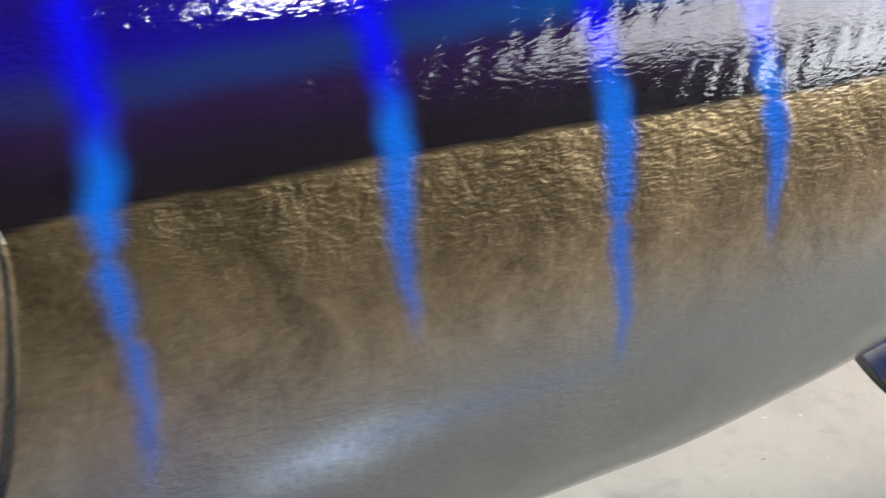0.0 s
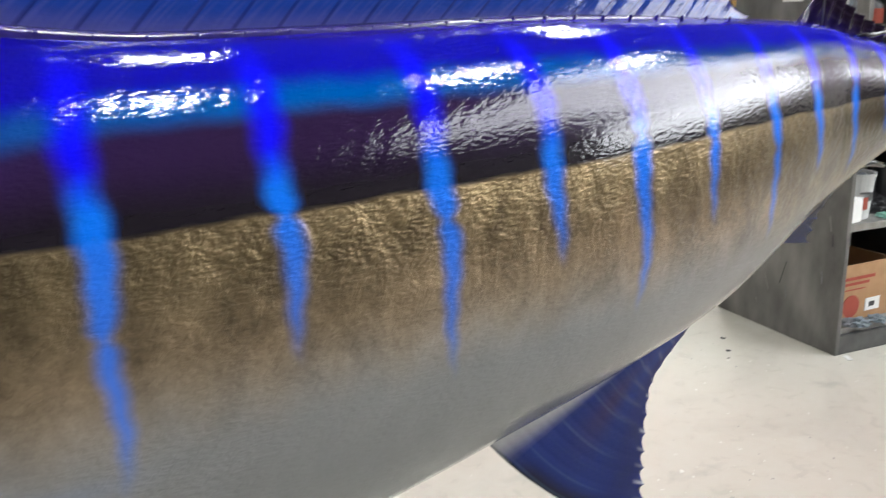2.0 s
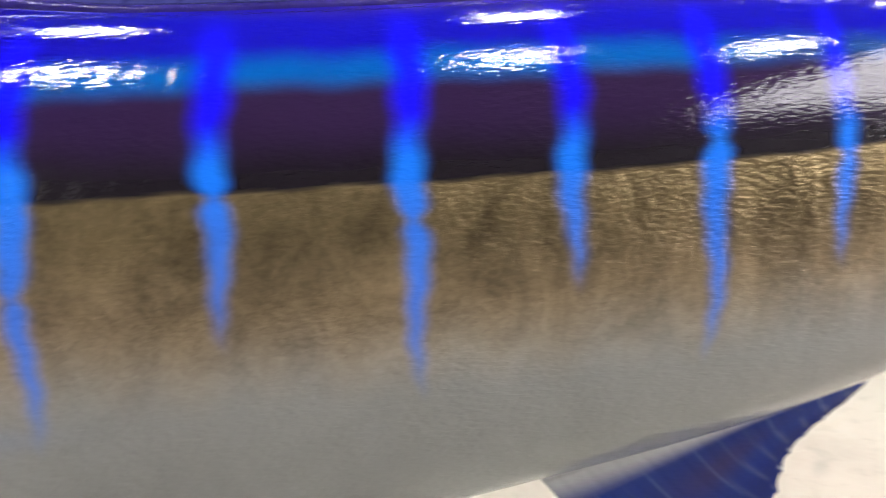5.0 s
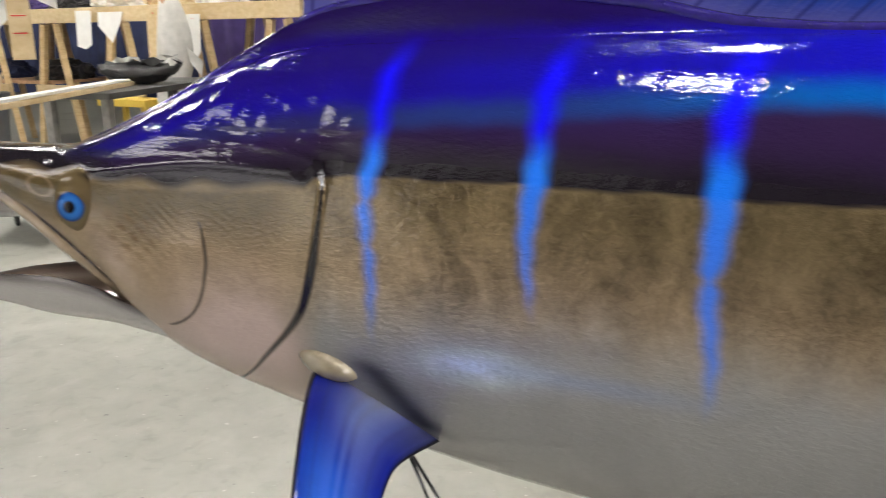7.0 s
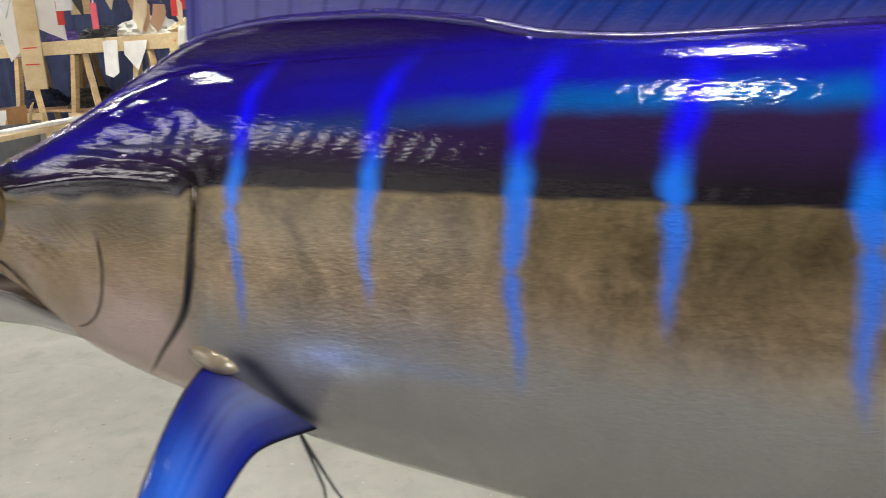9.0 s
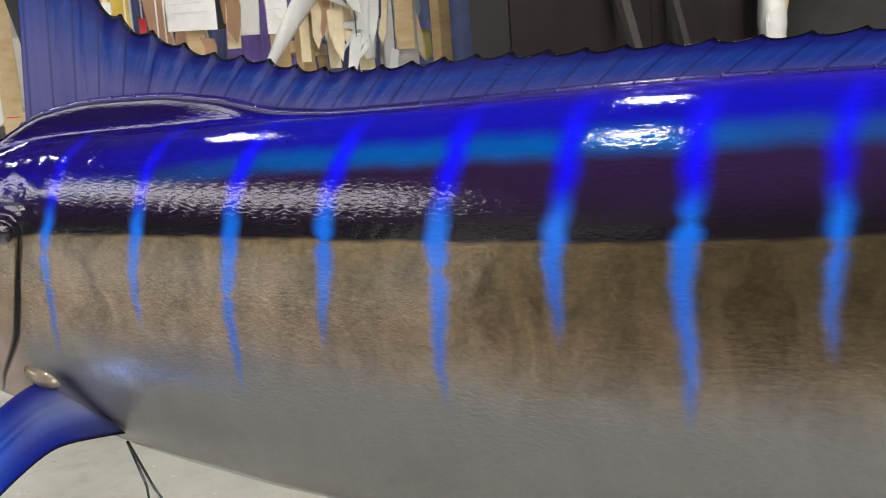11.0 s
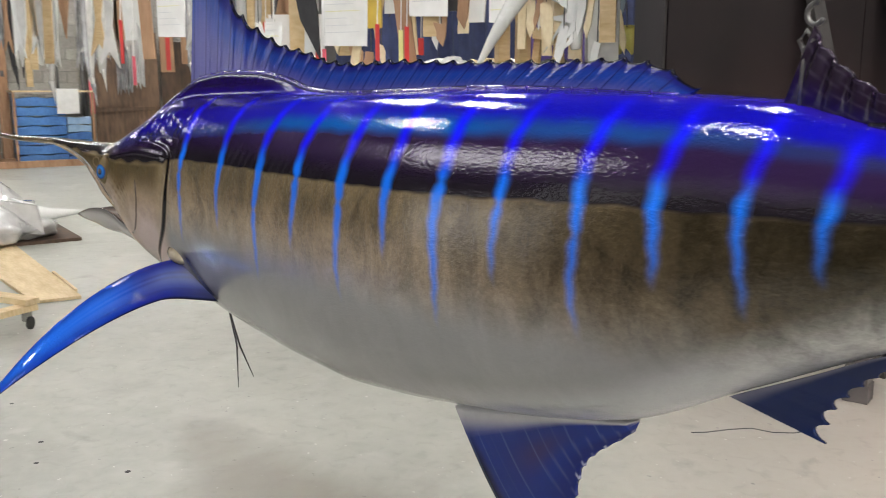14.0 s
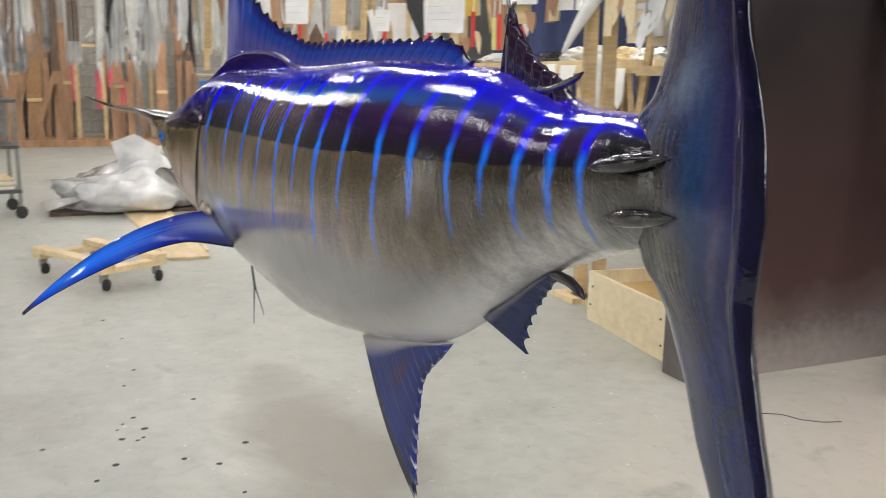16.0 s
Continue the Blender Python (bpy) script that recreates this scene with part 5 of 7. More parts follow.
for k, (x, y, z, r, h, m) in enumerate(((0.52, 0.10, 0.498, 0.022, 0.09, rag_grey), (0.30, 0.22, 0.498, 0.05, 0.13, tar_black), (0.44, 0.24, 0.498, 0.045, 0.16, tar_black), (0.70, 0.22, 0.498, 0.03, 0.20, steel_shelf), (0.58, 0.30, 1.193, 0.045, 0.15, tar_black), (0.64, 0.12, 1.193, 0.035, 0.11, ink_red), (0.16, 0.16, 0.893, 0.05, 0.12, steel_shelf), (0.36, 0.2, 0.893, 0.06, 0.10, tar_black), (0.55, 0.15, 0.893, 0.04, 0.09, rag_grey))):
    t = thing("paint_can", "small grimy can among the clutter on a cabinet shelf", "can", "grimy cans", on_cab(x, y, z))
    part("body", turned([(0.96 * r, 0), (r, 0.004), (r, h - 0.006), (1.04 * r, h - 0.004), (1.04 * r, h), (0.85 * r, h), (0.85 * r, h - 0.008)], 20), m, t)
    part("rim", turned([(1.02 * r, 0.0), (1.05 * r, 0.003), (1.02 * r, 0.006)], 20), steel_shelf, t)
metal_box = thing("metal_box", "dented grey metal box on a cabinet shelf", "box", at=on_cab(0.26, 0.36, 0.498, 8))
part("body", box(-0.13, 0.13, -0.08, 0.08, 0, 0.19, 0.006), steel_shelf, metal_box)
part("lid", box(-0.135, 0.135, -0.085, 0.085, 0.192, 0.205, 0.004), steel_shelf, metal_box)
for k, (x, y, z, sz, m) in enumerate(((0.50, 0.07, 0.098, 0.075, rag_grey), (0.56, 0.10, 0.16, 0.07, tar_black), (0.50, 0.16, 0.17, 0.08, rag_grey), (0.60, 0.20, 0.20, 0.09, tar_black), (0.66, 0.13, 0.13, 0.06, rag_grey), (0.42, 0.04, 0.098, 0.03, steel_shelf), (0.36, 0.035, 0.098, 0.025, rag_grey), (0.24, 0.03, 0.098, 0.03, slate_blue), (0.14, 0.03, 0.098, 0.035, slate_blue))):
    heap("rag", "grimy rag in the heap on the bottom cabinet shelf", "rag", on_cab(x, y, z, 70 * k), sz, m, 60 + k, 0.75, 0.55)
heap("rubber_glove", "mint green rubber glove on top of the rags", "glove", on_cab(0.57, 0.06, 0.235), 0.028, mint, 15, 0.7, 0.35)
heap("dirt_clump", "small dark clump of dirt on the concrete floor", "dirt", pose(2.76, 0.84, 0), 0.035, tar_black, 13)
for k, (x, y) in enumerate(((2.85, 0.96), (3.06, 0.92), (2.62, 1.0), (2.98, 0.99))):
    t = thing("paper_scrap", "small white paper scrap on the concrete floor", "scrap", "paper scraps", pose(x, y, 0.002, 0, 0, 30 * k))
    part("sheet", box(-0.022, 0.022, -0.01, 0.01, 0, 0.002), paper_white, t)

# ---- hanging fish blanks along the dark back wall ----


def fish_blank(name, label, m, length, width, at, slat=True, group="fish blanks on the back wall"):
    """A mounted fish hung mouth up: a tapered body with side fins and a tail, on a pale slat."""
    t = thing(name, label, "fish blank", group, at)
    bm = bmesh.new()
    rings = []
    prof = ((0.0, 0.10), (0.04, 0.30), (0.15, 0.62), (0.32, 0.95), (0.48, 1.0), (0.66, 0.8), (0.82, 0.45), (0.93, 0.2), (1.0, 0.14))
    for s, w in prof:
        rings.append([bm.verts.new((0.5 * width * w * math.cos(a), 0.32 * width * w * math.sin(a), -s * length)) for a in np.linspace(0, 2 * math.pi, 20, endpoint=False)])
    for p, q in zip(rings, rings[1:]):
        for k in range(20):
            bm.faces.new((p[k], p[(k + 1) % 20], q[(k + 1) % 20], q[k]))
    bm.faces.new(rings[0][::-1])
    bm.faces.new(rings[-1])
    bmesh.ops.recalc_face_normals(bm, faces=bm.faces)
    part("body", bm, m, t, smooth=True)
    for sgn in (-1, 1):
        part("jaw", tube([(sgn * 0.16 * width, -0.02, -0.10 * length), (sgn * 0.15 * width, -0.03, -0.02 * length), (sgn * 0.11 * width, -0.03, 0.035 * length)], [0.13 * width, 0.07 * width, 0.01 * width], 10), m, t, smooth=True)
        part("side_fin", sheet([(sgn * 0.42 * width, -0.01, -0.40 * length), (sgn * 0.85 * width, -0.02, -0.46 * length), (sgn * 0.80 * width, -0.02, -0.55 * length), (sgn * 0.40 * width, -0.01, -0.50 * length)], 0.006), m, t)
    part("tail", sheet([(-0.05 * width, 0, -0.97 * length), (0.05 * width, 0, -0.97 * length), (0.45 * width, 0, -1.18 * length), (0, 0, -1.10 * length), (-0.45 * width, 0, -1.18 * length)], 0.008), m, t)
    if slat:
        part("slat", box(-0.025 - 0.05, 0.025 - 0.05, 0.045, 0.06, -0.7 * length, 0.9), pine, t, "pale hanging slat")
        part("bracket", box(-0.03 - 0.05, 0.03 - 0.05, 0.061, 0.136, 0.6, 0.66), steel_dark, t)
    return t


for k, (x, z, w) in enumerate(((1.38, 1.87, 0.21), (1.86, 1.82, 0.20), (2.29, 1.91, 0.24), (2.77, 1.85, 0.19), (3.14, 1.79, 0.19))):
    fish_blank("fish_blank", "amber varnished fish blank hung mouth up on a pale slat", gold_skin if k else grey_foam, 0.62, w, pose(x, 5.49, z, 0, 0, (-8, 10, 0, 12, -6)[k]))
fish_blank("fish_blank", "white unpainted fish blank hung mouth up before the dark wall", white_gel, 0.90, 0.26, pose(-0.673, 4.88, 1.98, 0, 0, 90))
fish_blank("fish_blank", "yellow unpainted fish blank hung beside a white one", yellow_paint, 0.6, 0.16, pose(-0.663, 5.12, 2.15, 0, 0, 90), slat=False)
part("slat", box(-0.02, 0.02, 0.05, 0.152, 0, 0.04), pine, bpy.data.objects["fish_blank.006"])
lone = thing("wall_slat", "pale wooden slat hung on the dark wall", "slat")
part("board", box(3.49, 3.55, 5.60, 5.625, 1.62, 2.7, 0.003), pine, lone)
part("nail", box(3.515, 3.525, 5.59, 5.642, 2.6, 2.61), steel_dark, lone)
foil = thing("foil_packet", "crumpled silvery plastic packet pinned to the dark wall", "packet")
part("bag", box(2.10, 2.22, 5.60, 5.642, 1.78, 2.0, 0.012), clear_film, foil)

# pale wall with hung tools, an amber fish form and a bright window
for k, (x, z0, z1, w) in enumerate(((4.72, 1.62, 2.0, 0.05), (5.05, 1.55, 2.2, 0.03), (5.3, 1.75, 2.2, 0.04), (5.42, 1.7, 2.2, 0.03), (5.6, 1.55, 1.72, 0.12), (4.6, 1.5, 1.75, 0.04))):
    t = thing("hand_tool", "dark hand tool hung on the pale wall", "tool", "hung tools")
    part("handle", tube([(x, 5.57, z0), (x + 0.02, 5.57, (z0 + z1) / 2), (x, 5.585, z1)], [0.4 * w, 0.25 * w, 0.2 * w]), (tar_black, brown_wood, steel_dark)[k % 3], t)
    part("head", box(x - w, x + w, 5.56, 5.60, z0 - 0.06, z0, 0.01), (steel_shelf, tar_black, pail_white)[k % 3], t)
for k, (x, z0, w, h, m) in enumerate(((4.62, 1.45, 0.10, 0.75, dusty_grey), (4.86, 1.40, 0.07, 0.55, steel_shelf), (5.02, 1.42, 0.05, 0.85, dark_wood), (5.22, 1.38, 0.10, 0.35, rag_grey), (5.52, 1.62, 0.06, 0.6, steel_dark))):
    t = thing("hung_cloth", "grimy apron or cloth hung on the pale wall", "cloth", "cloths on the pale wall")
    bm = bmesh.new()
    rows_ = [[bm.verts.new((x + w * (i / 4 - 1) * (0.5 + 0.5 * math.sin(0.6 + 2.0 * j / 7)), 5.565 + 0.018 * math.sin(2.4 * i + j + k), z0 + h * j / 7)) for i in range(9)] for j in range(8)]
    for p, q in zip(rows_, rows_[1:]):
        for i in range(8):
            bm.faces.new((p[i], p[i + 1], q[i + 1], q[i]))
    bmesh.ops.solidify(bm, geom=bm.faces[:], thickness=0.006)
    part("cloth", bm, m, t, smooth=True)
    part("nail", box(x - 0.006, x + 0.006, 5.56, 5.60, z0 + h - 0.03, z0 + h - 0.015), steel_dark, t)
frame_post = thing("door_frame_post", "dark wooden door frame post", "post")
part("post", box(5.9, 6.0, 5.56, 5.7, 0, 3.0, 0.005), brown_wood, frame_post)
fish_blank("fish_form", "large amber fish form leaning at the doorway", gold_skin, 1.15, 0.40, pose(6.25, 5.45, 2.25, 0, 6, 0), slat=False)
stand0 = bpy.data.objects["fish_form"]
part("stand", box(-0.04, 0.04, -0.04, 0.04, -2.25, -0.6), brown_wood, stand0)
part("base", box(-0.2, 0.2, -0.15, 0.15, -2.25, -2.22), brown_wood, stand0)
for k, x in enumerate((6.58, 6.68)):
    t = thing("leaning_board", "dark board leaning against the end wall", "board", at=pose(x, 5.30, 0, -6, 4 - 8 * k, 0))
    part("board", box(-0.06, 0.06, 0, 0.02, 0, 1.55 + 0.5 * k, 0.003), (tar_black, brown_wood)[k], t)
win = tagged(thing("window_3", "bright daylit window beyond the workbench", "window"), kind="structure")
part("window_frame", box(6.82, 7.40, 5.60, 5.648, 1.45, 3.05, 0.004), steel_dark, win)
part("pane", box(6.88, 7.34, 5.585, 5.598, 1.50, 3.0), day_white, win, "glowing daylight pane")
wb = thing("wooden_chest", "ochre wooden chest under the window", "chest")
part("body", box(6.85, 7.6, 5.1, 5.55, 0.0, 1.33, 0.006), ochre_board, wb)
part("lid", box(6.82, 7.63, 5.07, 5.58, 1.333, 1.40, 0.006), brown_wood, wb)

# ---- planks and a dusty trestle before the booth ----
old_plank = surface("old_dark_plank", (0.020, 0.018, 0.018), (0.065, 0.058, 0.055), rough=0.6, grain=12, stretch=(1, 1, 0.2))
for y1 in (2.73, 3.36):
    t = thing("leaning_plank", "old dark grey plank leaning on the dark booth wall", "plank", "leaning planks")
    lean = math.degrees(math.atan2(0.33, 1.72))
    bm = box(-0.015, 0.015, -0.045, 0.045, 0, 1.76, 0.003, m=pose(-0.45, y1 + 0.32, 0.004, 9.0, -lean, 0))
    part("board", bm, old_plank, t)
tr = thing("timber_stand", "dusty timber stand with a crossbar before the dark wall", "timber stand", at=pose(-0.36, 2.66, 0, 0, 0, 18))
part("post", box(-0.04, 0.04, -0.04, 0.04, 0.16, 1.0, 0.004), dusty_grey, tr)
part("crossbar", box(-0.045, 0.045, -0.06, 0.75, 0.08, 0.158, 0.004), dusty_grey, tr)
part("foot", box(-0.05, 0.05, -0.05, 0.05, 0.0, 0.078, 0.004), dusty_grey, tr)
part("foot", box(-0.05, 0.05, 0.6, 0.7, 0.0, 0.078, 0.004), dusty_grey, tr)
part("post", box(-0.04, 0.04, 0.61, 0.69, 0.16, 1.0, 0.004), dusty_grey, tr)
part("crossbar", box(-0.03, 0.03, -0.10, 0.75, 1.002, 1.06, 0.004), dusty_grey, tr)

# ---- pine crate ----
crate = thing("wooden_crate", "low pale pine crate on the floor beside the dark wall", "crate", at=pose(-1.0, 1.985, 0, 0, 0, -5.3))
part("front_board", box(-0.85, -0.005, 0.0, 0.02, 0.0, 0.262, 0.003), pale_pine, crate)
part("back_board", box(-0.85, -0.005, 0.60, 0.62, 0.0, 0.262, 0.003), pale_pine, crate)
part("side_board", box(-0.85, -0.83, 0.022, 0.598, 0.0, 0.262, 0.003), pale_pine, crate)
part("side_board", box(-0.025, -0.005, 0.022, 0.598, 0.0, 0.262, 0.003), pale_pine, crate)
part("bottom_board", box(-0.828, -0.027, 0.022, 0.598, 0.17, 0.19), ochre_board, crate, "ochre stained bottom board")
for x, z in ((-0.81, 0.09), (-0.79, 0.19), (-0.12, 0.07), (-0.13, 0.19)):
    part("screw", turned([(0.006, 0), (0.006, 0.003)], 8, m=pose(x, -0.001, z, 90, 0, 0)), tar_black, crate)

# ---- furniture dolly with four casters, plywood sheet ----


def caster(parent, x, y, top, r=0.035):
    c = part("caster", box(-0.018, 0.018, -0.02, 0.02, r * 1.2, top, 0.003, m=pose(x, y, 0)), steel_shelf, parent)
    part("wheel", turned([(0.7 * r, -0.011), (r, -0.008), (r, 0.008), (0.7 * r, 0.011)], 20, m=pose(x + 0.024, y, r, 0, 90, 25)), rubber, c, "black rubber wheel")


dolly = thing("furniture_dolly", "pale wooden furniture dolly on black casters", "dolly", at=pose(-3.74, -0.28, 0, 0, 0, 29))
for x in (-0.39, 0.30):
    part("rail", box(x, x + 0.09, -0.215, 0.215, 0.10, 0.135, 0.004), pine_flat, dolly)
for y in (-0.22, 0.13):
    part("crossbar", box(-0.40, 0.40, y, y + 0.09, 0.137, 0.172, 0.004), pine_flat, dolly)
for x in (-0.345, 0.345):
    for y in (-0.175, 0.175):
        caster(dolly, x, y, 0.10)
ply = thing("plywood_sheet", "pale plywood strip lying on the concrete floor", "plywood")
part("sheet", sheet([(-6.6, 0.0, 0.012), (-6.3, 0.42, 0.012), (-4.08, 0.44, 0.012), (-4.10, 0.17, 0.012)], 0.018, up=(0, 0, 1)), pine_flat, ply)
part("edge_strip", box(-5.0, -4.3, 0.447, 0.465, 0.002, 0.02), pine_flat, ply)

# ---- wrapped fish on the floor ----
wrap = thing("wrapped_fish", "large fish form wrapped in crumpled clear plastic on a board", "wrapped fish")
wm = bmesh.new()
bmesh.ops.create_icosphere(wm, subdivisions=4, radius=1.0)
fold_rnd = random.Random(8)
for v in wm.verts:
    d = v.co.copy()
    crumple = 0.42 * abs(noise.noise(d * 1.3)) + 0.26 * abs(noise.noise(d * 3.1 + Vector((3, 1, 2)))) + 0.05 * fold_rnd.uniform(-1, 1)
    peak = 0.20 * math.exp(-((d.y - 0.15) ** 2) / 0.10 - (d.x ** 2) / 0.5)
    v.co = Vector((-6.85 + 0.60 * d.x * (1 + crumple), 0.12 + 0.55 * d.y * (1 + crumple), max(0.035, 0.12 + (0.24 + peak) * d.z * (0.75 + 1.6 * crumple))))
part("plastic_wrap", wm, foil_white, wrap, "crumpled shiny clear plastic", smooth=True)
part("board", box(-7.3, -6.35, -0.60, 0.95, 0.0, 0.028, 0.004), dark_wood, wrap, "dark board")
part("snout", tube([(-6.6, 0.45, 0.26), (-6.5, 0.75, 0.23), (-6.45, 1.02, 0.24)], [0.12, 0.05, 0.012], 14), white_gel, wrap, "white pointed snout", smooth=True)
for base, tips in (((-6.75, 0.05, 0.30), ((-6.7, -0.05, 0.62), (-6.65, 0.16, 0.70), (-6.62, 0.36, 0.58), (-6.6, 0.42, 0.35))), ((-6.55, 0.30, 0.10), ((-6.4, 0.30, 0.40), (-6.35, 0.62, 0.33), (-6.35, 0.66, 0.08))), ((-6.6, -0.2, 0.08), ((-6.38, -0.62, 0.05), (-6.36, -0.66, 0.14), (-6.4, -0.1, 0.20)))):
    part("film_flap", sheet([base, *tips], 0.006, up=(1, 0.1, 0.15)), foil_white, wrap, "stiff folded flap of clear plastic")

# ---- rolling carts ----


def cart(label, at, w, d, h, shelf_z, top_mat):
    t = thing("rolling_cart", label, "cart", at=at)
    for x in (-w / 2, w / 2 - 0.03):
        for y in (-d / 2, d / 2 - 0.03):
            part("leg", box(x, x + 0.03, y, y + 0.03, 0.12, h, 0.003), steel_shelf, t)
            caster(t, x + 0.015, y + 0.015, 0.12, 0.055)
    for z in shelf_z:
        part("shelf", box(-w / 2 - 0.004, w / 2 + 0.004, -d / 2 - 0.004, d / 2 + 0.004, z, z + 0.03, 0.004), top_mat, t)
    return t


cart("grey steel rolling cart on black casters", pose(-4.86, 2.72, 0, 0, 0, 40), 0.9, 0.55, 0.42, (0.17, 0.40), steel_shelf)
cart("tall dark rolling cart with shelves on casters", pose(-6.6, -1.10, 0, 0, 0, 10), 0.6, 0.5, 1.02, (0.22, 0.6, 0.99), steel_dark)
t = thing("sheet_stack", "stack of pale sheets on the cart's lower shelf", "sheets", at=pose(-6.6, -1.10, 0.252, 0, 0, 10))
for k in range(4):
    part("sheet", box(-0.26, 0.26, -0.2, 0.2, 0.022 * k, 0.022 * k + 0.02), (paper_white, pine_flat)[k % 2], t)

# ---- dark bench with plank and black mould ----
bench = thing("steel_bench", "dark steel bench with grey legs", "bench", at=pose(-5.08, 3.27, 0, 0, 0, 105))
part("top", box(-0.35, 1.25, -0.28, 0.28, 0.82, 0.86, 0.004), steel_dark, bench)
for x, y in ((-0.3, -0.22), (1.18, -0.22), (-0.3, 0.22), (1.18, 0.22)):
    part("leg", box(x - 0.03, x + 0.03, y - 0.03, y + 0.03, 0, 0.82, 0.003), steel_shelf if x < 0 else tar_black, bench)
plank = thing("loose_plank", "pale plank lying over the end of the steel bench", "plank", at=pose(-4.76, 2.70, 0.862, 0, 0, 117.8))
part("board", box(-1.04, 1.04, -0.06, 0.06, 0.0, 0.03, 0.003), pine_flat, plank)
part("board", box(-0.92, 1.0, -0.04, 0.055, 0.032, 0.05, 0.003), paper_white, plank)
mould = thing("fish_mould", "black plastic fish mould with torn white edges on the bench", "mould", at=pose(-5.22, 3.72, 0.865, 0, 0, 52))
mb = bmesh.new()
bmesh.ops.create_icosphere(mb, subdivisions=4, radius=1.0)
for v in mb.verts:
    d = v.co.copy()
    v.co = Vector((0.29 * d.x * (1 + 0.15 * noise.noise(d * 2)), 0.16 * d.y, max(0.004, 0.075 + 0.085 * d.z + 0.05 * d.x * d.x + 0.03 * noise.noise(d * 4))))
part("shell", mb, tar_black, mould, smooth=True)
torn = random.Random(4)
for k in range(9):
    a = 2 * math.pi * k / 9
    cx, cy = 0.20 * math.cos(a) + 0.05, 0.10 * math.sin(a)
    pts = [(cx + 0.075 * math.cos(b) * torn.uniform(0.5, 1.3), cy + 0.05 * math.sin(b) * torn.uniform(0.5, 1.3), 0.150 + 0.03 * math.sin(2 * a) + 0.03 * torn.uniform(-1, 1)) for b in np.linspace(0, 2 * math.pi, 7, endpoint=False)]
    bm = bmesh.new()
    mid = bm.verts.new((cx, cy, 0.165 + 0.03 * torn.random()))
    ring = [bm.verts.new(p) for p in pts]
    for i in range(7):
        bm.faces.new((mid, ring[i], ring[(i + 1) % 7]))
    bmesh.ops.solidify(bm, geom=bm.faces[:], thickness=0.006)
    part("torn_edge", bm, (white_gel, grey_foam, white_gel, tar_black)[k % 4], mould, "torn edge of fibreglass")

# ---- waste bin with cardboard ----
bin_ = thing("waste_bin", "round dark grey waste bin filled with cardboard", "bin", at=pose(-7.35, 3.76, 0))
part("bucket", turned([(0.20, 0), (0.25, 0.70), (0.27, 0.70), (0.27, 0.74), (0.24, 0.74), (0.22, 0.55), (0.05, 0.55)], 28), surface("grey_bin", (0.07, 0.075, 0.085), (0.12, 0.125, 0.135), rough=0.5, grain=8), bin_)
part("handle", box(-0.06, 0.06, -0.29, -0.26, 0.60, 0.68, 0.01), tar_black, bin_)
cb = thing("torn_cardboard", "torn cardboard sticking out of the waste bin", "cardboard", at=pose(-7.35, 3.76, 0.555))
for k in range(5):
    part("flap", box(-0.12, 0.12, -0.004, 0.004, 0, 0.24 + 0.03 * k, m=pose(0.05 * (k - 2), 0.04 * (k - 2), 0, 8 * (k - 2), 9 - 4 * k, 35 * k)), (cardboard, pine_flat, paper_white)[k % 3], cb)

# ---- white leaping-fish mould on a stand ----
wf = thing("standing_fish_form", "pale grey fish form standing upright on its stand", "fish form", at=pose(-5.75, 4.52, 0, 0, 0, 40))
bm = bmesh.new()
rings = []
for s in np.linspace(0, 1, 24):
    w = 0.150 * math.sin(math.pi * min(1, 0.10 + 0.88 * s)) ** 0.8 + 0.015
    rings.append([bm.verts.new((w * math.cos(a) * (1 - 0.2 * s) + 0.05 * math.sin(math.pi * (s + 0.1)) - 0.12 * s * s, 0.55 * w * math.sin(a), 1.5 - 1.15 * s)) for a in np.linspace(0, 2 * math.pi, 20, endpoint=False)])
for p, q in zip(rings, rings[1:]):
    for k in range(20):
        bm.faces.new((p[k], p[(k + 1) % 20], q[(k + 1) % 20], q[k]))
bm.faces.new(rings[0][::-1])
bm.faces.new(rings[-1])
bmesh.ops.recalc_face_normals(bm, faces=bm.faces)
part("body", bm, grey_foam, wf, smooth=True)
part("fin", sheet([(0.12, -0.05, 1.12), (0.27, -0.16, 0.98), (0.25, -0.16, 0.86), (0.15, -0.05, 0.98)], 0.012), grey_foam, wf)
part("tail", sheet([(-0.12, 0, 0.42), (0.0, 0, 0.42), (0.10, 0, 0.18), (-0.06, 0, 0.28), (-0.22, 0, 0.18)], 0.014), grey_foam, wf)
part("stand", box(-0.09, -0.03, 0.02, 0.08, 0.0, 0.6), brown_wood, wf)
part("base", box(-0.2, 0.25, -0.18, 0.2, 0.0, 0.03), brown_wood, wf)

# ---- long workbench on trestles, cloth hung behind it ----
wbench = thing("long_workbench", "long pine workbench on yellow-brown trestles, loaded with forms", "workbench")
for x0, x1 in ((-10.2, -7.45), (-7.42, -4.7)):
    part("beam", box(x0, x1, 4.95, 5.0, 1.32, 1.46, 0.004), pine_flat, wbench)
    part("top_board", box(x0, x1, 5.002, 5.9, 1.40, 1.44, 0.004), pine_flat, wbench)
for x in (-9.9, -8.9, -7.9, -6.9, -5.9, -4.95):
    for sx in (-0.22, 0.22):
        part("leg", tube([(x + sx * 1.6, 4.98, 0.0), (x + sx * 0.4, 4.98, 1.31)], 0.042, 4), pine, wbench)
        part("leg", tube([(x + sx * 1.6, 5.8, 0.0), (x + sx * 0.4, 5.8, 1.39)], 0.042, 4), pine, wbench)
    part("crossbar", box(x - 0.27, x + 0.27, 4.93, 4.955, 0.62, 0.72, 0.003), pine_flat, wbench)
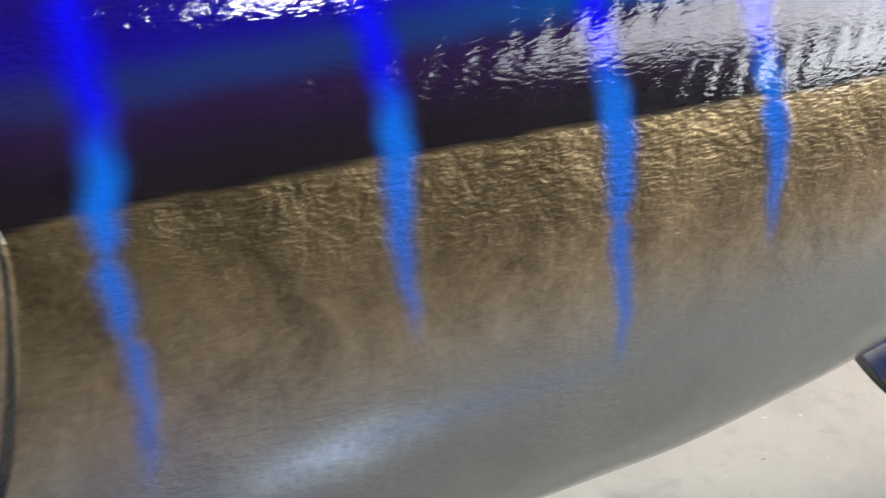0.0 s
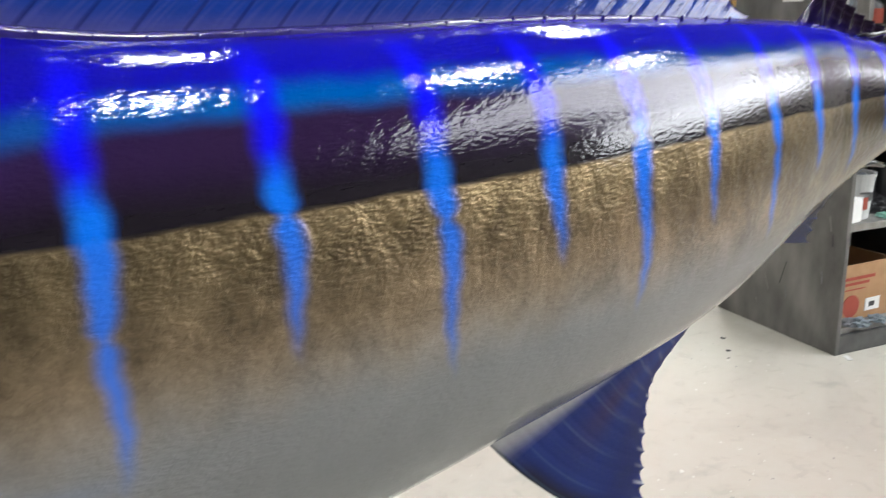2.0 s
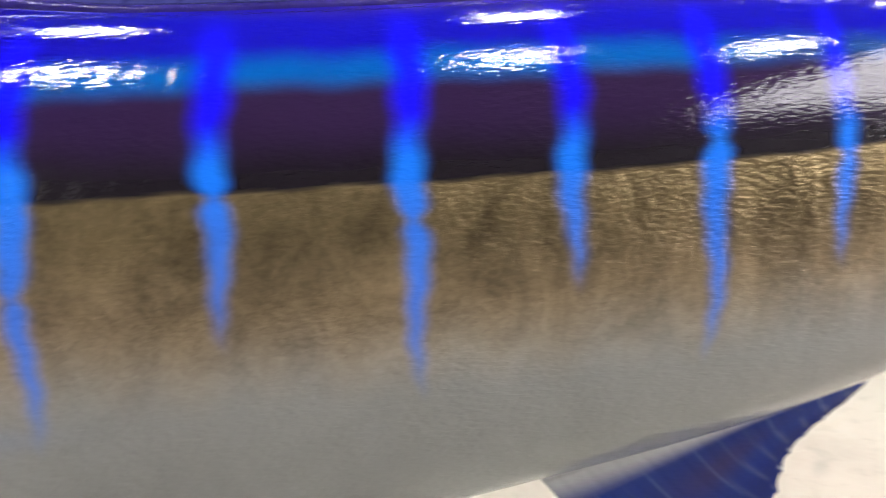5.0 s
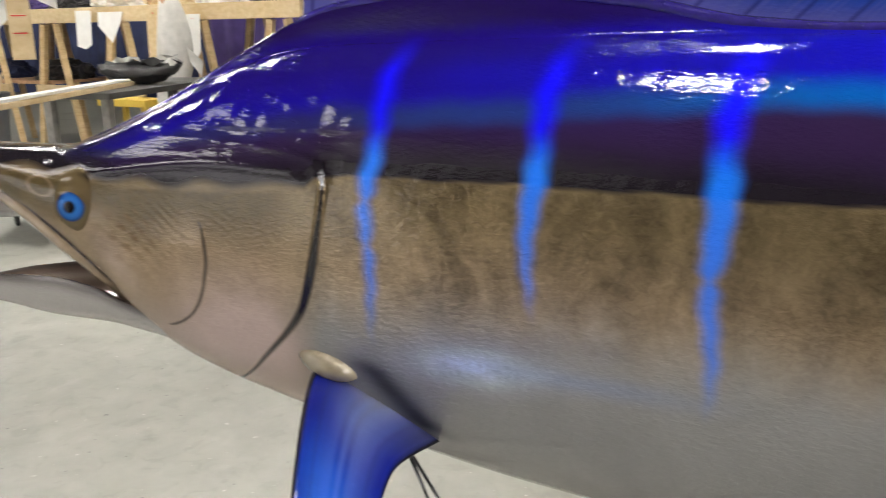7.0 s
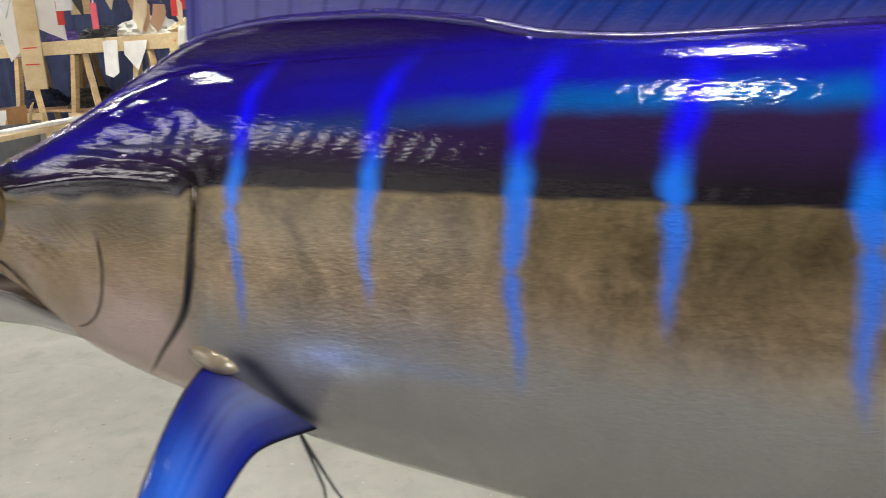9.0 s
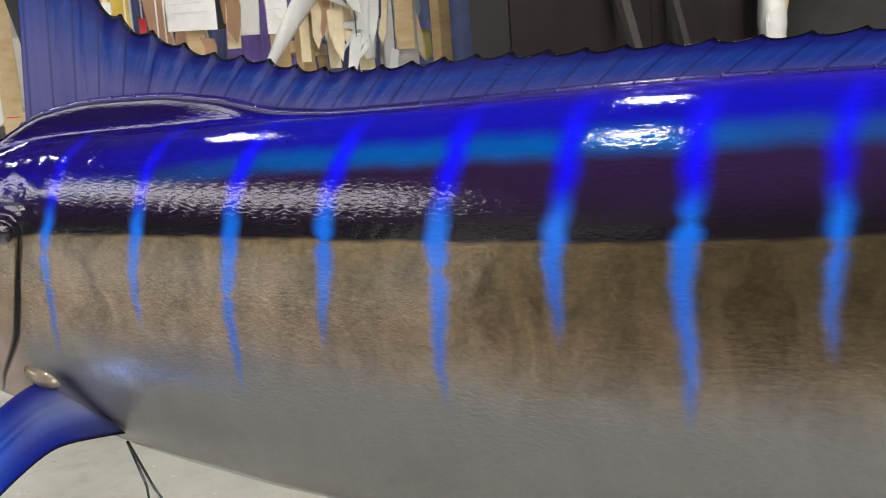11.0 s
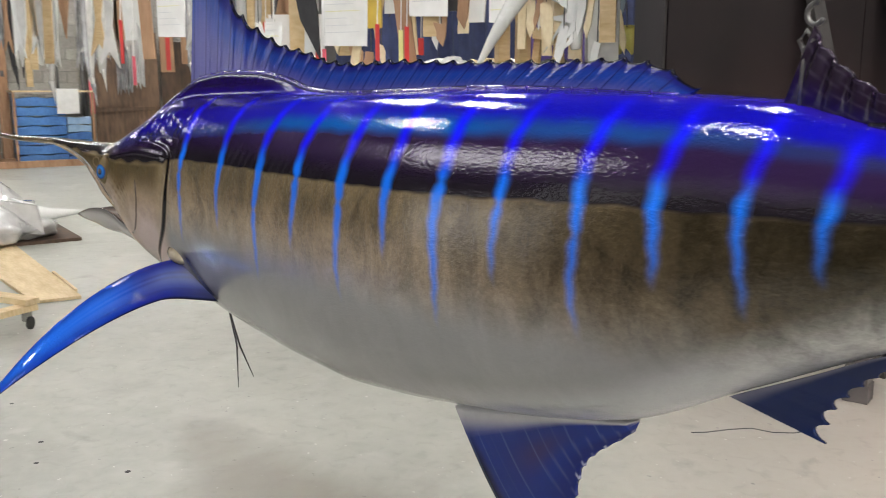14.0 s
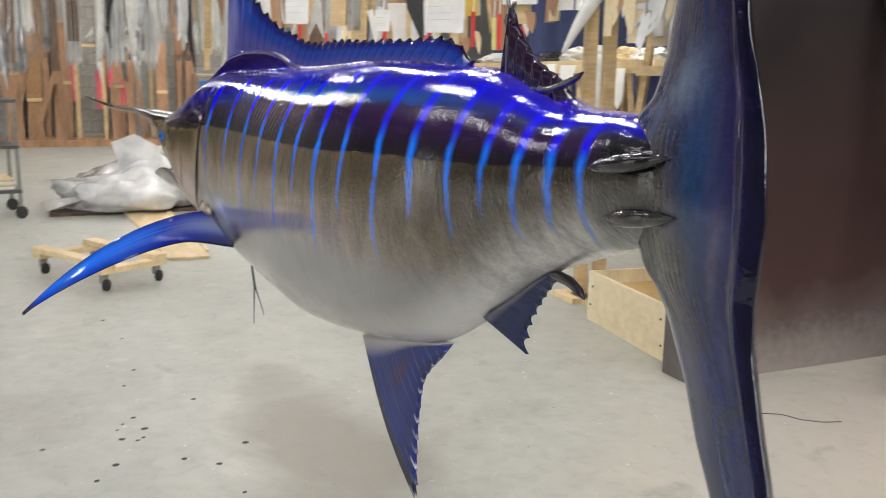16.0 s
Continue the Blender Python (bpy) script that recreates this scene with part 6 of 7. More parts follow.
part("lower_board", box(-10.0, -8.0, 5.0, 5.8, 0.72, 0.75, 0.003), brown_wood, wbench)
cloth_spec = ((-12.4, -9.2, navy), (-9.2, -7.4, navy), (-7.4, -6.0, violet_cloth), (-6.0, -3.6, navy), (-3.6, -1.2, navy))
for k, (x0, x1, m) in enumerate(cloth_spec):
    bm = bmesh.new()
    cols_ = []
    n = 60
    for i in range(n + 1):
        u = i / n
        x = x0 + (x1 - x0) * u
        y = 6.6 + 0.05 * math.sin(9 * x) + 0.03 * math.sin(23 * x + k)
        cols_.append([bm.verts.new((x, y + 0.02 * math.sin(3 * z + x), z)) for z in (0.45, 0.9, 1.3, 1.8, 2.4, 3.0)])
    for p, q in zip(cols_, cols_[1:]):
        for j in range(5):
            bm.faces.new((p[j], q[j], q[j + 1], p[j + 1]))
    c = thing("hung_cloth", "dark blue cloth hung behind the workbench" if m is navy else "violet cloth hung behind the workbench", "cloth", "hung cloths")
    part("cloth", bm, m, c, smooth=True)
    part("rod", tube([(x0, 6.6, 3.02), (x1, 6.6, 3.02)], 0.02), steel_dark, c)
    for x in (x0 + 0.2, x1 - 0.2):
        part("wire", tube([(x, 6.6, 3.02), (x, 6.6, 4.6)], 0.006), steel_dark, c)
for k, (x, w, h, m) in enumerate(((-9.6, 0.5, 0.22, grey_foam), (-8.6, 0.4, 0.35, violet_cloth), (-8.0, 0.45, 0.12, tar_black), (-7.2, 0.6, 0.16, grey_foam), (-6.5, 0.5, 0.14, pine_flat), (-5.9, 0.45, 0.20, white_gel), (-5.3, 0.4, 0.14, tar_black))):
    heap("bench_form", "rough fish form lying on the long workbench", "fish form", pose(x, 5.35, 1.44, 0, 0, 30 * k), 0.5 * w, m, 20 + k, 0.3, 0.55)
    if x < -8.2:
        heap("stored_bundle", "dark bundle stored under the workbench", "bundle", pose(x + 0.3, 5.4, 0.75, 0, 0, 50 * k), 0.28, (navy, tar_black, grey_foam, rag_grey)[k % 4], 40 + k, 0.3, 0.6)
for x, z0, w, h, point, m, pinned in ((-7.42, 1.10, 0.22, 0.28, 0.0, paper_white, "white paper pattern hung from the workbench's edge"), (-7.1, 1.16, 0.34, 0.20, 0.16, paper_white, "pointed white paper pattern hung from the workbench's edge"),
                                   (-6.45, 0.92, 0.20, 0.46, 0.0, pine_flat, "thin pine board hung from the workbench's edge"), (-5.95, 0.98, 0.16, 0.34, 0.05, paper_white, "white paper pattern hung from the workbench's edge")):
    t = thing("hung_pattern", pinned, "pattern", "patterns on the workbench")
    part("sheet", sheet([(x, 4.92, z0 + h + 0.05), (x + w, 4.92, z0 + h + 0.05), (x + 0.98 * w, 4.90, z0 + 0.05 * h + point), (x + 0.6 * w, 4.89, z0 - 0.03), (x + 0.03 * w, 4.90, z0 + 0.8 * point)], 0.004), m, t)
    part("pin", box(x + 0.4 * w, x + 0.4 * w + 0.015, 4.915, 4.952, z0 + h, z0 + h + 0.015), red_tape, t)
yst = thing("yellow_stand", "low yellow painted stand on the floor", "stand")
part("top", box(-6.6, -6.0, 5.0 - 0.6, 4.88 - 0.2, 0.60, 0.66, 0.004), yellow_paint, yst)
for x in (-6.55, -6.1):
    for y in (4.45, 4.62):
        part("leg", box(x, x + 0.05, y, y + 0.04, 0, 0.60), yellow_paint, yst)

# ---- rack of hanging patterns between the marlin and the workbench ----
RA, RD = Vector((-1.6, 3.2, 0)), Vector((-0.851, -0.525, 0))
RN = Vector((0.525, -0.851, 0))


ROW = {"nearness": 1.0}
ROW_FROM = Vector((1.75, -0.65, 1.26))


def rk(s, z, off=0.0):
    """A place on the rack: s along the rail, z up, off in front of it; the front row hangs nearer and is a little smaller."""
    p = RA + RD * s + RN * off
    p.z = z
    return tuple(ROW_FROM + (p - ROW_FROM) * ROW["nearness"])


rack = thing("pattern_rack", "steel rail with hanging wire hung from the ceiling, full of patterns", "rack")
for off in (0.02, -0.28, -0.55):
    part("rail", tube([rk(-0.2, 2.62, off), rk(6.2, 2.62, off)], 0.018), steel_dark, rack)
    for s in (0.1, 2.0, 4.0, 6.0):
        part("hanger", tube([rk(s, 2.62, off), rk(s, 4.6, off)], 0.008), steel_dark, rack)


ROW["nearness"] = 0.885
front_rack = thing("pattern_rack", "front steel rail with papers and patterns hung on wires", "rack")
part("rail", tube([rk(-0.2, 2.62, 0.02), rk(4.6, 2.62, 0.02)], 0.018), steel_dark, front_rack)
for s in (0.1, 2.0, 4.0):
    foot = Vector(rk(s, 2.62, 0.02))
    part("hanger", tube([foot, (foot.x, foot.y, 4.6)], 0.008), steel_dark, front_rack)


def slat_pattern(s, z0, w, off, m, tilt=0.0, z1=2.5, kind="straight", label="pale wooden pattern slat hanging from the rack", group="hanging patterns"):
    t = thing("hanging_pattern", label, "pattern", group)
    c = math.sin(radians(tilt)) * (z1 - z0)
    pts = {"straight": [(s - w / 2 + c, z0), (s + w / 2 + c, z0), (s + w / 2, z1), (s - w / 2, z1)],
           "point": [(s + c, z0), (s + w * 0.5 + c * 0.7, z0 + 0.25), (s + w / 2, z1), (s - w / 2, z1), (s - w * 0.5 + c * 0.7, z0 + 0.3)],
           "fork": [(s - w * 0.7 + c, z0), (s + c, z0 + 0.12), (s + w * 0.7 + c, z0 + 0.02), (s + w * 0.2 + c * 0.7, z0 + 0.3), (s + w / 2, z1 - 0.3), (s + 0.1 * w, z1), (s - 0.1 * w, z1), (s - w / 2, z1 - 0.35), (s - w * 0.2 + c * 0.7, z0 + 0.3)]}[kind]
    part("board", sheet([rk(a, z, off) for a, z in pts], 0.012, up=RN), m, t)
    rail_off = 0.02 if ROW["nearness"] < 1 else min((0.02, -0.28, -0.55), key=lambda r: abs(r - off))
    part("wire", tube([rk(s, z1 - 0.05, off + 0.006), rk(s, 2.62, rail_off)], 0.003), steel_dark, t)
    return t


def paper_on_rack(s0, s1, z0, z1, off, lines=6):
    t = thing("paper_sheet", "white printed sheet in a plastic sleeve hanging from the rack", "paper", "papers on the rack")
    part("sheet", sheet([rk(s0, z0 + 0.01, off), rk(s1, z0, off + 0.02), rk(s1, z1, off), rk(s0, z1, off)], 0.004, up=RN), paper_white, t)
    n = lines
    for k in range(n):
        z = z1 - (z1 - z0) * (0.12 + 0.75 * k / n)
        a, b = s0 + (s1 - s0) * 0.12, s0 + (s1 - s0) * (0.6 + 0.25 * ((k * 7) % 3) / 2)
        if s1 < s0:
            a, b = min(a, b), max(a, b)
        part("print_bar", sheet([rk(a, z, off + 0.024), rk(b, z, off + 0.024), rk(b, z + 0.003, off + 0.024), rk(a, z + 0.003, off + 0.024)], 0.002, up=RN), (pale_yellow if k == 2 else faint_ink), t)
    part("string", tube([rk((s0 + s1) / 2, z1 - 0.02, off), rk((s0 + s1) / 2, 2.605, 0.015)], 0.004), paper_white, t)


paper_on_rack(2.42, 2.09, 1.53, 1.87, 0.06)
paper_on_rack(1.81, 1.55, 1.69, 2.05, 0.06)
paper_on_rack(2.86, 2.72, 1.55, 1.70, 0.05, 3)
paper_on_rack(3.75, 3.5, 1.62, 1.95, 0.04)
for s, z0, w, off, m, tilt, kind in ((3.18, 1.60, 0.14, 0.05, pine, 2, "straight"), (2.97, 1.50, 0.13, 0.04, pine, 3, "straight"), (2.74, 1.46, 0.13, -0.02, tar_black, -14, "point"),
                                     (2.06, 1.64, 0.09, 0.03, yellow_paint, 0, "straight"), (1.98, 1.42, 0.10, 0.02, brown_wood, -8, "straight"), (1.68, 1.58, 0.10, 0.03, pine, 0, "straight"),
                                     (0.60, 1.52, 0.09, 0.06, pine, 0, "straight"), (0.63, 1.42, 0.17, 0.02, grey_foam, 0, "straight"), (0.86, 1.55, 0.12, -0.2, grey_foam, 4, "point"),
                                     (3.42, 1.52, 0.11, 0.0, grey_foam, 3, "fork"), (3.9, 1.48, 0.10, 0.03, brown_wood, -3, "straight"), (4.2, 1.42, 0.13, 0.0, grey_foam, 2, "fork")):
    slat_pattern(s, z0, w, off, m, tilt, kind=kind, label={pine: "pale wooden pattern slat hanging from the rack", yellow_paint: "yellow pattern strip hanging from the rack", tar_black: "black blade-shaped pattern hanging askew"}.get(m, "grey or brown pattern hanging from the rack"))
for s, z0, w, off, m, tilt in ((1.12, 1.50, 0.05, -0.06, pale_pine, 1), (1.03, 1.46, 0.06, -0.10, pale_pine, -2), (0.93, 1.52, 0.05, -0.05, pale_pine, 2), (0.83, 1.44, 0.08, -0.12, pale_pine, 0),
                               (0.73, 1.42, 0.06, -0.06, pale_pine, -3), (1.47, 1.60, 0.07, -0.08, pale_pine, 3), (1.93, 1.48, 0.06, -0.10, pale_pine, -4), (2.55, 1.50, 0.08, -0.08, white_gel, 3), (1.36, 1.66, 0.10, -0.05, white_gel, 4)):
    slat_pattern(s, z0, w, off, m, tilt, kind="straight", label="pale pine strip hanging from the rack" if m is pale_pine else "white fibreglass strip hanging from the rack")
paper_on_rack(1.30, 1.19, 1.64, 1.84, 0.05, 3)
ROW["nearness"] = 1.0
for s, z0, z1 in ((1.83, 1.47, 1.78), (1.70, 1.47, 1.57), (2.42, 1.43, 1.54), (2.81, 1.50, 1.70), (3.62, 1.40, 1.62)):
    t = thing("red_tag", "narrow red tag strip hanging from the rack", "tag", "red tags")
    part("strip", sheet([rk(s - 0.018, z0, 0.075), rk(s + 0.018, z0, 0.075), rk(s + 0.018, z1, 0.075), rk(s - 0.018, z1, 0.075)], 0.004, up=RN), red_tape, t)
    part("string", tube([rk(s, z1, 0.075), rk(s, 2.61, 0.02)], 0.003), paper_white, t)
rnd = random.Random(5)
for k in range(46):
    s = 0.75 + 4.9 * rnd.random()
    far_row = rnd.random() < 0.6
    z0 = rnd.uniform(1.50, 1.85) if s < 2.6 else rnd.uniform(1.35, 1.75)
    m = rnd.choice((pine, pine, brown_wood, grey_foam, grey_foam, white_gel, tar_black, brown_wood))
    if 1.0 < s < 1.75 and z0 < 1.72:
        z0 = 1.75
    slat_pattern(s, z0, rnd.uniform(0.05, 0.13), -0.52 if far_row else -0.25, m, rnd.uniform(-5, 5), kind=rnd.choice(("straight", "straight", "point", "fork")), label="narrow wood or fibreglass pattern hanging from the rack")
ROW["nearness"] = 0.885
# torn scraps, offcuts and small templates on strings
scrap_rnd = random.Random(17)
for k in range(30):
    s = scrap_rnd.choice((scrap_rnd.uniform(0.45, 1.0), scrap_rnd.uniform(1.0, 3.7)))
    z0, w, h, off = scrap_rnd.uniform(1.40, 1.66), scrap_rnd.uniform(0.03, 0.09), scrap_rnd.uniform(0.10, 0.30), scrap_rnd.uniform(0.0, 0.05)
    m, what = scrap_rnd.choice(((paper_white, "torn white paper scrap"), (white_gel, "white fibreglass offcut"), (pale_pine, "pale pine offcut"), (pale_pine, "pale pine offcut"), (brown_wood, "brown wooden template")))
    lean = scrap_rnd.uniform(-0.05, 0.05)
    pts = [(s + lean, z0 - 0.03)]
    for a, b in ((0.5, 0.15), (0.45, 0.55), (0.5, 1.0), (-0.35, 0.95), (-0.5, 0.6), (-0.4, 0.2)):
        pts.append((s + lean * (1 - b) + w * a * scrap_rnd.uniform(0.6, 1.3), z0 + h * b * scrap_rnd.uniform(0.9, 1.05)))
    t = thing("hanging_scrap", what + " hanging on a string from the rack", "scrap", "scraps on the rack")
    part("piece", sheet([rk(a, z, off) for a, z in pts], 0.004 if m is paper_white else 0.01, up=RN), m, t)
    part("string", tube([rk(s, z0 + 0.9 * h, off), rk(s, 2.62, 0.02)], 0.003), steel_dark, t)
# white fish form hanging head down across the rack's end
hf = thing("hanging_fish_form", "smooth white fish form hanging askew from the rack", "fish form")
spine = [Vector(rk(0.74 + 0.60 * u + 0.05 * math.sin(3 * u), 2.20 - 0.80 * u, 0.10)) for u in np.linspace(0, 1, 16)]
part("body", tube(spine, [0.010 + 0.068 * (1 - u) ** 0.8 * min(1.0, 0.35 + 4 * u) for u in np.linspace(0, 1, 16)], 16), white_gel, hf, smooth=True)
part("fin", sheet([rk(0.93, 1.86, 0.12), rk(0.84, 1.72, 0.16), rk(0.80, 1.70, 0.17), rk(0.82, 1.92, 0.12)], 0.012, up=RN), white_gel, hf)
part("string", tube([spine[0], rk(0.8, 2.62, 0.02)], 0.003), steel_dark, hf)
part("second_fin", sheet([rk(1.02, 1.93, 0.12), rk(0.86, 1.73, 0.10), rk(0.90, 1.78, 0.10), rk(1.0, 1.80, 0.12)], 0.012, up=RN), white_gel, hf)
lf = thing("hanging_fish_form", "white fish form with long spiked fins hanging by the booth", "fish form")
spine = [Vector(rk(0.74 + 0.07 * math.sin(2.2 * u), 2.15 - 0.66 * u, -0.02)) for u in np.linspace(0, 1, 14)]
part("body", tube(spine, [0.012 + 0.05 * math.sin(math.pi * (0.12 + 0.8 * u)) for u in np.linspace(0, 1, 14)], 14), white_gel, lf, smooth=True)
for a0, z0, a1, z1 in ((0.80, 1.72, 0.97, 1.47), (0.79, 1.62, 0.90, 1.49), (0.80, 1.66, 0.98, 1.66), (0.80, 1.56, 0.86, 1.48)):
    part("fin", sheet([rk(a0, z0 + 0.03, 0.03), rk(a1, z1, 0.05), rk(a0, z0 - 0.03, 0.03)], 0.008, up=RN), white_gel, lf)
part("string", tube([spine[0], rk(0.74, 2.62, 0.02)], 0.003), steel_dark, lf)
for (a0, a1, z0, z1, off, m, name, lab, cat) in ((0.75, 0.62, 1.42, 1.69, -0.04, clear_film, "plastic_sheet", "milky plastic sheet hanging from the rack", "plastic sheet"), (1.12, 0.78, 1.69, 2.1, -0.30, foam_cream, "foam_board", "cream foam board hanging behind the rack", "foam board"),
                                                 (0.62, 0.49, 1.48, 1.63, -0.22, pale_yellow, "colour_card", "yellow-green colour card hanging from the rack", "card"), (2.30, 2.16, 1.80, 2.30, -0.02, white_gel, "plastic_sheet", "white plastic sheet hanging from the rack", "plastic sheet"),
                                                 (3.34, 3.22, 1.50, 1.98, 0.02, clear_film, "plastic_sheet", "milky plastic sheet hanging from the rack", "plastic sheet"), (3.06, 2.99, 1.58, 2.2, 0.06, white_gel, "plastic_sheet", "narrow white plastic strip hanging from the rack", "plastic sheet")):
    t = thing(name, lab, cat)
    bm = bmesh.new()
    rows_ = [[bm.verts.new(rk(a0 + (a1 - a0) * i / 8, z0 + (z1 - z0) * j / 5 + (0.02 * math.sin(5 * i) if j == 0 else 0), off + 0.014 * math.sin(2.3 * i + 0.6 * j))) for i in range(9)] for j in range(6)]
    for p, q in zip(rows_, rows_[1:]):
        for i in range(8):
            bm.faces.new((p[i], p[i + 1], q[i + 1], q[i]))
    bmesh.ops.solidify(bm, geom=bm.faces[:], thickness=0.004)
    part("sheet", bm, m, t, smooth=True)
    part("string", tube([rk((a0 + a1) / 2, z1 - 0.01, off), rk((a0 + a1) / 2, 2.62, 0.02)], 0.003), steel_dark, t)
t = thing("paddle_pattern", "blue-grey paddle-shaped pattern hanging from the rack", "pattern")
part("blade", sheet([rk(0.575 + 0.055 * math.sin(a), 1.74 - 0.10 * math.cos(a), 0.0) for a in np.linspace(0, 2 * math.pi, 20, endpoint=False)], 0.012, up=RN), slate_blue, t)
part("grip", sheet([rk(0.60, 1.80, 0.012), rk(0.55, 1.80, 0.012), rk(0.56, 2.5, 0.012), rk(0.59, 2.5, 0.012)], 0.012, up=RN), slate_blue, t)
part("string", tube([rk(0.575, 2.48, 0.02), rk(0.575, 2.62, 0.02)], 0.003), steel_dark, t)
for s0, z0, z1, m in ((2.02, 1.44, 1.66, red_tape), (1.86, 1.42, 1.62, pale_yellow), (1.82, 1.42, 1.64, red_tape), (2.40, 1.40, 1.52, pink_tape), (3.30, 1.42, 1.55, red_tape), (4.05, 1.45, 1.75, red_tape), (3.95, 1.30, 1.5, pink_tape)):
    t = thing("red_tag" if m is not pale_yellow else "yellow_tag", "narrow %s tag strip hanging from the rack" % ("red" if m is not pale_yellow else "yellow"), "tag", "tag strips")
    part("strip", sheet([rk(s0 - 0.014, z0, 0.075), rk(s0 + 0.014, z0, 0.075), rk(s0 + 0.014, z1, 0.075), rk(s0 - 0.014, z1, 0.075)], 0.004, up=RN), m, t)
    part("string", tube([rk(s0, z1, 0.075), rk(s0, 2.61, 0.02)], 0.003), paper_white, t)
tres = thing("trestle", "light pine trestle standing near the workbench", "trestle", at=pose(-3.35, 3.55, 0, 0, 0, 32))
for sx in (-1, 1):
    for y in (0.0, 0.5):
        part("leg", tube([(sx * 0.26, y, 0.0), (sx * 0.07, y, 1.62)], 0.035, 4), pine, tres)
    part("side_rail", box(-0.03, 0.03, 0.0, 0.5, 0.9, 0.98, m=pose(sx * 0.16, 0, 0)), pine_flat, tres)
part("top_beam", box(-0.10, 0.10, -0.06, 0.56, 1.622, 1.70, 0.004), pine_flat, tres)
for z in (1.28, 0.8):
    part("crossbar", box(-0.17, 0.17, -0.045, -0.02, z, z + 0.07, 0.003), pine_flat, tres)
for s in (1.29, 1.16, 0.68, 0.43):
    t = thing("timber_post", "pale pine post standing behind the rack", "post", "pine posts")
    spot = rk(s, 1.26, -0.15)
    part("post", tube([(spot[0], spot[1], 0.031), (spot[0], spot[1], 2.6)], 0.045, 4), pine, t)
    part("foot", box(-0.12, 0.12, -0.12, 0.12, 0, 0.03, m=Matrix.Translation((spot[0], spot[1], 0))), pine_flat, t)
ROW["nearness"] = 1.0
# board with paper hanging low, near the marlin's head
bd = thing("pattern_board", "pale pattern board with red pencil marks hanging beside white paper", "pattern", at=pose(-3.86, 1.84, 0, 0, 0, 50))
part("board", box(-0.05, 0.05, -0.01, 0.01, 1.13, 2.3, 0.002), pine_flat, bd)
for z in (1.25, 1.33):
    part("pencil_mark", box(-0.035, 0.03, -0.013, -0.0105, z, z + 0.006), red_tape, bd)
part("paper", sheet([(-0.20, 0.02, 1.75), (0.16, 0.02, 1.75), (0.17, 0.02, 1.36), (0.05, 0.02, 1.42), (-0.10, 0.02, 1.27)], 0.004), paper_white, bd)
part("string", tube([(0, 0, 2.3), (0, 0, 4.6)], 0.003), steel_dark, bd)

# ---- far end: block wall, studs, hung blanks, tarps ----
rail2 = thing("hanging_rail", "steel rail on hangers with rows of fish blanks", "rail")
for x in (-10.5, -11.4):
    part("rail", tube([(x, -2.5, 3.1), (x, 5.0, 3.1)], 0.02), steel_dark, rail2)
    for y in (-2.2, 0.5, 2.5, 4.8):
        part("hanger", tube([(x, y, 3.1), (x, y, 4.6)], 0.01), steel_dark, rail2)


def hung(y, z0, w, x, m, kind, rnd):
    t = thing("hung_blank", {0: "long silvery fish blank hung tail up", 1: "narrow brown wooden pattern hung on the rail", 2: "pleated milky plastic sleeve hung on the rail"}[kind], "fish blank", "blanks on the rail")
    z1 = 3.05
    if kind == 0:
        zs = np.linspace(z1, z0, 13)
        bend = rnd.uniform(-0.06, 0.06)
        part("body", tube([(x + 0.02 * math.sin(3 * z), y + bend * math.sin(2.2 * (z - z0)), z) for z in zs], [0.010 + 0.5 * w * math.sin(math.pi * (0.08 + 0.80 * (i / 12) ** 0.8)) for i in range(13)], 12), m, t, smooth=True)
        part("bill", tube([(x, y, z0 + 0.05), (x, y + 0.02, z0 - 0.10), (x, y + 0.03, z0 - 0.24)], [0.035, 0.016, 0.003], 8), m, t, smooth=True)
        for sgn in (-1, 1):
            part("fin", sheet([(x, y + sgn * 0.3 * w, z0 + 0.50), (x, y + sgn * 1.3 * w, z0 + 0.34), (x, y + sgn * 0.35 * w, z0 + 0.40)], 0.008, up=(1, 0, 0.1)), m, t)
    elif kind == 1:
        part("board", box(x - 0.01, x + 0.01, y - w / 2, y + w / 2, z0, z1, 0.002), m, t)
    else:
        bm = bmesh.new()
        ph, taper = rnd.uniform(0, 6), rnd.uniform(0.5, 1.0)
        grid = []
        for j in range(10):
            v = j / 9
            half_w = w * (taper + (1 - taper) * v) * (1 + 0.12 * math.sin(7 * v + ph))
            grid.append([bm.verts.new((x + 0.025 * math.sin(2.1 * i + ph + 1.5 * v) * (0.4 + 0.6 * v), y + half_w * (i / 5 - 1), z1 + (z0 - z1) * v + (0.07 * math.sin(3.7 * i + ph) if j == 9 else 0))) for i in range(11)])
        for p, q in zip(grid, grid[1:]):
            for i in range(10):
                bm.faces.new((p[i], p[i + 1], q[i + 1], q[i]))
        bmesh.ops.solidify(bm, geom=bm.faces[:], thickness=0.005)
        part("sleeve", bm, m, t)
    part("wire", tube([(x, y, z1 - 0.05), (x, y, 3.1)], 0.003), steel_dark, t)


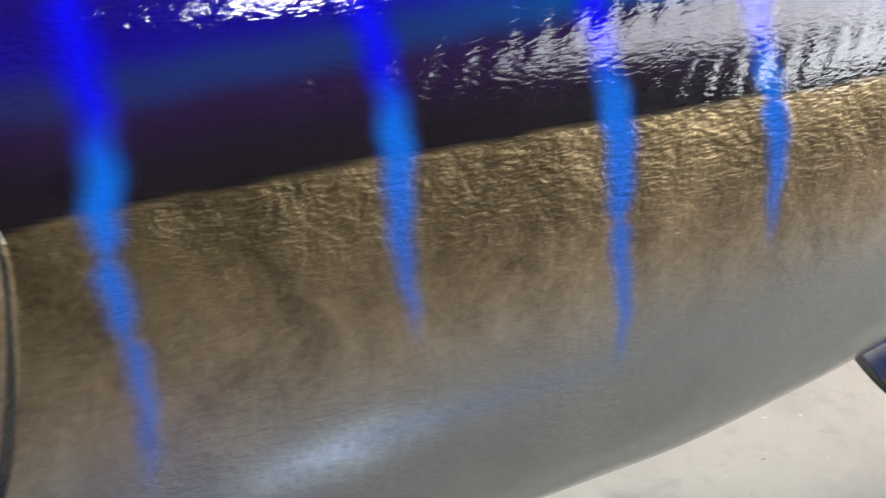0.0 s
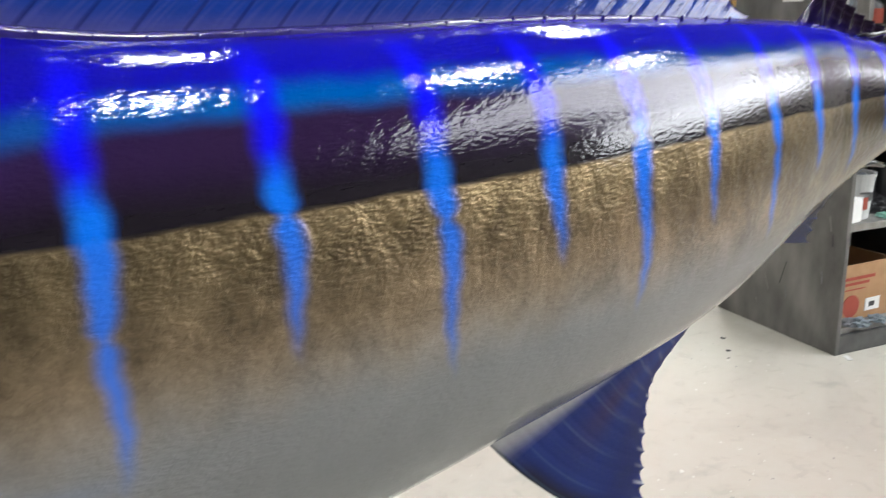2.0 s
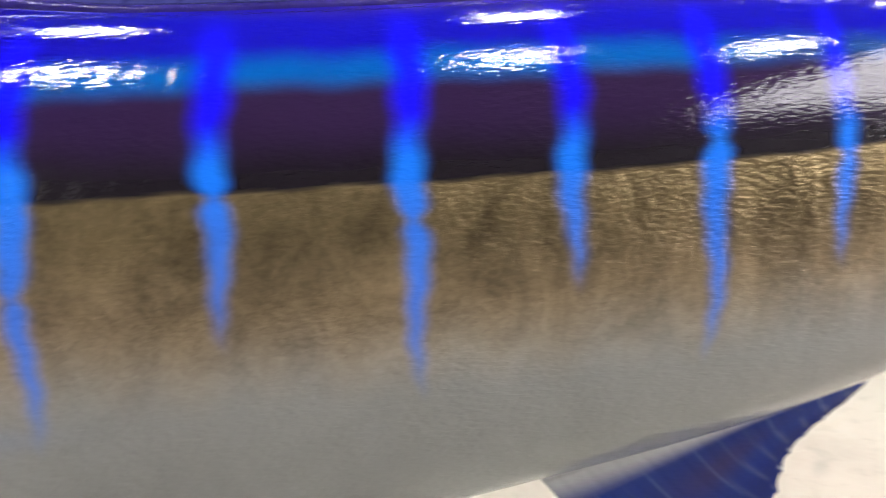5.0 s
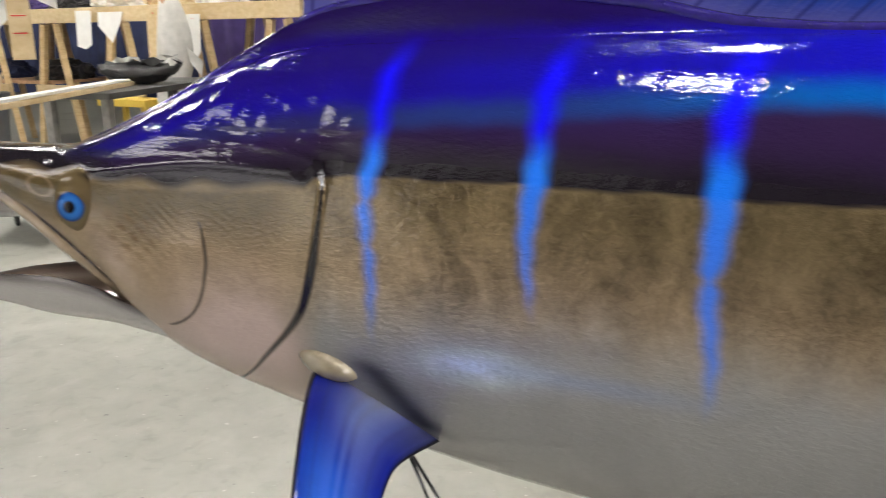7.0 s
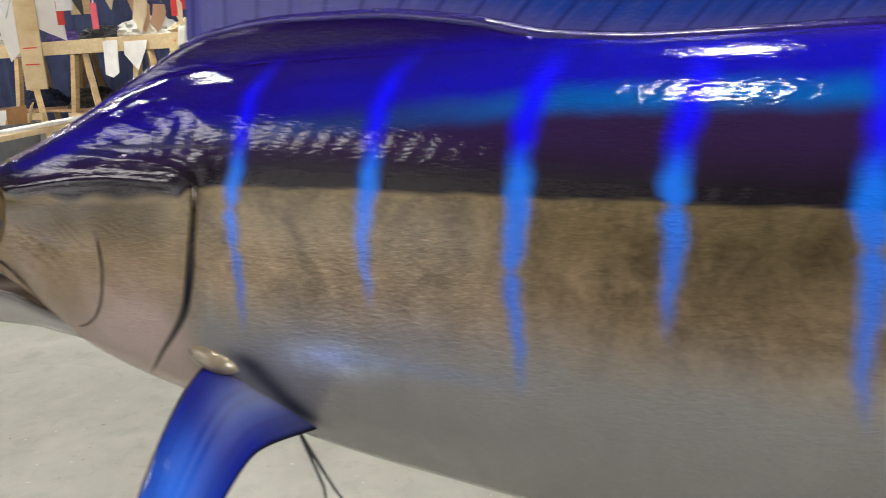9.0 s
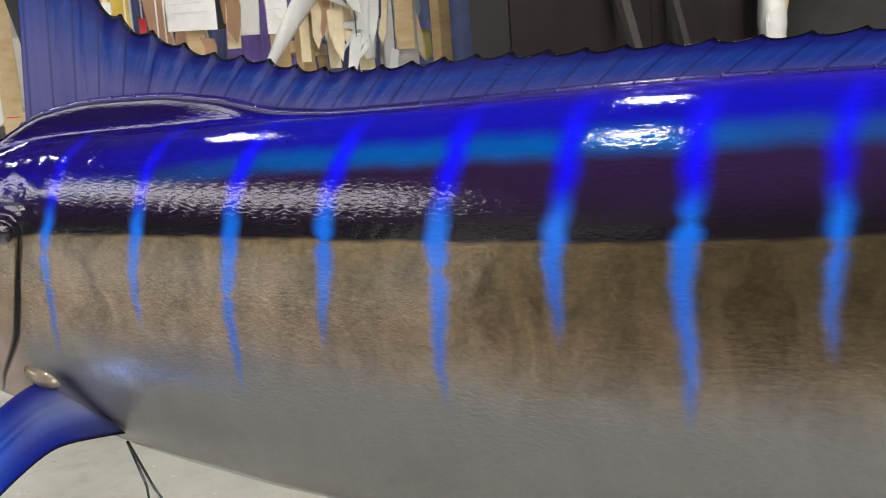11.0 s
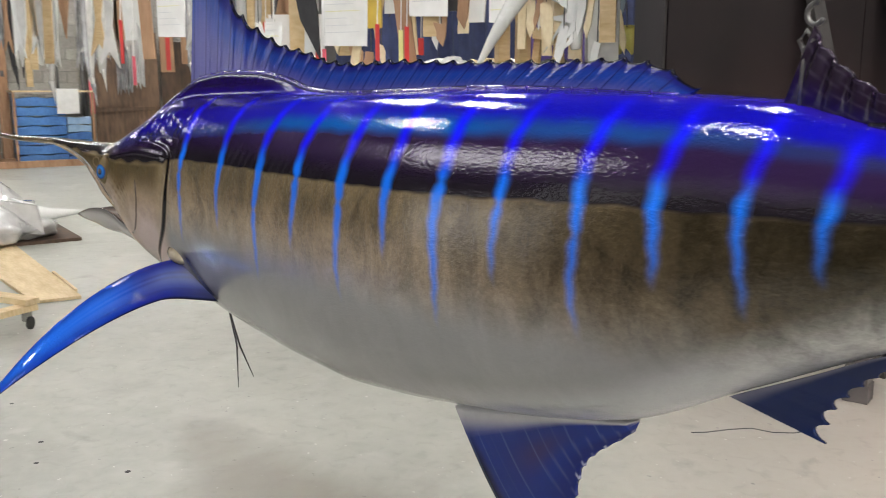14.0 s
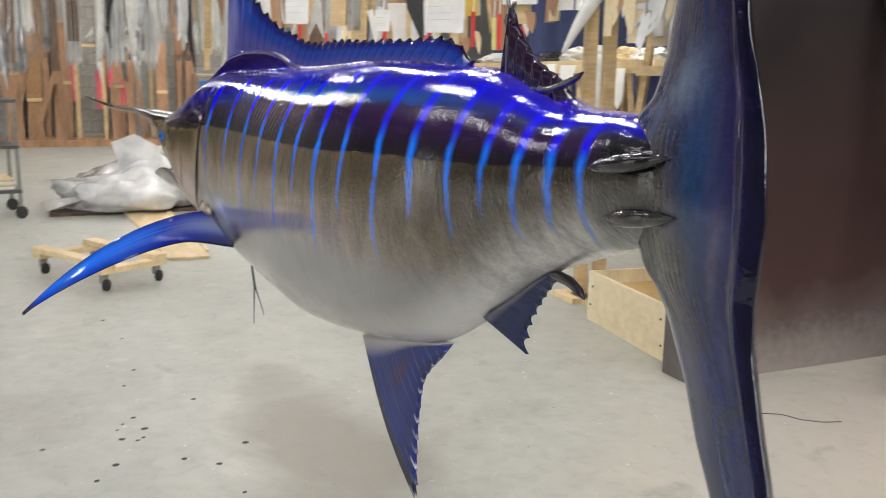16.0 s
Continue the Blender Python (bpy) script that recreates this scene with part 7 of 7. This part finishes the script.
rnd = random.Random(11)
for k in range(84):
    y = rnd.uniform(-2.2, 4.8)
    if 0.95 < y < 1.9 and rnd.random() < 0.75:
        continue
    hung(y, rnd.uniform(1.25, 1.95), rnd.uniform(0.07, 0.17), rnd.choice((-10.5, -11.4)), *rnd.choice(((foil_silver, 0), (grey_foam, 0), (foil_silver, 2), (clear_film, 2), (brown_wood, 1), (pine, 1), (white_gel, 2), (foil_silver, 2), (tar_black, 0), (dark_wood, 1))), rnd)
for y, z0, z1 in ((-0.25, 0.75, 1.45), (0.15, 0.62, 1.30), (0.55, 0.70, 1.15), (3.15, 0.85, 1.45), (0.35, 1.0, 1.35)):
    t = thing("tape_strip", "pink-red tape strip on a stud of the block wall", "tape", "tape strips")
    part("strip", box(-15.06, -15.05, y - 0.045, y + 0.045, z0, z1), pink_tape, t)
    part("peg", box(-15.3, -15.06, y - 0.01, y + 0.01, z1 - 0.03, z1 - 0.01), steel_dark, t)
hung(0.45, 1.42, 0.10, -10.45, grey_foam, 0, rnd)
hung(1.42, 1.52, 0.09, -10.45, pine, 1, rnd)
sill = thing("timber_sill", "brown timber sill lying along the foot of the block wall", "timber")
part("board", box(-15.25, -15.1, -3.0, 3.0, 0.0, 0.12, 0.004), brown_wood, sill)
part("board", box(-15.25, -15.1, 3.01, 6.0, 0.0, 0.12, 0.004), brown_wood, sill)
for y, w in ((-2.6, 0.1), (-1.6, 0.14), (-0.7, 0.1), (-0.2, 0.06), (0.25, 0.08), (0.7, 0.1), (1.05, 0.06), (1.55, 0.12), (1.74, 0.16), (3.3, 0.14), (3.9, 0.1), (4.6, 0.12)):
    t = thing("wall_stud", "upright brown timber stud against the block wall", "stud", "wall studs")
    part("post", box(-15.24, -15.15, y - w / 2, y + w / 2, 0.12, 3.6, 0.004), brown_wood if w != 0.06 else pine, t)
    part("nail_plate", box(-15.149, -15.145, y - 0.03, y + 0.03, 1.5, 1.6), steel_dark, t)
for k, (y, w, h, ang) in enumerate(((-2.1, 0.12, 2.2, 9), (-1.3, 0.1, 1.9, -12), (-1.0, 0.1, 1.7, -20), (0.0, 0.5, 1.75, 0), (0.5, 0.3, 1.1, 0), (0.9, 0.08, 1.6, 5), (-0.4, 0.09, 1.5, 4))):
    t = thing("leaning_timber", "length of timber leaning at the block wall", "timber", "leaning timber", pose(-14.95, y, 0.0, ang, 0, 0))
    if w > 0.2:
        for a in ((-w / 2, -w / 2 + 0.05, 0, h), (w / 2 - 0.05, w / 2, 0, h)):
            part("stile", box(0, 0.03, a[0], a[1], a[2], a[3], 0.003), pine if k == 3 else brown_wood, t)
        part("rail", box(0, 0.03, -w / 2 + 0.052, w / 2 - 0.052, h - 0.05, h, 0.003), pine if k == 3 else brown_wood, t)
        part("rail", box(0, 0.03, -w / 2 + 0.052, w / 2 - 0.052, 0.0, 0.05, 0.003), pine if k == 3 else brown_wood, t)
    else:
        part("board", box(0, 0.04, -w / 2, w / 2, 0, h, 0.003), brown_wood, t)
for k, (y, w, h, m) in enumerate(((-3.0, 0.5, 2.6, brown_wood), (-2.3, 0.35, 2.2, ochre_board), (-1.85, 0.4, 1.9, brown_wood), (-1.25, 0.3, 2.4, brown_wood), (-0.9, 0.25, 1.5, cardboard), (-0.45, 0.3, 2.1, brown_wood), (0.45, 0.22, 2.0, brown_wood), (1.22, 0.2, 1.8, brown_wood))):
    t = thing("wall_board", "brown plywood offcut standing against the block wall", "board", "standing boards", pose(-15.06 + 0.04 * (k % 2), y, 0.0, 0, -1.2, 0))
    part("sheet", box(0, 0.015, -w / 2, w / 2, 0, h, 0.002), m, t)
    part("batten", box(0.017, 0.04, -w / 2, w / 2, 0.5 * h, 0.5 * h + 0.06, 0.002), pine, t)
# dark sheets put where the wall lies in shade under the hung blanks
for k, (y, w, h) in enumerate(((3.75, 1.15, 2.3), (4.95, 1.15, 2.15), (6.1, 1.1, 2.3))):
    t = thing("wall_board", "dark sheet added for the shade at the block wall", "board", "standing boards", pose(-15.0, y, 0.0, 0, -1.5, 0))
    part("sheet", box(0, 0.018, -w / 2, w / 2, 0, h, 0.002), dark_wood, t)
    part("batten", box(0.02, 0.045, -w / 2, w / 2, 0.9, 0.97, 0.002), dark_wood, t)
sill = thing("timber_sill", "long brown timber lying along the foot of the block wall", "timber")
part("beam", box(-14.58, -14.47, -1.6, 3.1, 0.0, 0.11, 0.006), brown_wood, sill)
tarps = thing("tarp_shelf", "shelf with folded blue tarps and a white label card", "shelf", at=pose(-15.05, 2.4, 0))
for z in (0.02, 1.24):
    part("shelf_board", box(-0.05, 0.45, -0.62, 0.66, z, z + 0.03, 0.003), pine_flat, tarps)
for y in (-0.62, 0.62):
    part("upright", box(0.41, 0.45, y, y + 0.04, 0.05, 1.24), brown_wood, tarps)
part("label_card", box(0.452, 0.456, 0.06, 0.42, 0.88, 1.30), paper_white, tarps, "white card")
for k in range(13):
    pale = k > 10
    y0, y1 = (-0.57, 0.20) if k < 7 else (0.22, 0.60)
    t = thing("folded_tarp", "folded pale blue sheet on the stack" if pale else "folded bright blue tarp in a stack on the shelf", "tarp", "folded tarps", pose(-15.05, 2.4, 0.052 + (0.160 * k if k < 7 else 0.130 * (k - 7))))
    bm = bmesh.new()
    bmesh.ops.create_grid(bm, x_segments=2, y_segments=24, size=0.5)
    for v in bm.verts:
        x, y = v.co.x + 0.5, v.co.y + 0.5
        v.co = Vector((0.02 + 0.4 * x, y0 + (y1 - y0) * y, 0.0))
    r = bmesh.ops.extrude_face_region(bm, geom=bm.faces[:])
    for v in r["geom"]:
        if isinstance(v, bmesh.types.BMVert):
            v.co.z += (0.140 if k < 7 else 0.112) + 0.012 * math.sin(14 * v.co.y + 2 * k)
    bmesh.ops.recalc_face_normals(bm, faces=bm.faces)
    part("cloth", bm, pale_blue if pale else sky_cloth, t)
for y, w, h, z in ((3.05, 0.09, 2.3, 0.12), (2.62, 0.05, 1.2, 1.3)):
    t = thing("grey_pipe", "dark grey pipe standing on the block wall", "pipe")
    part("pipe", tube([(-15.2, y, z), (-15.2, y, z + h)], 0.5 * w), steel_dark, t)
    part("clip", box(-15.3, -15.2, y - 0.05, y + 0.05, z + h * 0.6, z + h * 0.6 + 0.03), steel_dark, t)

# lumber and frames at the near end of the far wall
for k in range(8):
    t = thing("stacked_frame", "old timber frame leaning by a dark post", "timber", "stacked frames", pose(-7.55 - 0.06 * k, 3.05 - 0.05 * k, 0, 0, -7 - k, -40))
    for a in (-0.22, 0.17):
        part("stile", box(0, 0.03, a, a + 0.05, 0, 2.0 + 0.07 * k, 0.003), (dark_wood, pine, dark_wood, slate_blue)[k % 4], t)
    part("rail", box(0, 0.03, -0.168, 0.168, 0.03, 0.09, 0.003), (dark_wood, pine, dark_wood, slate_blue)[k % 4], t)
    part("rail", box(0, 0.03, -0.168, 0.168, 1.9, 1.96, 0.003), (dark_wood, pine, dark_wood, slate_blue)[k % 4], t)
dp = thing("dark_post", "dark square building post", "post")
part("post", box(-7.62, -7.42, 3.30, 3.48, 0, 4.6, 0.006), tar_black, dp)
part("base_plate", box(-7.7, -7.34, 3.22, 3.56, 0, 0.015), steel_dark, dp)

# ---- marks on the floor ----
DRIPS = [(-2.3, -0.23), (-1.8, -0.21), (-1.61, -0.26), (-1.36, -0.02), (-1.24, -0.25), (-1.19, -0.29), (-1.14, -0.31), (-1.05, -0.3), (-1.04, -0.23), (-1.02, -0.25), (-1.12, -0.22), (-1.05, -0.55),
         (-0.84, -0.33), (-0.74, -0.39), (-0.73, -0.02), (-0.5, 0.02), (-0.81, -0.12), (-0.87, 0.09), (-2.67, -0.3), (2.42, 1.41), (2.33, 1.31), (2.27, 1.26)]
bm = bmesh.new()
rnd = random.Random(3)
for x, y in DRIPS:
    r = rnd.uniform(0.006, 0.013)
    ring = [bm.verts.new((x + r * (1 + 0.35 * noise.noise(Vector((x * 9 + math.cos(a), y * 9 + math.sin(a), 0)))) * math.cos(a), y + r * math.sin(a), 0.0012)) for a in np.linspace(0, 2 * math.pi, 14, endpoint=False)]
    bm.faces.new(ring)
tagged(part("paint_drips", bm, rubber), "dark dried paint drips on the concrete floor", "paint drips", kind="stuff")
bm = bmesh.new()
CRACK = [(-0.51, 1.81), (-0.48, 1.86), (-0.45, 1.95), (-0.41, 2.03), (-0.34, 2.06), (-0.29, 2.12), (-0.27, 2.19)]
tube([(x, y, -0.001) for x, y in CRACK], 0.0035, 6, bm)
tagged(part("floor_crack", bm, tar_black), "thin dark crack in the concrete floor", "crack", kind="stuff")

# ---- blocks of the far wall ----
blk = bmesh.new()
box(-0.015, 0.0, -0.192, 0.192, 0.004, 0.196, 0.004, blk)
blk_me = bpy.data.meshes.new("block")
blk.to_mesh(blk_me)
blk.free()
blk_me.materials.append(block)
for row in range(17):
    for col in range(17):
        ob = new("block", blk_me)
        ob.parent = wall_west
        ob.matrix_basis = pose(-15.295, -1.6 + 0.4 * col + (0.2 if row % 2 else 0), 0.2 * row)
